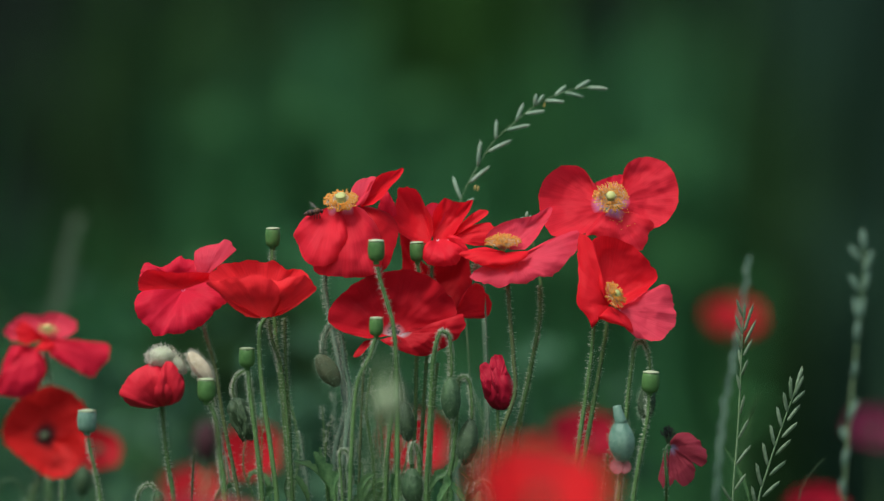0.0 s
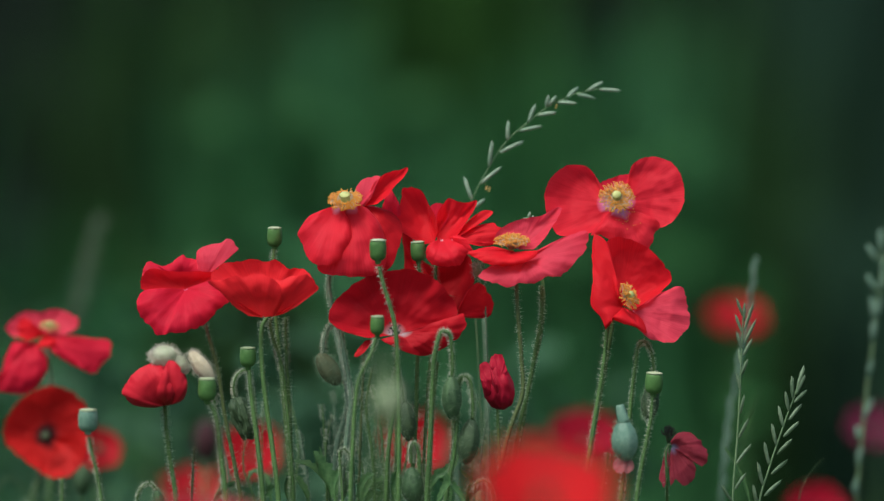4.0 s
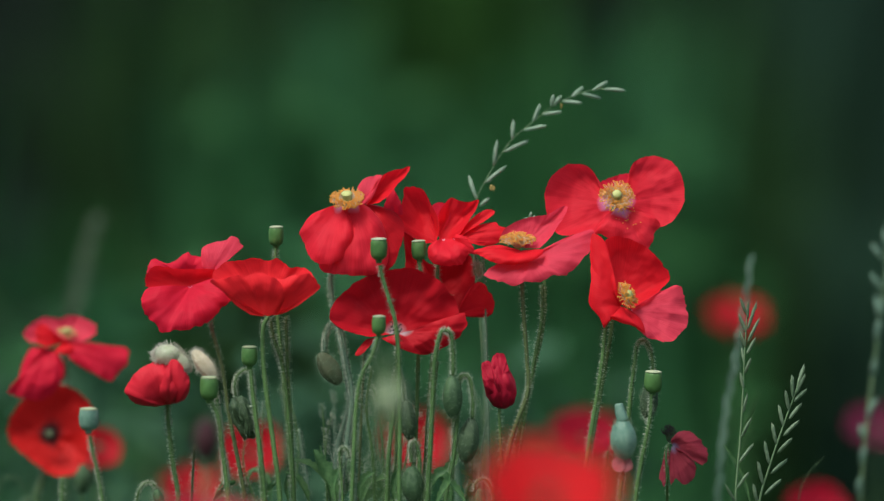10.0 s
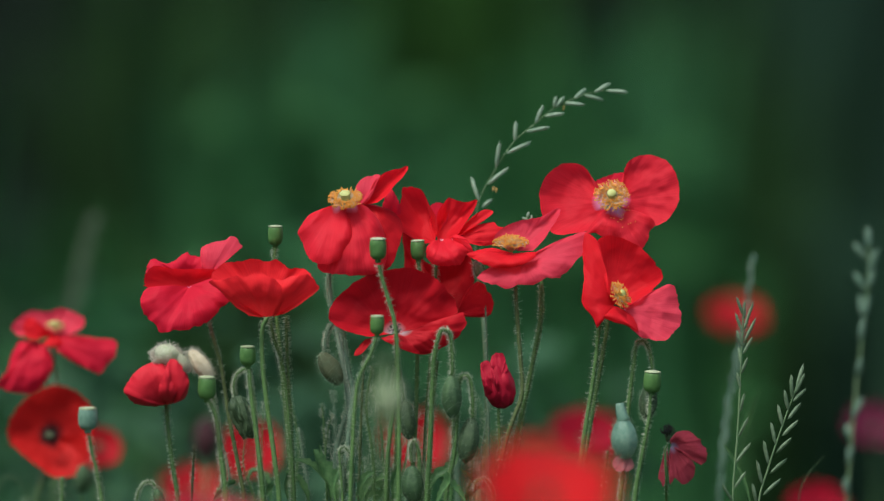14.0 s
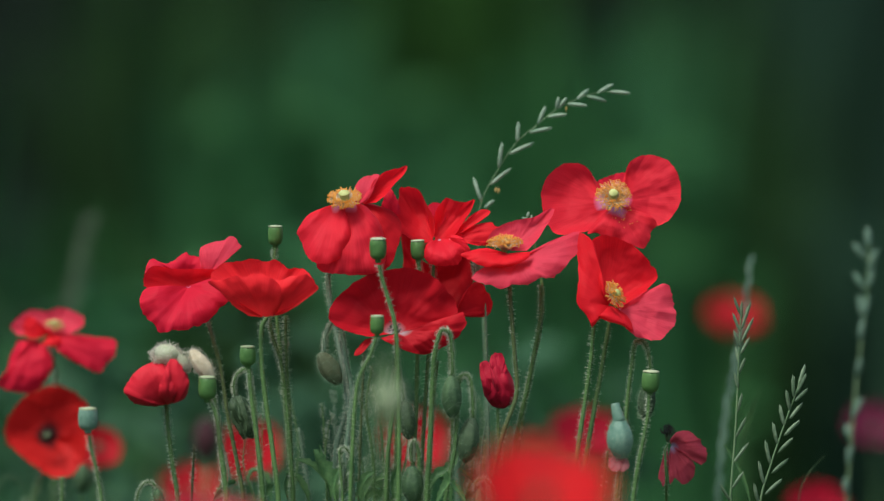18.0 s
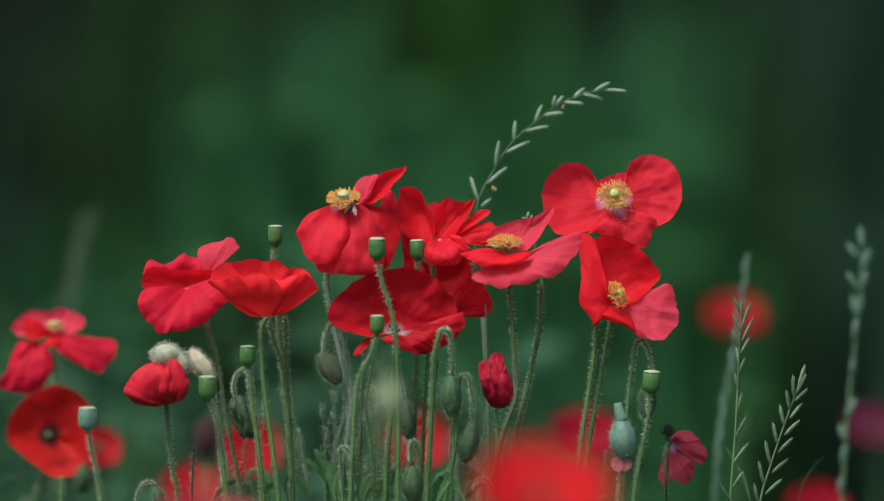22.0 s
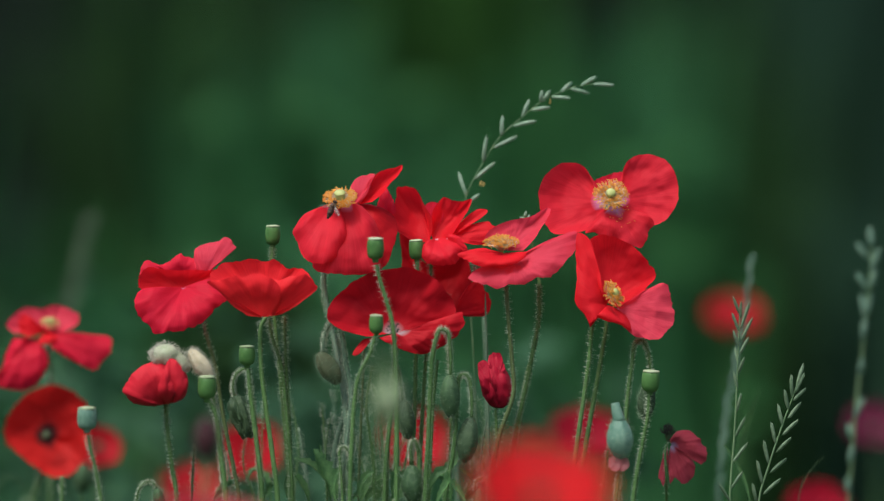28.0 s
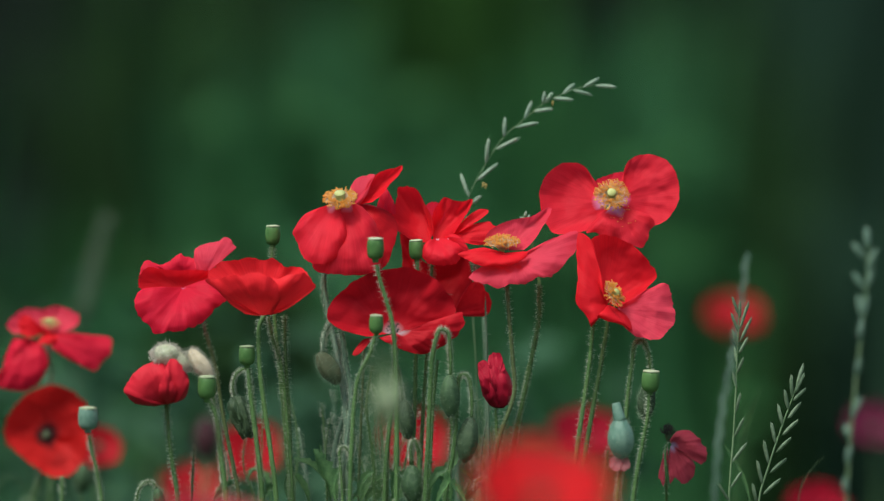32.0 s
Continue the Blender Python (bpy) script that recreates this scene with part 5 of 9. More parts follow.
def foliage():
    """Loose hairy stems and toothed leaves among the stalks."""
    rng = np.random.default_rng(42)
    for k, (pts, ru, d, m, r, h) in enumerate((
            ([(962, 505), (962, 560), (950, 630), (938, 690), (926, 740), (915, 800), (905, 890)], 895, 0.015, STEM, 4.4, 220),
            ([(478, 562), (484, 600), (498, 640), (512, 760), (520, 890)], 530, 0.01, STEM, 3.8, 170),
            ([(506, 560), (508, 640), (514, 740), (518, 890)], 520, 0.012, STEM, 3.8, 170),
            ([(604, 590), (616, 650), (618, 720), (600, 790), (596, 890)], 590, 0.03, STEM_BLUE, 5.0, 160),
            ([(646, 610), (644, 660), (640, 760), (636, 890)], 634, 0.05, STEM_BROWN, 2.6, 60),
            ([(660, 650), (650, 720), (660, 800), (664, 890)], 664, 0.02, STEM, 3.0, 90),
            ([(776, 640), (768, 720), (764, 800), (760, 890)], 760, 0.0, STEM, 3.4, 90),
            ([(530, 760), (540, 820), (548, 890)], 552, 0.08, STEM_BLUE, 3.0, 40),
            ([(345, 790), (342, 840), (340, 890)], 340, 0.0, STEM_BROWN, 2.4, 50),
            ([(700, 700), (704, 780), (700, 890)], 700, 0.06, STEM, 4.0, 60),
            ([(110, 846), (110, 870), (110, 890)], 112, 0.1, STEM, 3.6, 20),
            ([(800, 760), (808, 820), (812, 890)], 815, 0.2, STEM_BLUE, 4.0, 0),
            ([(1078, 800), (1072, 840), (1066, 890)], 1060, 0.05, STEM, 3.0, 20),
            ([(858, 545), (862, 640), (864, 740), (868, 890)], 870, 0.13, STEM_BLUE, 4.6, 0))):
        line = stem_line(pts, d, ru)
        ob = thing("poppy_plant", line[0], "bare hairy green poppy plant without a flower", "plant", "bare poppy plants")
        add_stem(ob, line, m, r, h, 9.0, 500 + k)
        HEADS["stem%d" % k] = (ob, (pts[0][0], pts[0][1], d))
    for k, (pts, w, d, face) in enumerate((
            ([(600, 892), (588, 862), (570, 832), (556, 798)], 19, 0.0, (0.6, 0.2, 0.8)),
            ([(600, 890), (578, 850), (556, 830), (520, 815)], 12, 0.02, (0.1, 0.7, 0.6)),
            ([(606, 890), (606, 840), (602, 806), (612, 796), (616, 810)], 7, 0.01, (0.7, 0.2, 0.6)),
            ([(758, 872), (776, 846), (800, 830), (816, 800)], 11, -0.01, (-0.3, 0.5, 0.8)),
            ([(800, 890), (800, 862), (790, 845), (782, 842)], 12, 0.0, (-0.5, 0.4, 0.7)),
            ([(640, 890), (655, 862), (690, 850), (700, 860)], 9, 0.02, (0.1, 0.8, 0.5)),
            ([(690, 890), (706, 870), (708, 850), (704, 836)], 8, 0.02, (0.4, 0.3, 0.8)),
            ([(480, 890), (470, 850), (452, 836), (438, 850)], 8, 0.1, (0.2, 0.8, 0.5)),
            ([(586, 890), (580, 850), (570, 820), (566, 790)], 7, 0.015, (0.5, 0.1, 0.8)),
            ([(596, 892), (592, 862), (600, 836), (612, 822)], 6, -0.01, (-0.4, 0.2, 0.8)),
            ([(548, 892), (540, 868), (524, 846), (506, 838)], 7, 0.03, (0.2, 0.6, 0.7)),
            ([(640, 892), (640, 866), (650, 846), (664, 838)], 7, 0.0, (-0.2, 0.4, 0.8)),
            ([(700, 892), (696, 864), (700, 842), (710, 828)], 6, -0.015, (0.4, 0.2, 0.8)),
            ([(776, 892), (786, 872), (796, 852), (792, 836)], 8, -0.03, (-0.5, 0.3, 0.8)),
            ([(826, 892), (812, 872), (800, 858), (786, 846)], 7, -0.02, (0.1, 0.6, 0.7)),
            ([(512, 892), (506, 862), (512, 836), (508, 812)], 5, 0.05, (0.5, 0.1, 0.8)),
            ([(1330, 890), (1318, 850), (1296, 810), (1284, 790)], 4, 0.05, (0.3, 0.4, 0.8)),
            ([(1300, 890), (1310, 800), (1330, 730), (1345, 690)], 4, 0.32, (0.3, 0.4, 0.8)))):
        foot = P(pts[0][0] + 10, 444, d) * (1, 1, 0) + np.array((0, 0, 0.0))
        blade = spline([P(u, v, d) for u, v in pts], 14)
        ob = thing("poppy_leaf", foot, "narrow toothed green poppy leaf", "leaf", "leaves among the stems")
        part("leaf_stalk", tube(spline([foot, (foot + blade[0]) * 0.5 + np.array((0.004, 0, 0)), blade[0]], 5), 0.0013, 0.0009, 6), STEM, ob)
        part("leaf_blade", leaf_geo(blade, w, V(*face), 5, 0.38, k), LEAF, ob)
        HEADS["leaf%d" % k] = (ob, (pts[-1][0], pts[-1][1], d))
    # a thicket of thinner stalks at the foot of the clump
    for k in range(26):
        u = rng.uniform(560, 800) if k < 17 else rng.uniform(380, 560) if k < 22 else rng.uniform(830, 900)
        v, d = rng.uniform(690, 830), rng.uniform(0.03, 0.16)
        lean, bend = rng.uniform(-22, 22), rng.uniform(-10, 10)
        line = stem_line([(u - bend * 3, v - 14), (u - bend, v + 6), (u + lean * 0.3 + bend, v + (890 - v) * 0.5), (u + lean, 890)], d, u + lean * 1.6)
        ob = thing("poppy_plant", line[0], "thin hairy poppy stalk at the foot of the clump", "plant", "bare poppy plants")
        add_stem(ob, line, (STEM, STEM_BLUE, STEM)[k % 3], rng.uniform(2.2, 3.6), 50, 7.5, 700 + k, None, 0.2)
        if k % 2 == 0:
            blade = spline([P(u + lean, 888, d - 0.01), P(u + lean * 0.7 + 14, 868, d - 0.012), P(u + lean * 0.5 + rng.uniform(-30, 40), 840 + rng.uniform(-20, 20), d - 0.02)], 12)
            part("leaf", leaf_geo(blade, rng.uniform(6, 11), V(rng.uniform(-0.6, 0.6), 0.5, 0.7), 5, 0.36, 50 + k), LEAF, ob)


def background():
    # short meadow grass round the tripod and the clump
    blades("meadow_grass", 34000, (-5.2, 5.2), (-5.6, 4.6), (0.10, 0.34), 0.0028, MEADOW, "short green meadow grass under the poppies", 11,
           lambda x, y: math.hypot(x / 4.4, (y + 0.5) / 4.6) + 0.16 * math.sin(x * 2.3 + 1) * math.sin(y * 1.9) + 0.10 * math.sin(x * 37 + y * 91) < 1)
    blades("tall_grass", 4200, (-3.2, 3.2), (1.6, 4.6), (0.28, 0.56), 0.005, MEADOW, "taller green grass behind the poppies", 12, lambda x, y: not (0.30 < x < 0.75) and not (-0.30 < x < -0.17))
    # stands of reed-like grass at the meadow's edge, light and shade put into their tone: middle, half width, from and
    # to, heights
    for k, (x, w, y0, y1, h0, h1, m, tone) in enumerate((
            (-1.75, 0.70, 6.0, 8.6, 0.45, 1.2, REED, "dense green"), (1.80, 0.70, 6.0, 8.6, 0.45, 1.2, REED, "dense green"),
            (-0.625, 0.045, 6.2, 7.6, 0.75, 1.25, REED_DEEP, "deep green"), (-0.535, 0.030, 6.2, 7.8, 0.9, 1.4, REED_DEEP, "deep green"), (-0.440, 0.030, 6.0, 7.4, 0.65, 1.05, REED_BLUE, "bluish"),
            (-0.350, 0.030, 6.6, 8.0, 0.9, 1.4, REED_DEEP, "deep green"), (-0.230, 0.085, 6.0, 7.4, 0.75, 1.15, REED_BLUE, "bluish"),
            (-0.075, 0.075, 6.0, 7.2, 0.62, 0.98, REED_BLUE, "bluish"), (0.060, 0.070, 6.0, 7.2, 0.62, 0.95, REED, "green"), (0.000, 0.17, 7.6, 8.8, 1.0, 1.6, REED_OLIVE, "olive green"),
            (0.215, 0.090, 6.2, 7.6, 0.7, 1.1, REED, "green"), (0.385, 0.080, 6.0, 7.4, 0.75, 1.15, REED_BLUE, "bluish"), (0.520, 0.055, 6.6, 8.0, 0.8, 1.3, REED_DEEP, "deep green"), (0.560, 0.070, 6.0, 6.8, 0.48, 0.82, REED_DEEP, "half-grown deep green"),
            (0.620, 0.040, 6.6, 7.8, 0.75, 1.1, REED_DEEP, "deep green"), (0.830, 0.170, 8.0, 8.8, 0.9, 1.6, REED_SHADE, "shaded bluish"), (0.720, 0.090, 6.2, 7.6, 0.45, 0.80, REED_SHADE, "low shaded bluish"), (-0.765, 0.085, 6.4, 7.6, 0.42, 0.78, REED_SHADE, "low shaded bluish"), (-0.595, 0.070, 5.6, 6.4, 0.42, 0.74, REED, "half-grown green"),
            (-0.095, 0.165, 4.8, 5.6, 0.48, 0.84, REED_LIT, "half-grown lit green"), (0.215, 0.120, 4.6, 5.4, 0.40, 0.68, REED_LIT, "half-grown lit green"))):
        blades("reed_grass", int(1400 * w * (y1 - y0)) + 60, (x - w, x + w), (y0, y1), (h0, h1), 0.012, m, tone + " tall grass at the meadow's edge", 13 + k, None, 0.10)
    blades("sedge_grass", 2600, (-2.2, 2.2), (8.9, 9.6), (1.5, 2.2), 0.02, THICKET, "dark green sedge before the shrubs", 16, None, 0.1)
    rng = np.random.default_rng(5)
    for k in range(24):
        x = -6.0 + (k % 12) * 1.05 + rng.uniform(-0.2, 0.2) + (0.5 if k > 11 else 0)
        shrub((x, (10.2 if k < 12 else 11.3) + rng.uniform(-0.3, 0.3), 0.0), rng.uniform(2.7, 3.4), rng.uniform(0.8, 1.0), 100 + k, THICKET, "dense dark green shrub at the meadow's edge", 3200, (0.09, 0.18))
    # low leafy herbs that break up the stand
    for k, (x, y, h, r, m) in enumerate(((0.02, 5.7, 0.7, 0.2, REED), (0.19, 5.0, 0.62, 0.12, REED), (-0.22, 5.2, 0.78, 0.09, REED),
                                         (-0.43, 4.2, 0.48, 0.12, REED_BLUE), (0.34, 5.6, 0.7, 0.1, REED), (-0.12, 4.6, 0.52, 0.12, REED_BLUE), (-0.275, 4.3, 0.56, 0.06, REED_DEEP), (-0.235, 3.5, 0.52, 0.05, REED_DEEP), (-0.55, 4.4, 0.50, 0.10, REED_DEEP))):
        shrub((x, y, 0.0), h, r, 300 + k, m, "leafy green herb among the tall grass", 420, (0.05, 0.12))
    # bluish leafy herbs close behind the clump
    for k, (u, d, h, r) in enumerate(((240, 1.2, 0.46, 0.06), (180, 1.7, 0.50, 0.07), (560, 1.3, 0.52, 0.07), (640, 1.0, 0.46, 0.06), (870, 1.2, 0.46, 0.07), (520, 1.7, 0.50, 0.08), (30, 1.4, 0.44, 0.07), (960, 1.6, 0.48, 0.08))):
        shrub((P(u, 0, d)[0], d, 0.0), h, r, 400 + k, HERB, "bluish green leafy herb behind the poppies", 260, (0.02, 0.05), 0.2)


setting()
main_flowers()
more_flowers()
blurred_flowers()
pods_and_buds()
grasses()
foliage()
background()


# ---- honey bees ----
BEE_BROWN = plant_material("bee_brown", (0.05, 0.025, 0.015), (0.11, 0.06, 0.035), 900.0, 0.55)
BEE_AMBER = plant_material("bee_amber", (0.075, 0.040, 0.026), (0.13, 0.070, 0.045), 900.0, 0.5)
BEE_BLACK = plant_material("bee_black", (0.016, 0.010, 0.009), (0.045, 0.028, 0.022), 900.0, 0.4)
BEE_FUR = plant_material("bee_fur", (0.20, 0.12, 0.06), (0.34, 0.22, 0.12), 900.0, 0.8)
WING, wt, wb, wo = material("bee_wing")
wb.inputs["Base Color"].default_value = (0.30, 0.28, 0.25, 1)
wb.inputs["Roughness"].default_value = 0.25
wb.inputs["Alpha"].default_value = 0.2


def ball(c, rx, ry, rz, n=12, m=8):
    verts = [np.array((c[0] - rx * math.cos(math.pi * (i + 0.02) / (m + 0.04)), c[1] + ry * math.sin(math.pi * (i + 0.02) / (m + 0.04)) * math.cos(2 * math.pi * k / n),
                       c[2] + rz * math.sin(math.pi * (i + 0.02) / (m + 0.04)) * math.sin(2 * math.pi * k / n))) for i in range(m + 1) for k in range(n)]
    faces = [(i * n + k, i * n + (k + 1) % n, (i + 1) * n + (k + 1) % n, (i + 1) * n + k) for i in range(m) for k in range(n)]
    return np.array(verts), faces + [tuple(range(n - 1, -1, -1)), tuple(m * n + k for k in range(n))]


def bee(label):
    """A honey bee 11 mm long, head towards +x, back up; metres."""
    mm = 0.0008
    ob = thing("honey_bee", (0, 0, 0), label, "bee", "honey bees")
    part("thorax", ball((1.0 * mm, 0, 0.2 * mm), 2.1 * mm, 1.9 * mm, 1.9 * mm), BEE_BROWN, ob)
    rng = np.random.default_rng(4)
    ways = rng.normal(0, 1, (260, 3))
    ways /= np.linalg.norm(ways, axis=1)[:, None]
    part("fur_coat", spikes([np.array((1.0 * mm, 0, 0.2 * mm)) + w * 1.75 * mm for w in ways], ways, rng.uniform(0.5, 0.9, 260) * mm, 0.00006), BEE_FUR, ob, kind="stuff")
    head = part("head", ball((3.8 * mm, 0, -0.2 * mm), 1.1 * mm, 1.6 * mm, 1.5 * mm), BEE_BLACK, ob)
    for s in (-1, 1):
        part("eye", ball((4.0 * mm, s * 1.2 * mm, 0.1 * mm), 0.6 * mm, 0.5 * mm, 0.9 * mm, 8, 6), BEE_BLACK, head)
        part("antenna", tube(spline([np.array(p) * mm for p in ((4.7, s * 0.4, 0.3), (5.6, s * 0.8, 1.0), (6.6, s * 1.3, 0.7))], 4), 0.00012, 0.0001, 5), BEE_BLACK, head)
    # the abdomen: overlapping rings, amber and dark by turns
    for k in range(6):
        x = -1.0 - k * 1.25
        r = (1.55, 2.05, 2.1, 1.85, 1.4, 0.8)[k]
        z = -0.1 * k
        prof = [(r * 0.82 * mm, 0.75 * mm), (r * mm, 0.2 * mm), (r * 1.0 * mm, -0.5 * mm), (r * 0.7 * mm, -1.0 * mm)]
        part("abdomen_ring", lathe(prof, np.array((x, 0, z)) * mm, (1, 0, 0.06), 14), BEE_AMBER if k % 2 == 0 else BEE_BLACK, ob)
    for s in (-1, 1):
        for name, ln, wd, back in (("fore_wing", 9.0, 3.0, 0.55), ("hind_wing", 6.4, 2.2, 0.85)):
            tip = np.array((-back, s * 0.75, 0.55))
            tip /= np.linalg.norm(tip)
            across = np.cross(tip, (0, 0, 1.0))
            across /= np.linalg.norm(across)
            verts, faces = [], []
            for i in range(9):
                f = i / 8
                w = wd * 0.5 * math.sin(math.pi * (0.08 + 0.9 * f)) ** 0.6 * (0.45 + 0.55 * f)
                c = np.array((1.2, s * 1.2, 1.6)) + tip * ln * f + np.array((0, 0, -0.6 * f * f))
                verts += [(c - across * w) * mm, (c + np.array((0, 0, 0.12))) * mm, (c + across * w) * mm]
            for i in range(8):
                for j in range(2):
                    faces.append((i * 3 + j, i * 3 + j + 1, i * 3 + j + 4, i * 3 + j + 3))
            part(name, (np.array(verts), faces), WING, ob)
        for k in range(3):
            x = 2.0 - 1.2 * k
            pts = [np.array(p) * mm for p in ((x, s * 1.1, -1.2), (x - 0.2 + 0.5 * (1 - k), s * 2.4, -1.6), (x + 0.7 * (1 - k) - 0.4, s * 2.8, -3.6), (x + 0.8 * (1 - k) - 0.8, s * 2.6, -4.6))]
            part("leg", tube(spline(pts, 3), 0.00028, 0.00014, 5), BEE_BLACK, ob)
    return ob


BEES = [bee("brown striped honey bee visiting the flowers"), bee("brown striped honey bee with folded legs flying by")]


# ---- what moves ----
def sway(key, rows):
    """Poses of a plant that leans about its root: rows of seconds and the head's shift to the right and down, in drawing units."""
    ob, (u, v, d) = HEADS[key]
    root = ROOTS[ob.name]
    head = P(u, v, d) - root
    k = (FOCUS + d) / FOCUS * UNIT
    out = []
    for t, du, dv in rows:
        a = du * k / head[2]
        drop = -dv * k + head[0] * a
        out.append((t, Matrix.Translation((root[0], root[1], root[2] + drop)) @ Matrix.Rotation(a, 4, "Y")))
    if rows[-1][0] < 32:
        out.append((32.0, out[-1][1]))
    return out


def flight(rows):
    """Poses of a bee: seconds, u, v, d, and its heading: degrees from rightwards to upwards, turn about the upright, and roll of its back to the viewer."""
    out = []
    for t, u, v, d, up, yaw, roll in rows:
        m = Matrix.Translation(P(u, v, d)) @ Matrix.Rotation(radians(-up), 4, "Y") @ Matrix.Rotation(radians(yaw), 4, "Z") @ Matrix.Rotation(radians(roll), 4, "X")
        if out:
            t0, m0 = out[-1]
            q0, q1 = m0.to_quaternion(), m.to_quaternion()
            q1.make_compatible(q0)
            n = int(q0.rotation_difference(q1).angle // radians(60))
            for k in range(1, n + 1):
                f = k / (n + 1)
                out.append((t0 + (t - t0) * f, Matrix.Translation(m0.translation.lerp(m.translation, f)) @ q0.slerp(q1, f).to_matrix().to_4x4()))
        out.append((t, m))
    return out


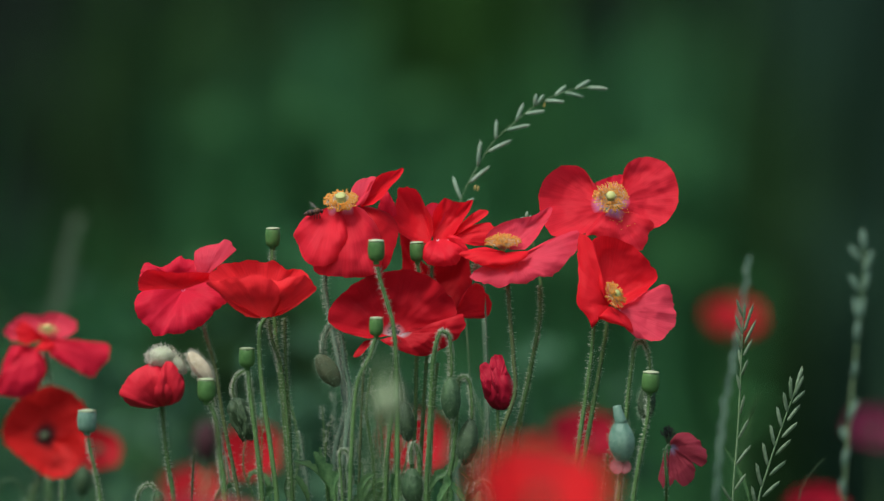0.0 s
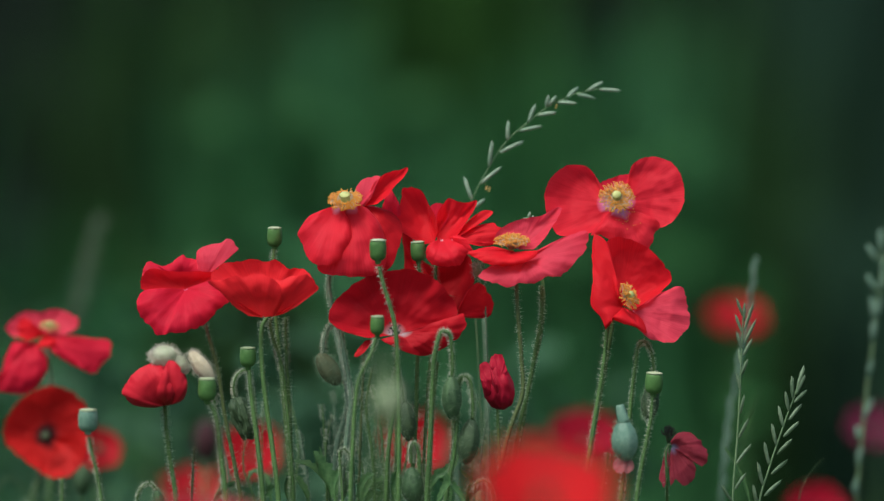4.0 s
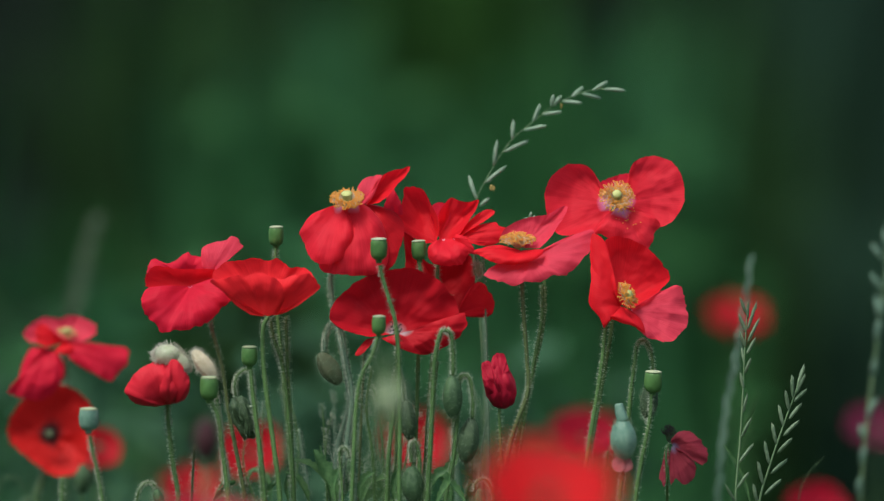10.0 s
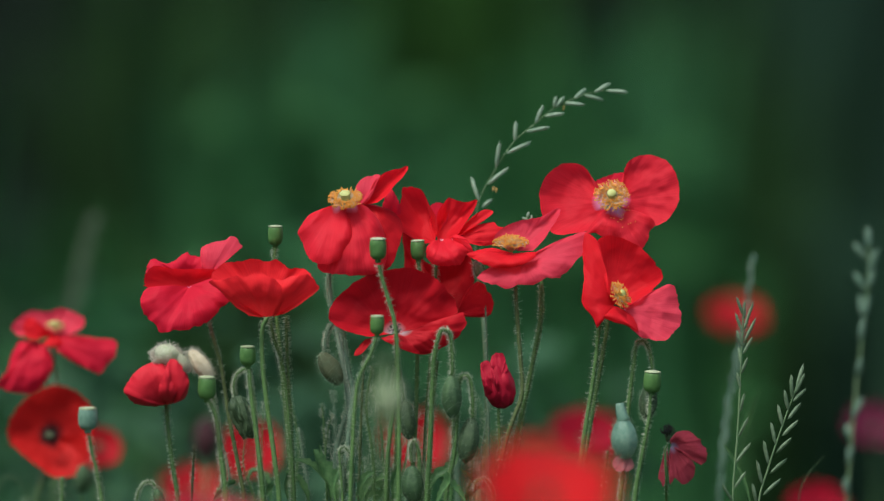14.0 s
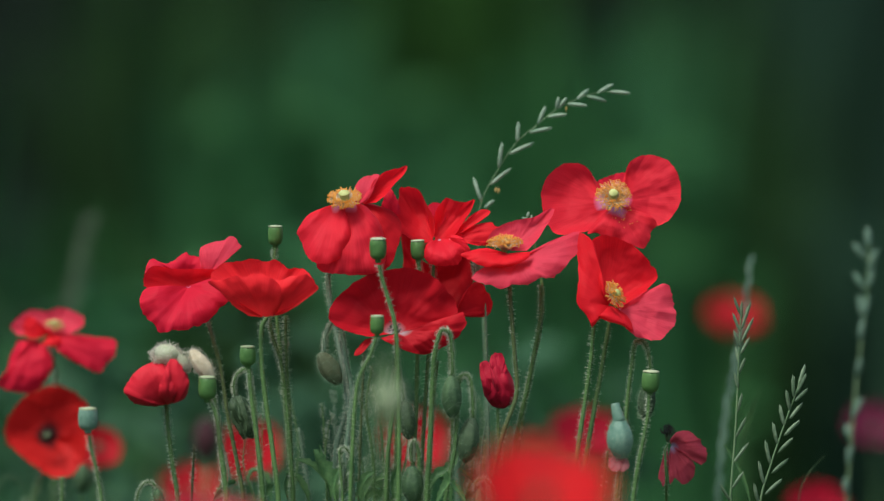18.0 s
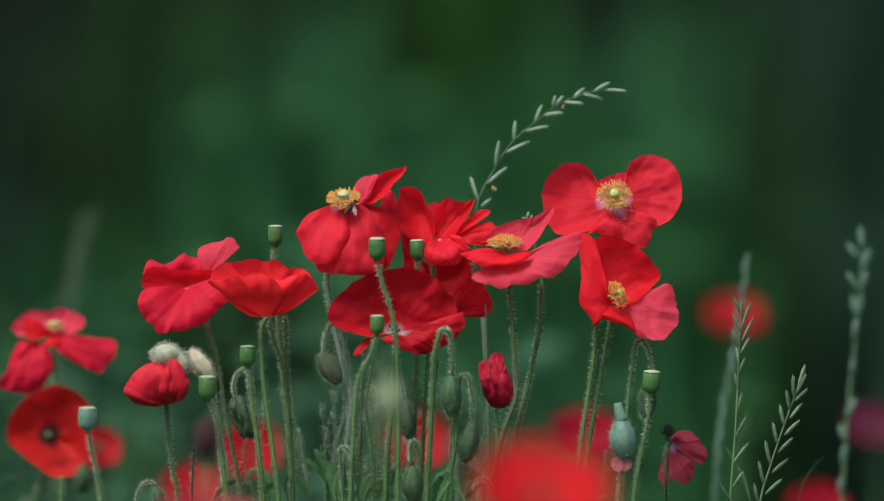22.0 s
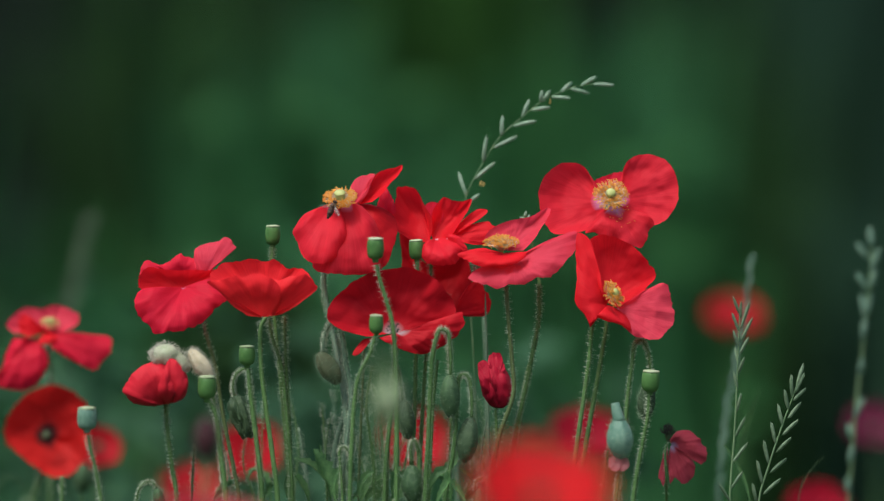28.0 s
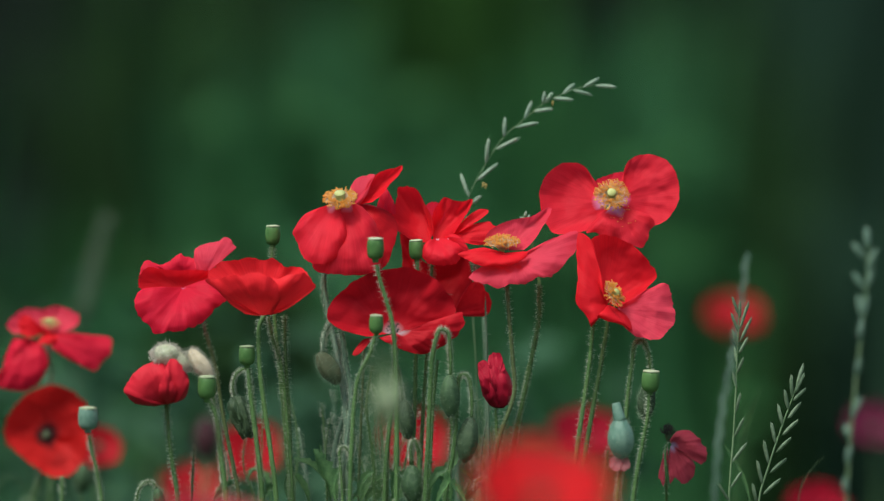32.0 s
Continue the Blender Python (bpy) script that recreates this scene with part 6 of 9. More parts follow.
def motions():
    walk(BEES[0], flight([
        (0, 560, 372, -0.01, 8, 0, 15), (0.2, 560, 365, -0.01, 5, 0, 15), (0.4, 548, 366, -0.01, 0, 0, 15), (0.6, 543, 378, 0.0, -20, 20, 15), (0.75, 575, 420, 0.06, -30, 40, 0),
        (1.6, 640, 440, 0.07, 0, 0, 0), (2.3, 840, 470, 0.09, 0, 20, 0), (2.6, 868, 462, 0.09, 10, 10, 0), (2.7, 848, 434, 0.03, 10, -10, 10), (2.8, 838, 434, -0.03, 0, 0, 20), (3.0, 866, 428, -0.03, 10, 0, 20), (3.2, 876, 420, -0.03, 30, 0, 20),
        (3.4, 880, 289, 0.0, 40, 0, 10), (3.5, 880, 183, 0.0, 30, 0, 10), (3.8, 905, -80, 0.02, 20, 0, 0), (4.6, 1010, -120, 0.02, 0, 90, 0), (5.2, 1000, 60, 0.02, 0, 170, 0),
        (5.5, 885, 281, -0.02, 0, 178, 0), (5.6, 821, 260, -0.02, 5, 180, 0), (5.8, 715, 279, -0.01, -8, 180, 0), (5.9, 722, 271, -0.01, 0, 180, 0), (6.0, 712, 286, -0.01, -20, 180, 0), (6.1, 683, 298, -0.01, -25, 180, 0), (6.2, 657, 325, -0.02, -30, 180, 0),
        (6.3, 650, 336, -0.02, -30, 180, 0), (6.5, 646, 337, -0.02, -20, 180, 0), (6.6, 652, 287, -0.02, 0, 180, 0), (6.7, 619, 273, -0.02, -5, 180, 0), (6.8, 572, 250, -0.02, 0, 190, 0), (6.9, 554, 266, -0.01, -20, 190, 0), (7.0, 533, 346, 0.0, -40, 170, 0),
        (7.1, 518, 400, 0.02, -50, 170, 0), (7.2, 508, 462, 0.05, -40, 170, 0), (7.4, 500, 500, 0.06, 0, 170, 0), (12.0, 500, 505, 0.06, 0, 150, 0), (32.0, 500, 505, 0.06, 0, 150, 0)]))
    walk(BEES[1], flight([
        (0, 812, 400, 0.07, 0, 0, 0), (5.6, 812, 396, 0.07, 10, 0, 0), (5.8, 806, 368, 0.06, 30, 0, 0), (5.9, 805, 323, 0.02, 20, 0, 0), (6.0, 797, 272, 0.0, 5, 180, 0), (6.1, 849, 250, 0.0, 0, 40, 0), (6.2, 937, 263, 0.0, 0, 0, 0), (6.3, 1030, 273, 0.0, 0, 0, 0),
        (6.4, 1152, 258, 0.0, 0, 0, 0), (6.5, 1315, 317, 0.0, -10, 0, 0), (6.7, 1680, 330, 0.0, 0, 0, 0), (8.0, 1900, -500, 0.3, 0, 90, 0), (10.0, -400, -500, 0.3, 0, 180, 0), (11.0, -300, 520, 0.0, 0, 60, 0), (11.2, 40, 570, -0.12, 0, 0, 0), (11.3, 190, 577, -0.12, 0, 0, 0),
        (11.5, 532, 596, -0.12, 0, 0, 0), (11.7, 1010, 520, -0.12, 15, 0, 0), (11.8, 1254, 414, -0.06, 20, 0, 0), (11.9, 1478, 313, -0.03, 20, 0, 0), (12.0, 1660, 240, 0.0, 20, 30, 0), (12.2, 1800, 220, 0.0, 0, 90, 0), (12.4, 1620, 205, 0.0, 0, 175, 0), (12.5, 1417, 179, 0.0, 5, 180, 0),
        (12.6, 1186, 154, 0.0, 15, 180, 0), (12.7, 950, 57, 0.0, 20, 180, 0), (12.9, 700, -120, 0.0, 10, 180, 0), (15.0, -400, -300, 0.1, 0, 180, 0), (18.0, -400, 100, 0.1, 0, 60, 0), (18.8, -120, 180, 0.02, -10, 0, 0), (19.0, 35, 217, 0.0, -12, 0, 0), (19.1, 262, 264, 0.0, -12, 0, 0), (19.2, 384, 305, 0.0, -12, 0, 0),
        (19.3, 443, 337, 0.0, -10, 0, 0), (19.4, 504, 375, -0.01, 0, 0, 10), (19.6, 560, 378, -0.02, 20, 0, 30), (20.0, 605, 367, -0.022, 30, 0, 60), (20.4, 621, 348, -0.025, 20, 0, 50), (20.7, 632, 372, -0.03, 50, 0, 70), (20.8, 643, 396, -0.035, 60, 0, 80), (21.0, 630, 378, -0.03, 60, 0, 80), (21.2, 622, 362, -0.024, 65, 0, 80),
        (21.6, 623, 362, -0.024, 60, 0, 80), (22.0, 624, 366, -0.024, 50, 0, 80), (22.5, 623, 365, -0.024, 55, 0, 80), (23.0, 622, 364, -0.024, 58, 0, 80), (23.6, 624, 366, -0.024, 45, 0, 80), (24.0, 627, 362, -0.024, 70, 0, 80), (24.4, 624, 360, -0.024, 85, 0, 80), (24.7, 617, 364, -0.024, 110, 0, 80),
        (25.0, 607, 366, -0.024, 130, 0, 80), (25.4, 604, 369, -0.024, 150, 0, 80), (26.4, 596, 370, -0.024, 100, 0, 80), (27.5, 588, 369, -0.024, 62, 0, 80), (28.0, 590, 369, -0.024, 65, 0, 80), (28.7, 588, 370, -0.024, 85, 0, 80), (29.0, 590, 373, -0.024, 95, 0, 80), (29.4, 593, 368, -0.024, 100, 0, 80), (29.8, 592, 368, -0.024, 100, 0, 80),
        (30.0, 585, 360, -0.022, 70, 0, 60), (30.2, 548, 331, -0.015, 25, 0, 10), (30.4, 560, 341, -0.01, 10, 0, 10), (30.6, 570, 340, -0.005, 10, 0, 10), (30.8, 578, 339, 0.004, 10, 0, 10), (31.0, 592, 338, 0.02, 10, 0, 0), (31.2, 606, 350, 0.03, 0, 0, 0), (31.5, 630, 410, 0.06, -20, 0, 0), (32.0, 650, 430, 0.06, 0, 0, 0)]))
    walk(HEADS["top"][0], sway("top", [(0, -10.8, -0.1), (0.5, -10.8, -0), (1, -9.2, -0.6), (1.5, -4.6, -0.5), (2, -3.1, -0.5), (2.5, -3.1, -0.4), (3, -4.6, -0.4), (3.5, -3.1, -0.3), (5.5, -4.6, 0.1), (6, 4.6, -0.4), (6.5, -3.1, 0.3), (7, 0, -0.2), (7.5, 3, -0.2), (8, 0, -0.1), (8.5, 3, 0.5), (9, 0, 0), (9.5, 0, 0), (10, 0, 0.1), (10.5, 1.5, 0.1), (11, 1.5, 0.2), (11.5, -7.7, 0.2), (12, -3.1, 0.3), (12.5, 0, 0.3), (13, 0, 0.4), (13.5, 0, 0.4), (14, -3.1, 0.4), (14.5, 0, 0.4), (16.5, -6.2, 0.4), (17, -4.6, 0.4), (17.5, -4.6, 0.4), (18, -4.6, -0.2), (18.5, 0, 0.4), (19, -4.6, 0.4), (19.5, -4.6, 0.4), (20, -6.2, -0.2), (20.5, -4.6, -0.2), (21, -4.6, 0.5), (21.5, -6.2, 0.5), (22, -6.2, 0.5), (22.5, -9.2, 0.5), (23, -12.3, 0.6), (23.5, -9.2, -0.1), (24, -10.8, -0.1), (24.5, -12.2, 0.6), (25, -12.7, 0.6), (25.5, -12.3, 0.6), (27.5, -13.8, 0.7), (28, -12.3, 0), (28.5, -12.3, 0), (29, -12.3, 0), (29.5, -12.3, 0), (30, -10.8, 0), (30.5, -10.8, 0.7), (31, -9.2, 0), (31.5, -10.8, 0.7), (32, -12.3, 0.7)]))
    walk(HEADS["mid"][0], sway("mid", [(0, -10.7, -3.2), (0.5, -9.2, -0.6), (1, -9.2, -0.6), (1.5, -3.1, -0.5), (2, -1.5, -0.5), (2.5, -3.1, -0.4), (3, -4.6, -2.4), (3.5, -3.1, -2.1), (5.5, -4.6, -0.5), (6, 1.5, -0.4), (6.5, -3.1, -0.3), (7, 0, -0.2), (7.5, 0, 0.4), (8, -1.5, -0.1), (8.5, 4.6, -0.1), (9, 0, 0), (9.5, -1.5, 0), (10, 0, -0.5), (10.5, 0, -0.5), (11, 1.5, 0.2), (11.5, -9.2, 0.2), (12, -3.1, 0.3), (12.5, -1.5, 0.3), (13, 0, 0.4), (13.5, 0, 0.4), (14, -3.1, 0.4), (14.5, -1.5, 0.4), (16.5, -7.6, 0.4), (17, -7.6, 0.4), (17.5, -6.1, 0.4), (18, -7.6, 0.4), (18.5, 0, 0.4), (19, -6.1, 0.4), (19.5, -6.1, 0.4), (20, -6.1, 0.5), (20.5, -4.6, 0.5), (21, -6.1, 0.5), (21.5, -4.6, 0.5), (22, -7.6, 0.5), (22.5, -7.6, 0.5), (23, -9.2, 0.6), (23.5, -9.2, 0.6), (24, -10.7, 0.6), (24.5, -9.2, 0.6), (25, -10.7, 0), (25.5, -12.2, 0), (27.5, -12.2, 0.1), (28, -12.2, 0.1), (28.5, -12.2, 0.1), (29, -12.2, 0.1), (29.5, -12.2, 0.1), (30, -10.7, 0.1), (30.5, -10.7, 0.1), (31, -9.2, 0.1), (31.5, -10.7, 0.1), (32, -10.7, 0.1)]))
    walk(HEADS["cup"][0], sway("cup", [(0, -16.8, -6.2), (0.5, -7.6, -4.6), (1, -15.3, -4.4), (1.5, 7.7, -4.3), (2, 0, -2.7), (2.5, 4.6, -2.5), (3, 6.2, -2.4), (3.5, -3, -5.2), (5.5, 7.7, -5.8), (6, 3.1, -0.4), (6.5, 3.1, -5.4), (7, 7.7, -5.2), (7.5, 12.3, -3.5), (8, 12.3, -0.7), (8.5, 13.8, 0.5), (9, 0, 0), (9.5, 3.1, -4.5), (10, 9.2, -5.9), (10.5, 6.2, -8.9), (11, 6.2, -4.2), (11.5, 9.2, -5.5), (12, 3.1, 0.3), (12.5, -4.6, 2.3), (13, -13.7, -0.2), (13.5, -10.7, -0.2), (14, -3, -0.2), (14.5, -4.6, 0.4), (16.5, -12.2, 0.4), (17, -12.2, 2.5), (17.5, -13.7, 0.4), (18, -13.7, -0.2), (18.5, -9.2, 0.4), (19, 0, -0.2), (19.5, -9.2, 0.4), (20, -9.2, 0.5), (20.5, -7.6, 0.5), (21, -7.6, 2.7), (21.5, -9.2, 0.5), (22, -13.7, -0.1), (22.5, -13.7, -0.1), (23, -12.2, 0.6), (23.5, -16.8, -0), (24, -15.3, -0), (24.5, -15.3, -0), (25, -18.3, 0), (25.5, -18.3, 0), (27.5, -19.9, 0.1), (28, -19.9, 0.1), (28.5, -19.9, -0.5), (29, -18.3, 0.1), (29.5, -18.3, -0.5), (30, -15.3, 0.1), (30.5, -16.8, 0.1), (31, -16.8, 0.1), (31.5, -18.3, 0.1), (32, -18.3, -0.5)]))
    walk(HEADS["dark"][0], sway("dark", [(0, -3.1, -0.7), (0.5, -4.6, -0.6), (1, -4.6, -0.6), (1.5, -1.6, -0.5), (2, -1.6, -0.5), (2.5, -3.1, -0.4), (3, -1.6, -0.4), (3.5, -1.6, -0.3), (5.5, -1.6, 0.1), (6, 0, 0.2), (6.5, -3.1, -0.3), (7, 0, -0.2), (7.5, 1.5, -0.2), (8, 0, -0.1), (8.5, 0, -0.1), (9, 0, 0), (9.5, -1.6, 0), (10, 0, 0.1), (10.5, -1.6, -0.5), (11, -1.6, 0.2), (11.5, -3.1, 0.2), (12, -1.6, 0.3), (12.5, -3.1, 0.3), (13, -3.1, 0.4), (13.5, -1.6, 0.4), (14, -1.6, 0.4), (14.5, -1.6, 0.4), (16.5, -1.6, 2.5), (17, -3.1, 0.4), (17.5, -3.1, 0.4), (18, -1.6, 0.4), (18.5, -1.6, 0.4), (19, -1.6, 0.4), (19.5, -1.6, 0.4), (20, -1.6, 0.5), (20.5, -1.6, 0.5), (21, -1.6, 0.5), (21.5, -3.1, 0.5), (22, -3.1, 0.5), (22.5, -3.1, 0.5), (23, -3.1, 0.6), (23.5, -3.1, 0.6), (24, -3.1, 0.6), (24.5, -3.1, 0.6), (25, -4.6, 0.6), (25.5, -4.6, 0.6), (27.5, -4.6, 0.7), (28, -4.6, 0.7), (28.5, -4.6, 0.7), (29, -4.6, 0.7), (29.5, -4.6, 0.7), (30, -4.6, 0.7), (30.5, -4.6, 0.7), (31, -4.6, 0.7), (31.5, -4.6, 0.7), (32, -4.6, 0.7)]))
    walk(HEADS["behind"][0], sway("behind", [(0, -5.3, -1.6), (0.5, -4.6, -0.3), (1, -4.6, -0.3), (1.5, -1.6, -0.3), (2, -0.8, -0.2), (2.5, -1.6, -0.2), (3, -2.3, -1.2), (3.5, -1.6, -1.1), (5.5, -2.3, -0.2), (6, 0.8, -0.2), (6.5, -1.6, -0.2), (7, 0, -0.1), (7.5, 0, 0.2), (8, -0.8, -0.1), (8.5, 2.3, -0), (9, 0, 0), (9.5, -0.8, 0), (10, 0, -0.3), (10.5, 0, -0.2), (11, 0.8, 0.1), (11.5, -4.6, 0.1), (12, -1.6, 0.1), (12.5, -0.8, 0.2), (13, 0, 0.2), (13.5, 0, 0.2), (14, -1.6, 0.2), (14.5, -0.8, 0.2), (16.5, -3.8, 0.2), (17, -3.8, 0.2), (17.5, -3.1, 0.2), (18, -3.8, 0.2), (18.5, 0, 0.2), (19, -3.1, 0.2), (19.5, -3.1, 0.2), (20, -3.1, 0.2), (20.5, -2.3, 0.2), (21, -3.1, 0.2), (21.5, -2.3, 0.3), (22, -3.8, 0.3), (22.5, -3.8, 0.3), (23, -4.6, 0.3), (23.5, -4.6, 0.3), (24, -5.3, 0.3), (24.5, -4.6, 0.3), (25, -5.3, 0), (25.5, -6.1, 0), (27.5, -6.1, 0), (28, -6.1, 0), (28.5, -6.1, 0), (29, -6.1, 0), (29.5, -6.1, 0), (30, -5.3, 0), (30.5, -5.3, 0), (31, -4.6, 0), (31.5, -5.3, 0), (32, -5.3, 0)]))
    walk(HEADS["big"][0], sway("big", [(0, -3, -0.7), (0.5, -1.5, -0.6), (1, 0, -0.6), (1.5, 4.6, -0.5), (2, 6.1, -0.5), (2.5, 3.1, -0.4), (3, 6.1, -0.4), (3.5, 7.7, -0.3), (5.5, 6.1, 0.1), (6, 6.1, -0.4), (6.5, 6.1, -0.3), (7, 7.7, -0.2), (7.5, 10.7, 0.4), (8, 12.3, 0.5), (8.5, 12.3, 0.5), (9, 0, 0), (9.5, 4.6, 0.6), (10, 7.7, 0.7), (10.5, 3.1, 0.1), (11, 6.1, 0.2), (11.5, 6.1, 2.1), (12, 3.1, 0.3), (12.5, -3, -0.3), (13, -1.5, -0.3), (13.5, -3, -0.3), (14, -1.5, -0.3), (14.5, 0, -0.3), (16.5, 0, -0.3), (17, 1.6, -0.2), (17.5, 0, -0.2), (18, 1.6, -0.2), (18.5, 1.6, -0.2), (19, 4.6, 0.4), (19.5, 3.1, -0.2), (20, 1.6, -0.2), (20.5, 0, -0.2), (21, 3.1, -0.1), (21.5, 1.6, -0.1), (22, 3.1, -0.1), (22.5, 0, -0.1), (23, -3, -0.1), (23.5, -3, -0.1), (24, -1.5, -0.1), (24.5, 0, -0), (25, -1.5, -0.6), (25.5, -1.5, -0.6), (27.5, -3, -0.6), (28, -3, -0.6), (28.5, -3, -0.6), (29, -3, -0.6), (29.5, -3, -0.6), (30, -1.5, -0.6), (30.5, -1.5, -0.6), (31, -1.5, -0.6), (31.5, -1.5, -0.6), (32, -1.5, -0.6)]))
    walk(HEADS["low"][0], sway("low", [(0, -10.7, -3.2), (0.5, 7.6, -0.6), (1, -6.1, -2.9), (1.5, 21.4, 0.7), (2, 3, -0.4), (2.5, 7.6, 0.2), (3, 4.6, 0.3), (3.5, 13.8, -0.2), (5.5, 13.8, 0.8), (6, 9.2, 0.3), (6.5, 16.8, 0.3), (7, 18.4, 2.5), (7.5, 6.1, 0.5), (8, 9.2, 2.8), (8.5, 0, 0.6), (9, 0, 0), (9.5, 10.7, 0), (10, 10.7, 0.7), (10.5, 7.6, 0.1), (11, 10.7, 3.6), (11.5, 16.8, 2.2), (12, 3, 2.3), (12.5, 3, 0.3), (13, -7.7, -0.2), (13.5, -6.1, 0.4), (14, -1.6, 0.4), (14.5, -4.6, 0.4), (16.5, -7.7, 0.4), (17, -7.7, -0.2), (17.5, -10.7, -0.2), (18, -10.7, -0.2), (18.5, -7.7, -0.2), (19, -1.6, 0.4), (19.5, -6.1, 0.4), (20, -9.2, -0.1), (20.5, -7.7, -0.1), (21, -9.2, -0.1), (21.5, -7.7, -0.1), (22, -6.1, -0.1), (22.5, -9.2, -0.1), (23, -7.7, -0), (23.5, -10.7, -0.6), (24, -9.2, -0), (24.5, -10.7, -0), (25, -12.3, 0), (25.5, -12.3, -0.6), (27.5, -12.3, -0.5), (28, -13.8, -0.5), (28.5, -13.8, -0.5), (29, -12.3, -0.5), (29.5, -12.3, -0.5), (30, -10.7, -0.5), (30.5, -12.3, -0.5), (31, -12.3, -0.5), (31.5, -13.8, -0.5), (32, -12.3, -0.5)]))
    walk(HEADS["left"][0], sway("left", [(0, -4.6, -0.1), (0.5, -1.6, -0), (1, -3.1, 0), (1.5, 0, -0.5), (2, 1.5, -0.5), (2.5, 0, -0.4), (3, -3.1, -0.4), (3.5, -1.6, -0.3), (5.5, 3, -2.8), (6, 7.6, -4), (6.5, 4.6, -0.3), (7, 3, -0.2), (7.5, 10.7, -3.6), (8, 7.6, -0.8), (8.5, 10.7, -3.3), (9, 0, 0), (9.5, 0, 0), (10, 7.6, -2.9), (10.5, 4.6, -0.5), (11, 0, 0.2), (11.5, 1.5, 0.2), (12, 3, -0.4), (12.5, 7.6, -2.3), (13, 6.1, -2.2), (13.5, 6.1, -0.3), (14, 6.1, -2.2), (14.5, 9.2, -3.7), (16.5, 3, -0.3), (17, 0, -0.2), (17.5, 4.6, -0.2), (18, 4.6, -2.1), (18.5, 3, -0.2), (19, 1.5, -0.2), (19.5, 3, -0.2), (20, 1.5, -0.2), (20.5, 4.6, -0.2), (21, 3, -0.1), (21.5, 0, -0.1), (22, 1.5, -0.1), (22.5, 0, -0.1), (23, 0, 0.6), (23.5, 0, -0.1), (24, 0, 0.6), (24.5, 0, 0.6), (25, -3.1, 0.6), (25.5, -3.1, 0.6), (27.5, -4.6, 0.7), (28, -4.6, 0.7), (28.5, -4.6, 0.7), (29, -4.6, 0.7), (29.5, -4.6, 0.7), (30, -3.1, 0.7), (30.5, -1.6, 0.7), (31, 0, 0.7), (31.5, -1.6, 0.7), (32, -4.6, 0.7)]))
    walk(HEADS["bowl"][0], sway("bowl", [(0, -3.1, -0), (0.5, -3.1, 0), (1, -3.1, 0.1), (1.5, 0, 0.1), (2, -1.5, 0.2), (2.5, 0, 0.2), (3, 0, -0.4), (3.5, 0, -0.3), (5.5, 1.5, 0.1), (6, 0, 0.2), (6.5, 1.5, 0.3), (7, 1.5, -0.2), (7.5, 4.6, -0.2), (8, 3.1, -0.1), (8.5, 0, 0.5), (9, 0, 0), (9.5, -1.5, 0), (10, 3.1, 0.1), (10.5, 4.6, 0.1), (11, 1.5, 0.2), (11.5, -1.5, 2.1), (12, 0, 0.3), (12.5, -1.5, 0.3), (13, 0, 0.4), (13.5, 1.5, 2.4), (14, 1.5, 2.4), (14.5, 4.6, 2.4), (16.5, 0, 2.5), (17, 0, 2.5), (17.5, 0, 2.5), (18, 0, 2.5), (18.5, 0, 0.4), (19, 0, 2.6), (19.5, 0, 2.6), (20, 0, 2.7), (20.5, 0, 0.5), (21, 1.5, 2.7), (21.5, 1.5, 2.8), (22, 0, 2.8), (22.5, 0, 2.9), (23, 0, 2.9), (23.5, 0, 2.9), (24, 0, 3), (24.5, -1.5, 3), (25, -1.5, 3), (25.5, -1.5, 3), (27.5, -1.5, 3.2), (28, -1.5, 3.2), (28.5, -1.5, 3.2), (29, -3.1, 0.7), (29.5, -3.1, 0.7), (30, -3.1, 0.7), (30.5, -3.1, 0.7), (31, -3.1, 0.7), (31.5, -1.5, 0.7), (32, -4.6, 0.7)]))
    walk(HEADS["bud_open"][0], sway("bud_open", [(0, -10.7, -0.1), (0.5, -7.6, -0), (1, -6.1, 0), (1.5, -3, -0.5), (2, -1.5, -0.5), (2.5, -3, -0.4), (3, -1.5, -0.4), (3.5, -6.1, -0.3), (5.5, -3, 0.1), (6, -1.5, -0.4), (6.5, -1.5, -0.3), (7, -1.5, -0.2), (7.5, -3, -0.2), (8, 1.6, -0.1), (8.5, 3.1, -0.1), (9, 0, 0), (9.5, 0, 0), (10, -1.5, 0.1), (10.5, -3, 0.1), (11, -3, 0.2), (11.5, -3, 0.2), (12, -1.5, 0.3), (12.5, -3, 0.3), (13, -4.6, 0.4), (13.5, -3, 0.4), (14, -3, 0.4), (14.5, -4.6, 0.4), (16.5, -1.5, 0.4), (17, -3, 0.4), (17.5, -3, 0.4), (18, -3, 0.4), (18.5, -3, 0.4), (19, -1.5, 0.4), (19.5, -1.5, 0.4), (20, -4.6, 0.5), (20.5, -3, 0.5), (21, -1.5, 0.5), (21.5, -3, 0.5), (22, -3, 0.5), (22.5, -3, 0.5), (23, -3, 0.6), (23.5, -3, 0.6), (24, -3, 0.6), (24.5, -4.6, 0.6), (25, -4.6, 0.6), (25.5, -4.6, 0.6), (27.5, -4.6, 0.7), (28, -4.6, 0.7), (28.5, -4.6, 0.7), (29, -4.6, 0.7), (29.5, -4.6, 0.7), (30, -4.6, 0.7), (30.5, -3, 0.7), (31, -3, 0.7), (31.5, -3, 0.7), (32, -3, 0.7)]))
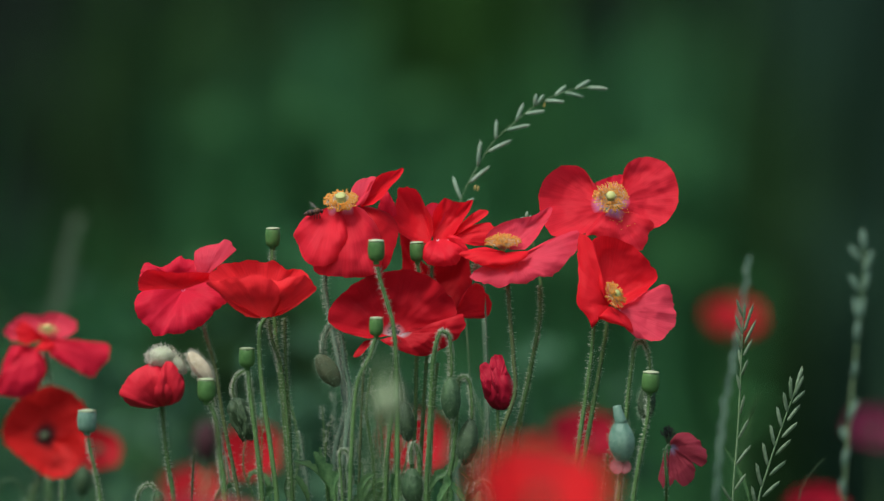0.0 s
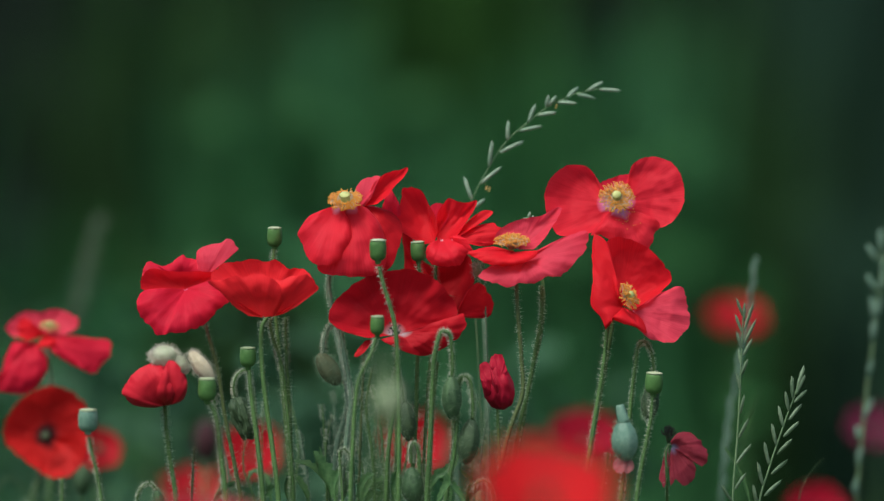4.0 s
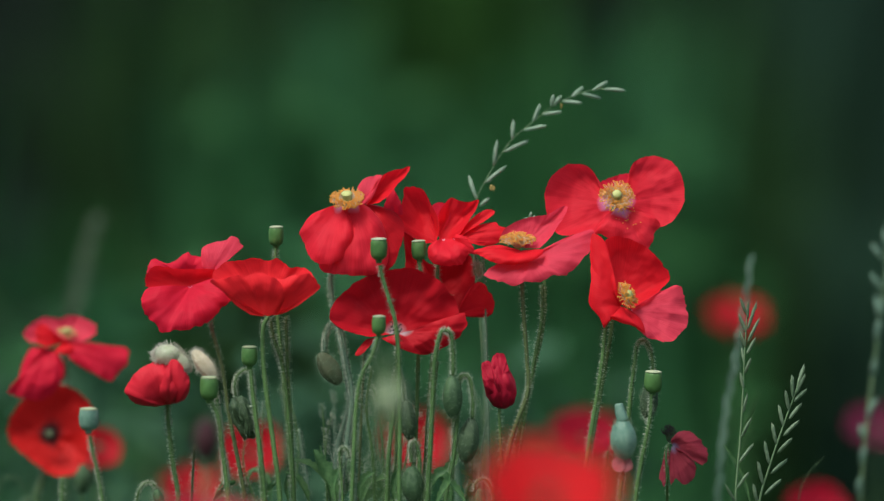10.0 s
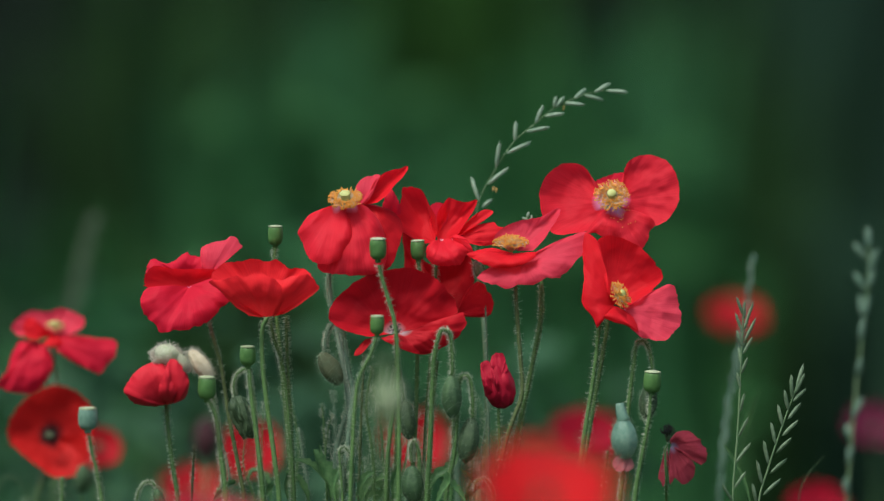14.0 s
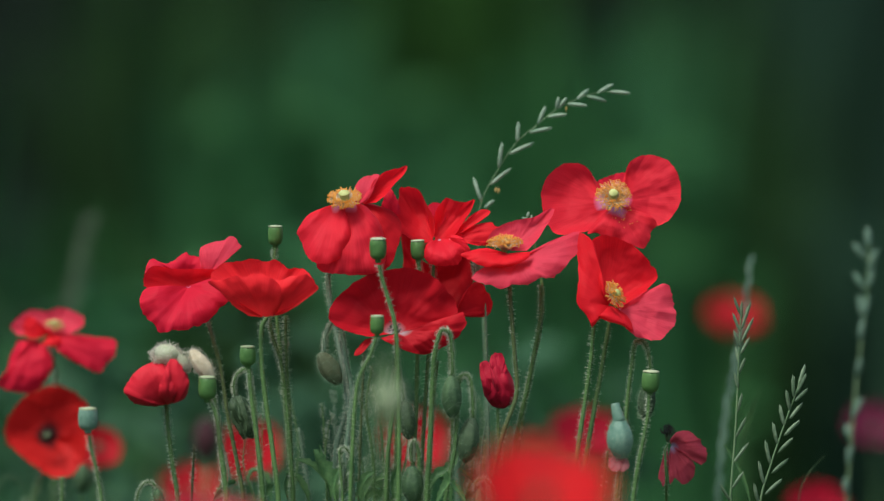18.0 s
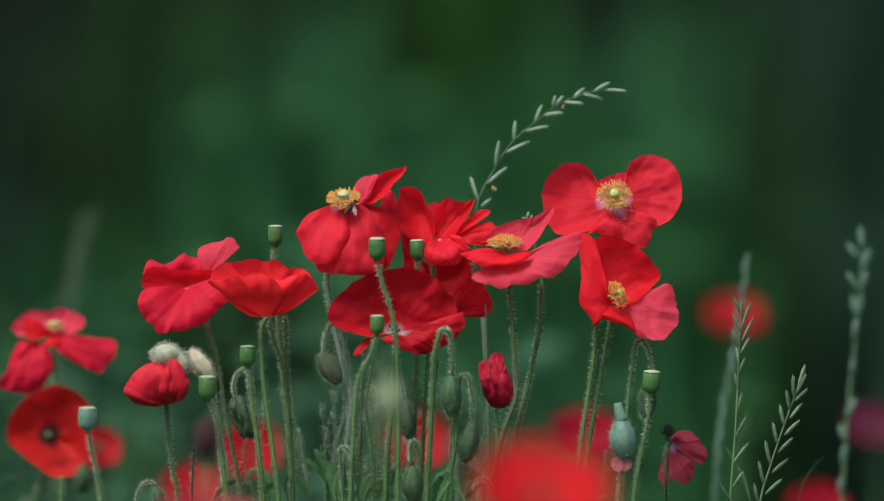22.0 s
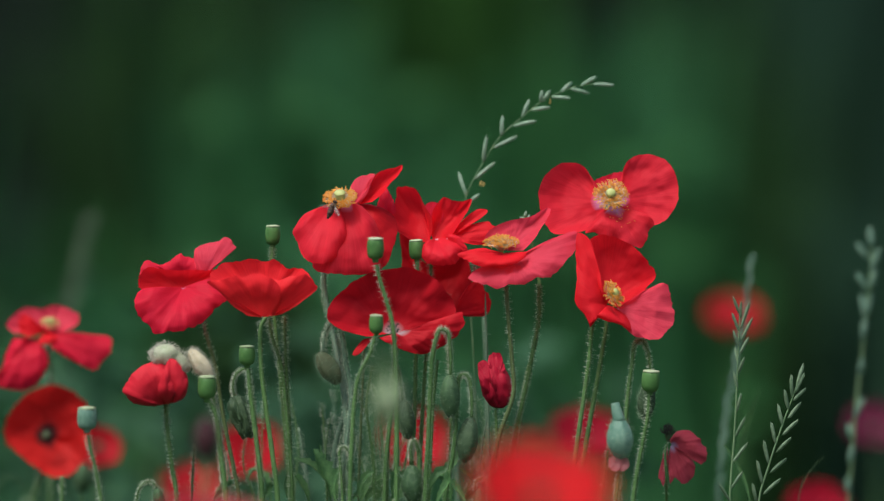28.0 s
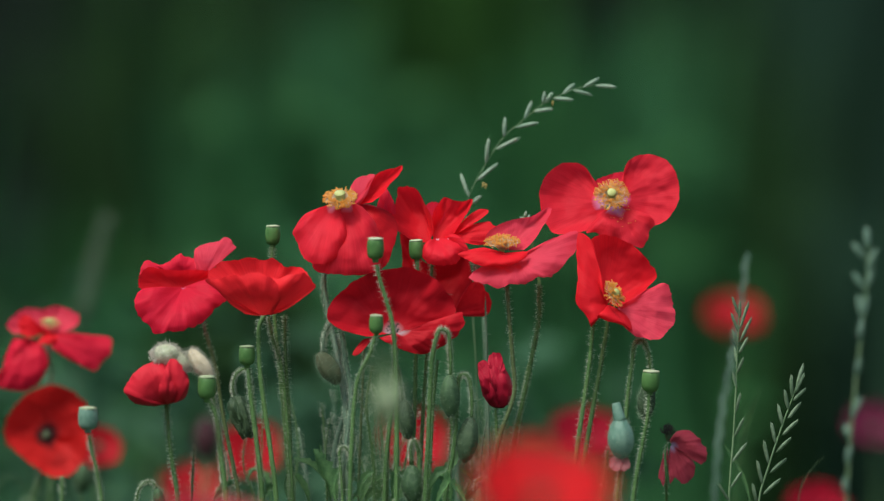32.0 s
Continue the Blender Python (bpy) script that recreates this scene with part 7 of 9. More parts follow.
    walk(HEADS["bud_red"][0], sway("bud_red", [(0, -1.5, -0.7), (0.5, -1.5, -0.6), (1, -6.1, -0.6), (1.5, -3, -0.5), (2, 0, -0.5), (2.5, -1.5, -0.4), (3, 0, -0.4), (3.5, -1.5, -0.3), (5.5, -1.5, -0.5), (6, -3, -0.4), (6.5, -1.5, -0.3), (7, 0, -0.2), (7.5, 0, -0.2), (8, -1.5, -0.1), (8.5, 0, -0.1), (9, 0, 0), (9.5, 1.6, 0), (10, 1.6, 0.1), (10.5, -1.5, 0.1), (11, -3, 0.2), (11.5, 0, 0.2), (12, -1.5, 0.3), (12.5, 0, 0.3), (13, 0, 0.4), (13.5, -1.5, 0.4), (14, 0, 0.4), (14.5, 1.6, 0.4), (16.5, 0, 0.4), (17, 0, 0.4), (17.5, 0, 0.4), (18, -1.5, 0.4), (18.5, -1.5, 0.4), (19, 0, 0.4), (19.5, 0, 0.4), (20, -1.5, 0.5), (20.5, -1.5, 0.5), (21, 0, 0.5), (21.5, 0, 0.5), (22, -3, 0.5), (22.5, 0, 0.5), (23, -1.5, 0.6), (23.5, -3, 0.6), (24, -3, 0.6), (24.5, -3, 0.6), (25, -3, 0.6), (25.5, -3, 0.6), (27.5, -4.6, 0.7), (28, -4.6, 0.7), (28.5, -4.6, 0.7), (29, -4.6, 0.7), (29.5, -4.6, 0.7), (30, -4.6, 0.7), (30.5, -4.6, 0.7), (31, -4.6, 0.7), (31.5, -4.6, 0.7), (32, -4.6, 0.7)]))
    walk(HEADS["wilt"][0], sway("wilt", [(0, 0, -0.7), (0.5, 0, -0.6), (1, 0, -0.6), (1.5, 0, -0.5), (2, 1.5, -0.5), (2.5, 1.5, -0.4), (3, 0, -0.4), (3.5, 1.5, -0.3), (5.5, 0, -0.5), (6, 0, -0.4), (6.5, 0, -0.3), (7, 1.5, -0.2), (7.5, 1.5, -0.2), (8, 0, -0.1), (8.5, 0, -0.1), (9, 0, 0), (9.5, 1.5, 0), (10, 1.5, 0.1), (10.5, 1.5, 0.1), (11, 0, 0.2), (11.5, 0, 0.2), (12, 0, 0.3), (12.5, 0, 0.3), (13, 0, 0.4), (13.5, 0, 0.4), (14, 0, 0.4), (14.5, 0, 0.4), (16.5, 0, 0.4), (17, 0, 0.4), (17.5, 0, 0.4), (18, 0, 0.4), (18.5, 0, 0.4), (19, 0, 0.4), (19.5, 0, -0.2), (20, 0, 0.5), (20.5, 0, 0.5), (21, 0, 0.5), (21.5, 0, 0.5), (22, 0, 0.5), (22.5, 0, 0.5), (23, 0, -0), (23.5, 0, -0), (24, 0, -0), (24.5, 0, -0), (25, 0, 0), (25.5, 0, 0), (27.5, 0, 0.1), (28, 0, 0.1), (28.5, -1.6, 0.1), (29, -1.6, 0.1), (29.5, -1.6, 0.1), (30, -1.6, 0.1), (30.5, -1.6, 0.1), (31, -1.6, 0.1), (31.5, 0, 0.1), (32, 0, 0.1)]))
    walk(HEADS["far_a"][0], sway("far_a", [(0, -28.0, -5.5), (0.5, -25.5, -6.5), (1, -22.5, -6.5), (1.5, -17.5, -3.5), (2, -12.5, -3.0), (2.5, -20.5, -6.0), (3, -22.0, -8.5), (3.5, -25.5, -10.5), (5.5, -20.0, -9.0), (6, 0.7, -0.3), (6.5, -6.7, -1.3), (7, -4.3, -2.7), (7.5, 0.0, -2.0), (8, -5.0, -3.3), (8.5, -5.7, -2.0), (9, 0.0, 0.0), (10, 5.7, 3.3), (10.5, 3.3, 3.0), (11, 2.7, 1.0), (11.5, -1.0, -0.7), (12, 4.0, 3.0), (12.5, -5.7, -2.0), (13, -5.0, -3.3), (13.5, -10.7, -6.7), (14, -15.3, -8.3), (14.5, -8.3, -5.0), (16.5, -13.3, -7.0), (17, -12.0, -6.7), (17.5, -19.3, -11.7), (18, -16.0, -9.7), (18.5, -15.0, -9.7), (19, -16.3, -10.3), (19.5, -12.3, -8.3), (20, -10.3, -6.0), (20.5, -13.0, -8.0), (21, -14.3, -8.0), (21.5, -14.0, -8.0), (22, -15.3, -8.0), (22.5, -14.3, -8.0), (23, -16.3, -9.0), (23.5, -18.0, -9.0), (24, -20.7, -11.0), (24.5, -18.7, -10.7), (25, -20.7, -11.3), (25.5, -21.7, -12.3), (27.5, -25.3, -14.3), (28, -24.3, -13.3), (28.5, -24.7, -12.7), (29, -24.7, -12.7), (29.5, -24.7, -12.7), (30, -24.7, -12.7), (30.5, -24.7, -12.7), (31, -24.7, -12.7), (31.5, -24.7, -12.7), (32, -24.0, -12.3)]))
    walk(HEADS["far_b"][0], sway("far_b", [(0, -7.7, -3.2), (0.5, -6.2, -3.1), (1, -7.7, -2.9), (1.5, -7.7, -2.8), (2, -6.2, -2.7), (2.5, -6.2, -2.5), (3, -6.2, -2.4), (3.5, -6.2, -2.1), (5.5, -3.1, -2.6), (6, -1.6, -2.4), (6.5, 0, -3.8), (7, 3, -0.2), (7.5, 3, -3.5), (8, -3.1, -3.3), (8.5, -4.6, -0.7), (9, 0, 0), (9.5, -3.1, -0.6), (10, 1.5, -2.8), (10.5, 3, -2.7), (11, -1.6, -2.5), (11.5, -1.6, -2.4), (12, 0, -2.3), (12.5, 6.1, -0.3), (13, 4.5, -0.2), (13.5, 0, -0.2), (14, 1.5, -0.2), (14.5, 1.5, 0.4), (16.5, 0, -0.2), (17, 0, -0.2), (17.5, 0, -0.2), (18, -3.1, -0.2), (18.5, -1.6, -0.2), (19, -1.6, -0.2), (19.5, 0, -0.2), (20, -1.6, -0.1), (20.5, 0, -0.1), (21, -3.1, -0.7), (21.5, -1.6, -0.1), (22, 0, -0.1), (22.5, -1.6, -0.1), (23, -3.1, -0), (23.5, 0, -0), (24, -3.1, -0), (24.5, -3.1, -0), (25, -3.1, 0), (25.5, -3.1, 0), (27.5, -6.2, 0.1), (28, -4.6, 0.1), (28.5, -4.6, 0.1), (29, -6.2, 0.1), (29.5, -6.2, 0.1), (30, -6.2, 0.1), (30.5, -6.2, 0.1), (31, -4.6, 0.1), (31.5, -4.6, 0.1), (32, -4.6, 0.1)]))
    walk(HEADS["pod_a"][0], sway("pod_a", [(0, -4.6, -0.7), (0.5, -4.6, -0.6), (1, -4.6, -0.6), (1.5, -1.5, -0.5), (2, -3, -0.5), (2.5, -3, -0.4), (3, -3, -0.4), (3.5, -1.5, -0.3), (5.5, -1.5, 0.1), (6, -1.5, 0.2), (6.5, -3, -0.3), (7, 0, -0.2), (7.5, 1.6, -0.2), (8, 0, -0.1), (8.5, 0, -0.1), (9, 0, 0), (9.5, -1.5, 0), (10, 0, 0.1), (10.5, -1.5, 0.1), (11, -1.5, 0.2), (11.5, -3, 0.2), (12, -3, 0.3), (12.5, -3, 0.3), (13, -3, 0.4), (13.5, -1.5, 0.4), (14, -1.5, 0.4), (14.5, -1.5, 0.4), (16.5, -3, 0.4), (17, -3, 0.4), (17.5, -3, 0.4), (18, -1.5, 0.4), (18.5, -1.5, 0.4), (19, -1.5, 0.4), (19.5, -3, 0.4), (20, -3, 0.5), (20.5, -3, 0.5), (21, -1.5, 0.5), (21.5, -3, 0.5), (22, -3, 0.5), (22.5, -3, 0.5), (23, -4.6, 0.6), (23.5, -4.6, 0.6), (24, -4.6, 0.6), (24.5, -4.6, 0.6), (25, -4.6, 0.6), (25.5, -4.6, 0.6), (27.5, -6.1, 0.7), (28, -6.1, 0.7), (28.5, -6.1, 0.7), (29, -6.1, 0.7), (29.5, -6.1, 0.7), (30, -4.6, 0.7), (30.5, -4.6, 0.7), (31, -4.6, 0.7), (31.5, -6.1, 0.7), (32, -6.1, 0.7)]))
    walk(HEADS["pod_b"][0], sway("pod_b", [(0, -6.1, -0.7), (0.5, -4.6, -0.6), (1, -4.6, -0.6), (1.5, -3.1, -0.5), (2, -3.1, -0.5), (2.5, -1.5, -0.4), (3, -3.1, -0.4), (3.5, -3.1, -0.3), (5.5, -1.5, -0.5), (6, 1.5, -0.4), (6.5, -1.5, -0.3), (7, -1.5, -0.2), (7.5, 0, -0.2), (8, -1.5, -0.1), (8.5, 1.5, -0.1), (9, 0, 0), (9.5, -1.5, 0), (10, 0, 0.1), (10.5, -3.1, 0.1), (11, -3.1, 0.2), (11.5, -1.5, 0.2), (12, -3.1, 0.3), (12.5, 0, -0.3), (13, 0, -0.3), (13.5, 0, -0.3), (14, -1.5, -0.3), (14.5, 0, -0.3), (16.5, -3.1, -0.3), (17, -3.1, -0.2), (17.5, -1.5, -0.2), (18, -1.5, -0.2), (18.5, -3.1, -0.2), (19, -3.1, -0.2), (19.5, -1.5, -0.2), (20, -1.5, -0.2), (20.5, -1.5, -0.2), (21, -1.5, -0.1), (21.5, -1.5, -0.1), (22, -1.5, -0.1), (22.5, -3.1, -0.1), (23, -3.1, -0.1), (23.5, -3.1, -0.1), (24, -3.1, -0.1), (24.5, -4.6, -0), (25, -4.6, -0), (25.5, -4.6, -0), (27.5, -6.1, 0), (28, -6.1, 0), (28.5, -6.1, 0), (29, -6.1, 0), (29.5, -6.1, 0), (30, -4.6, 0), (30.5, -4.6, 0), (31, -4.6, 0), (31.5, -4.6, 0), (32, -6.1, 0)]))
    walk(HEADS["pod_c"][0], sway("pod_c", [(0, -4.6, -0.6), (0.5, -4.6, -0.6), (1, -3, -0.5), (1.5, -1.5, -0.5), (2, -1.5, -0.4), (2.5, -1.5, -0.4), (3, -3, -0.3), (3.5, -3, -2.1), (5.5, -1.5, -0.5), (6, -1.5, -0.4), (6.5, -1.5, -0.3), (7, 0, -0.2), (7.5, 0, -0.2), (8, 0, -0.1), (8.5, 1.6, -0.1), (9, 0, 0), (9.5, 0, 0), (10, 0, 0.1), (10.5, -1.5, 0.1), (11, -1.5, 0.2), (11.5, -1.5, 0.2), (12, -1.5, 0.3), (12.5, -3, 0.3), (13, -3, 0.4), (13.5, -3, 0.4), (14, -3, 0.4), (14.5, -3, 0.4), (16.5, -3, 0.4), (17, -3, 0.4), (17.5, -3, 0.4), (18, -3, 0.4), (18.5, -1.5, 0.4), (19, -1.5, 0.4), (19.5, -3, 0.4), (20, -3, 0.5), (20.5, -3, 0.5), (21, -3, 0.5), (21.5, -3, 0.5), (22, -3, 0.5), (22.5, -3, 0.5), (23, -3, -0), (23.5, -3, -0), (24, -4.6, -0), (24.5, -4.6, -0), (25, -4.6, 0), (25.5, -4.6, 0), (27.5, -4.6, 0.1), (28, -4.6, 0.1), (28.5, -4.6, 0.1), (29, -4.6, 0.1), (29.5, -4.6, 0.1), (30, -4.6, 0.1), (30.5, -4.6, 0.1), (31, -3, 0.1), (31.5, -3, 0.1), (32, -4.6, 0.1)]))
    walk(HEADS["pod_d"][0], sway("pod_d", [(0, -3.1, -0.7), (0.5, -4.6, -0.6), (1, -4.6, -0.6), (1.5, -1.6, -0.5), (2, -1.6, -0.5), (2.5, -3.1, -0.4), (3, -1.6, -0.4), (3.5, -1.6, -0.3), (5.5, -1.6, 0.1), (6, 0, 0.2), (6.5, -3.1, -0.3), (7, 0, -0.2), (7.5, 1.5, -0.2), (8, 0, -0.1), (8.5, 0, -0.1), (9, 0, 0), (9.5, -1.6, 0), (10, 0, 0.1), (10.5, -1.6, -0.5), (11, -1.6, 0.2), (11.5, -3.1, 0.2), (12, -1.6, 0.3), (12.5, -3.1, 0.3), (13, -3.1, 0.4), (13.5, -1.6, 0.4), (14, -1.6, 0.4), (14.5, -1.6, 0.4), (16.5, -1.6, 2.5), (17, -3.1, 0.4), (17.5, -3.1, 0.4), (18, -1.6, 0.4), (18.5, -1.6, 0.4), (19, -1.6, 0.4), (19.5, -1.6, 0.4), (20, -1.6, 0.5), (20.5, -1.6, 0.5), (21, -1.6, 0.5), (21.5, -3.1, 0.5), (22, -3.1, 0.5), (22.5, -3.1, 0.5), (23, -3.1, 0.6), (23.5, -3.1, 0.6), (24, -3.1, 0.6), (24.5, -3.1, 0.6), (25, -4.6, 0.6), (25.5, -4.6, 0.6), (27.5, -4.6, 0.7), (28, -4.6, 0.7), (28.5, -4.6, 0.7), (29, -4.6, 0.7), (29.5, -4.6, 0.7), (30, -4.6, 0.7), (30.5, -4.6, 0.7), (31, -4.6, 0.7), (31.5, -4.6, 0.7), (32, -4.6, 0.7)]))
    walk(HEADS["pod_e"][0], sway("pod_e", [(0, -3.1, -0.7), (0.5, -1.6, -0.6), (1, -1.6, -0.6), (1.5, 0, -0.5), (2, 0, -0.5), (2.5, 0, -0.4), (3, 0, -0.4), (3.5, -1.6, -0.3), (5.5, 0, -0.5), (6, 0, -0.4), (6.5, 0, -0.3), (7, 1.5, -0.2), (7.5, 0, -0.2), (8, 1.5, -0.1), (8.5, 1.5, -0.1), (9, 0, 0), (9.5, 0, 0), (10, 1.5, 0.1), (10.5, 0, 0.1), (11, 0, 0.2), (11.5, 0, 0.2), (12, 0, 0.3), (12.5, 0, 0.3), (13, -1.6, 0.4), (13.5, 0, 0.4), (14, -1.6, 0.4), (14.5, -1.6, 0.4), (16.5, -1.6, 0.4), (17, -1.6, 0.4), (17.5, -1.6, 0.4), (18, -1.6, 0.4), (18.5, -1.6, 0.4), (19, 0, 0.4), (19.5, -1.6, 0.4), (20, -1.6, 0.5), (20.5, -1.6, 0.5), (21, -1.6, 0.5), (21.5, -1.6, 0.5), (22, -1.6, 0.5), (22.5, -1.6, 0.5), (23, -1.6, 0.6), (23.5, -1.6, 0.6), (24, -3.1, 0.6), (24.5, -3.1, 0.6), (25, -3.1, 0.6), (25.5, -3.1, 0.6), (27.5, -3.1, 0.7), (28, -3.1, 0.7), (28.5, -3.1, 0.7), (29, -3.1, 0.7), (29.5, -3.1, 0.7), (30, -3.1, 0.7), (30.5, -3.1, 0.7), (31, -1.6, 0.7), (31.5, -1.6, 0.7), (32, -3.1, 0.7)]))
    walk(HEADS["pod_f"][0], sway("pod_f", [(0, -1.8, -0.4), (0.5, -1.8, -0.4), (1, -1.8, -0.3), (1.5, -0.9, -0.3), (2, 0, -0.3), (2.5, -1.8, -1.5), (3, -1.8, -1.4), (3.5, -0.9, -0.2), (5.5, 0, -0.3), (6, 1, -0.2), (6.5, 1, -0.2), (7, 1.9, -1.3), (7.5, 2.8, -0.5), (8, 2.8, -0.4), (8.5, 1.9, -0), (9, 0, 0), (9.5, 1, 0), (10, 2.8, -0.3), (10.5, 1.9, 0.1), (11, 1, -0.3), (11.5, 1, -1.5), (12, 1.9, -0.2), (12.5, 1.9, -0.2), (13, 0, -0.1), (13.5, 0, -0.1), (14, -0.9, -0.1), (14.5, 0, 0.2), (16.5, 0, -0.1), (17, -0.9, -0.1), (17.5, 0, -0.1), (18, 0, -0.1), (18.5, 0, -0.1), (19, 0, -0.1), (19.5, 0, -0.1), (20, 0, -0.1), (20.5, 1, -0.1), (21, 0, -0.1), (21.5, 0, -0.1), (22, 0, -0), (22.5, 0, -0), (23, 0, -0), (23.5, 0, -0), (24, 0, -0), (24.5, -0.9, -0), (25, -0.9, 0), (25.5, -0.9, 0), (27.5, -0.9, 0), (28, -0.9, 0), (28.5, -0.9, 0), (29, -0.9, 0), (29.5, -0.9, 0), (30, -0.9, 0), (30.5, -0.9, 0), (31, -0.9, 0), (31.5, -0.9, 0), (32, -0.9, 0)]))
    walk(HEADS["pod_l"][0], sway("pod_l", [(0, -1.6, -0), (0.5, -1.6, 0), (1, -1.6, -0.5), (1.5, -1.6, -0.5), (2, -1.6, -0.4), (2.5, -1.6, -0.4), (3, -1.6, -0.3), (3.5, 0, -0.2), (5.5, 0, -0.5), (6, 1.5, -0.4), (6.5, 1.5, -0.3), (7, 0, -0.2), (7.5, 1.5, -0.2), (8, 0, -0.1), (8.5, 0, -0.1), (9, 0, 0), (9.5, 0, 0), (10, 1.5, 0.1), (10.5, 0, 0.1), (11, 0, 0.2), (11.5, 0, 0.2), (12, 1.5, -0.3), (12.5, 1.5, -0.3), (13, 1.5, -0.2), (13.5, 1.5, -0.2), (14, 0, -0.2), (14.5, 0, -0.2), (16.5, 0, -0.2), (17, 0, -0.2), (17.5, 0, -0.2), (18, 0, 0.4), (18.5, 0, 0.4), (19, 0, -0.2), (19.5, 0, -0.2), (20, 0, -0.1), (20.5, 0, -0.1), (21, 0, -0.1), (21.5, 0, -0.1), (22, 0, -0.1), (22.5, 0, -0.1), (23, 0, -0), (23.5, 0, -0), (24, 0, 0.6), (24.5, 0, -0), (25, 0, 0), (25.5, 0, 0), (27.5, -1.6, 0.1), (28, -1.6, 0.1), (28.5, -1.6, 0.7), (29, -1.6, 0.7), (29.5, 0, 0.1), (30, 0, 0.1), (30.5, 0, 0.1), (31, 0, 0.1), (31.5, 0, 0.1), (32, 0, 0.1)]))
    walk(HEADS["pod_r"][0], sway("pod_r", [(0, -3, -3.2), (0.5, 1.6, -3.1), (1, -1.5, -0.6), (1.5, 3.1, -0.5), (2, 0, -0.5), (2.5, 0, -2.5), (3, 0, -0.4), (3.5, 3.1, -0.3), (5.5, 3.1, 0.1), (6, 4.6, 2.2), (6.5, 6.2, -0.3), (7, 1.6, -0.2), (7.5, 3.1, 0.4), (8, 4.6, 0.5), (8.5, 3.1, 0.5), (9, 0, 0), (9.5, 1.6, -0.6), (10, 1.6, -0.5), (10.5, 1.6, 0.1), (11, 3.1, 0.2), (11.5, 4.6, 0.2), (12, 0, 2.2), (12.5, 0, 0.3), (13, 0, -0.2), (13.5, -1.5, 0.4), (14, 0, 0.4), (14.5, 0, 0.4), (16.5, -1.5, 0.4), (17, -1.5, 0.4), (17.5, -3, -0.2), (18, -3, -0.2), (18.5, -1.5, 0.4), (19, 0, 0.4), (19.5, -1.5, 2.6), (20, -1.5, 0.5), (20.5, -1.5, 0.5), (21, -3, -0.1), (21.5, -1.5, 0.5), (22, -1.5, 0.5), (22.5, -1.5, 0.5), (23, -1.5, 0.6), (23.5, -3, -0), (24, -3, -0), (24.5, -3, 0.6), (25, -3, 0), (25.5, -3, 0), (27.5, -3, 0.1), (28, -3, 0.1), (28.5, -3, 0.1), (29, -3, 0.1), (29.5, -3, 0.1), (30, -3, 0.1), (30.5, -3, 0.1), (31, -3, 0.1), (31.5, -3, 0.1), (32, -3, 0.1)]))
    walk(HEADS["bud_1"][0], sway("bud_1", [(0, -3, -0.7), (0.5, -1.5, -0.6), (1, -1.5, -0.6), (1.5, -1.5, -0.5), (2, -1.5, -2.7), (2.5, -1.5, -2.5), (3, -1.5, -2.4), (3.5, -1.5, -2.1), (5.5, -1.5, -0.5), (6, 0, -0.4), (6.5, 0, -0.3), (7, 0, -0.2), (7.5, 1.6, -0.2), (8, 1.6, -0.1), (8.5, 1.6, -0.1), (9, 0, 0), (9.5, 0, -0.6), (10, 0, -0.5), (10.5, 1.6, 0.1), (11, 0, 0.2), (11.5, 0, -0.4), (12, 0, -0.3), (12.5, 0, -0.3), (13, 1.6, -0.2), (13.5, 3.1, -0.2), (14, 1.6, -0.2), (14.5, 1.6, -0.2), (16.5, 1.6, -0.2), (17, 0, -0.2), (17.5, 1.6, -0.2), (18, 0, -0.2), (18.5, 0, -0.2), (19, 0, -0.2), (19.5, 0, -0.2), (20, 0, -0.1), (20.5, 0, -0.1), (21, 0, -0.1), (21.5, 0, -0.1), (22, 0, -0.1), (22.5, 0, -0.1), (23, 0, -0), (23.5, 0, -0), (24, 0, -0), (24.5, -1.5, -0), (25, -1.5, 0), (25.5, -1.5, 0), (27.5, -1.5, 0.1), (28, -1.5, 0.1), (28.5, -3, 0.1), (29, -3, 0.1), (29.5, -3, 0.1), (30, -3, 0.1), (30.5, -3, 0.1), (31, -1.5, 0.1), (31.5, -1.5, 0.1), (32, -1.5, 0.1)]))
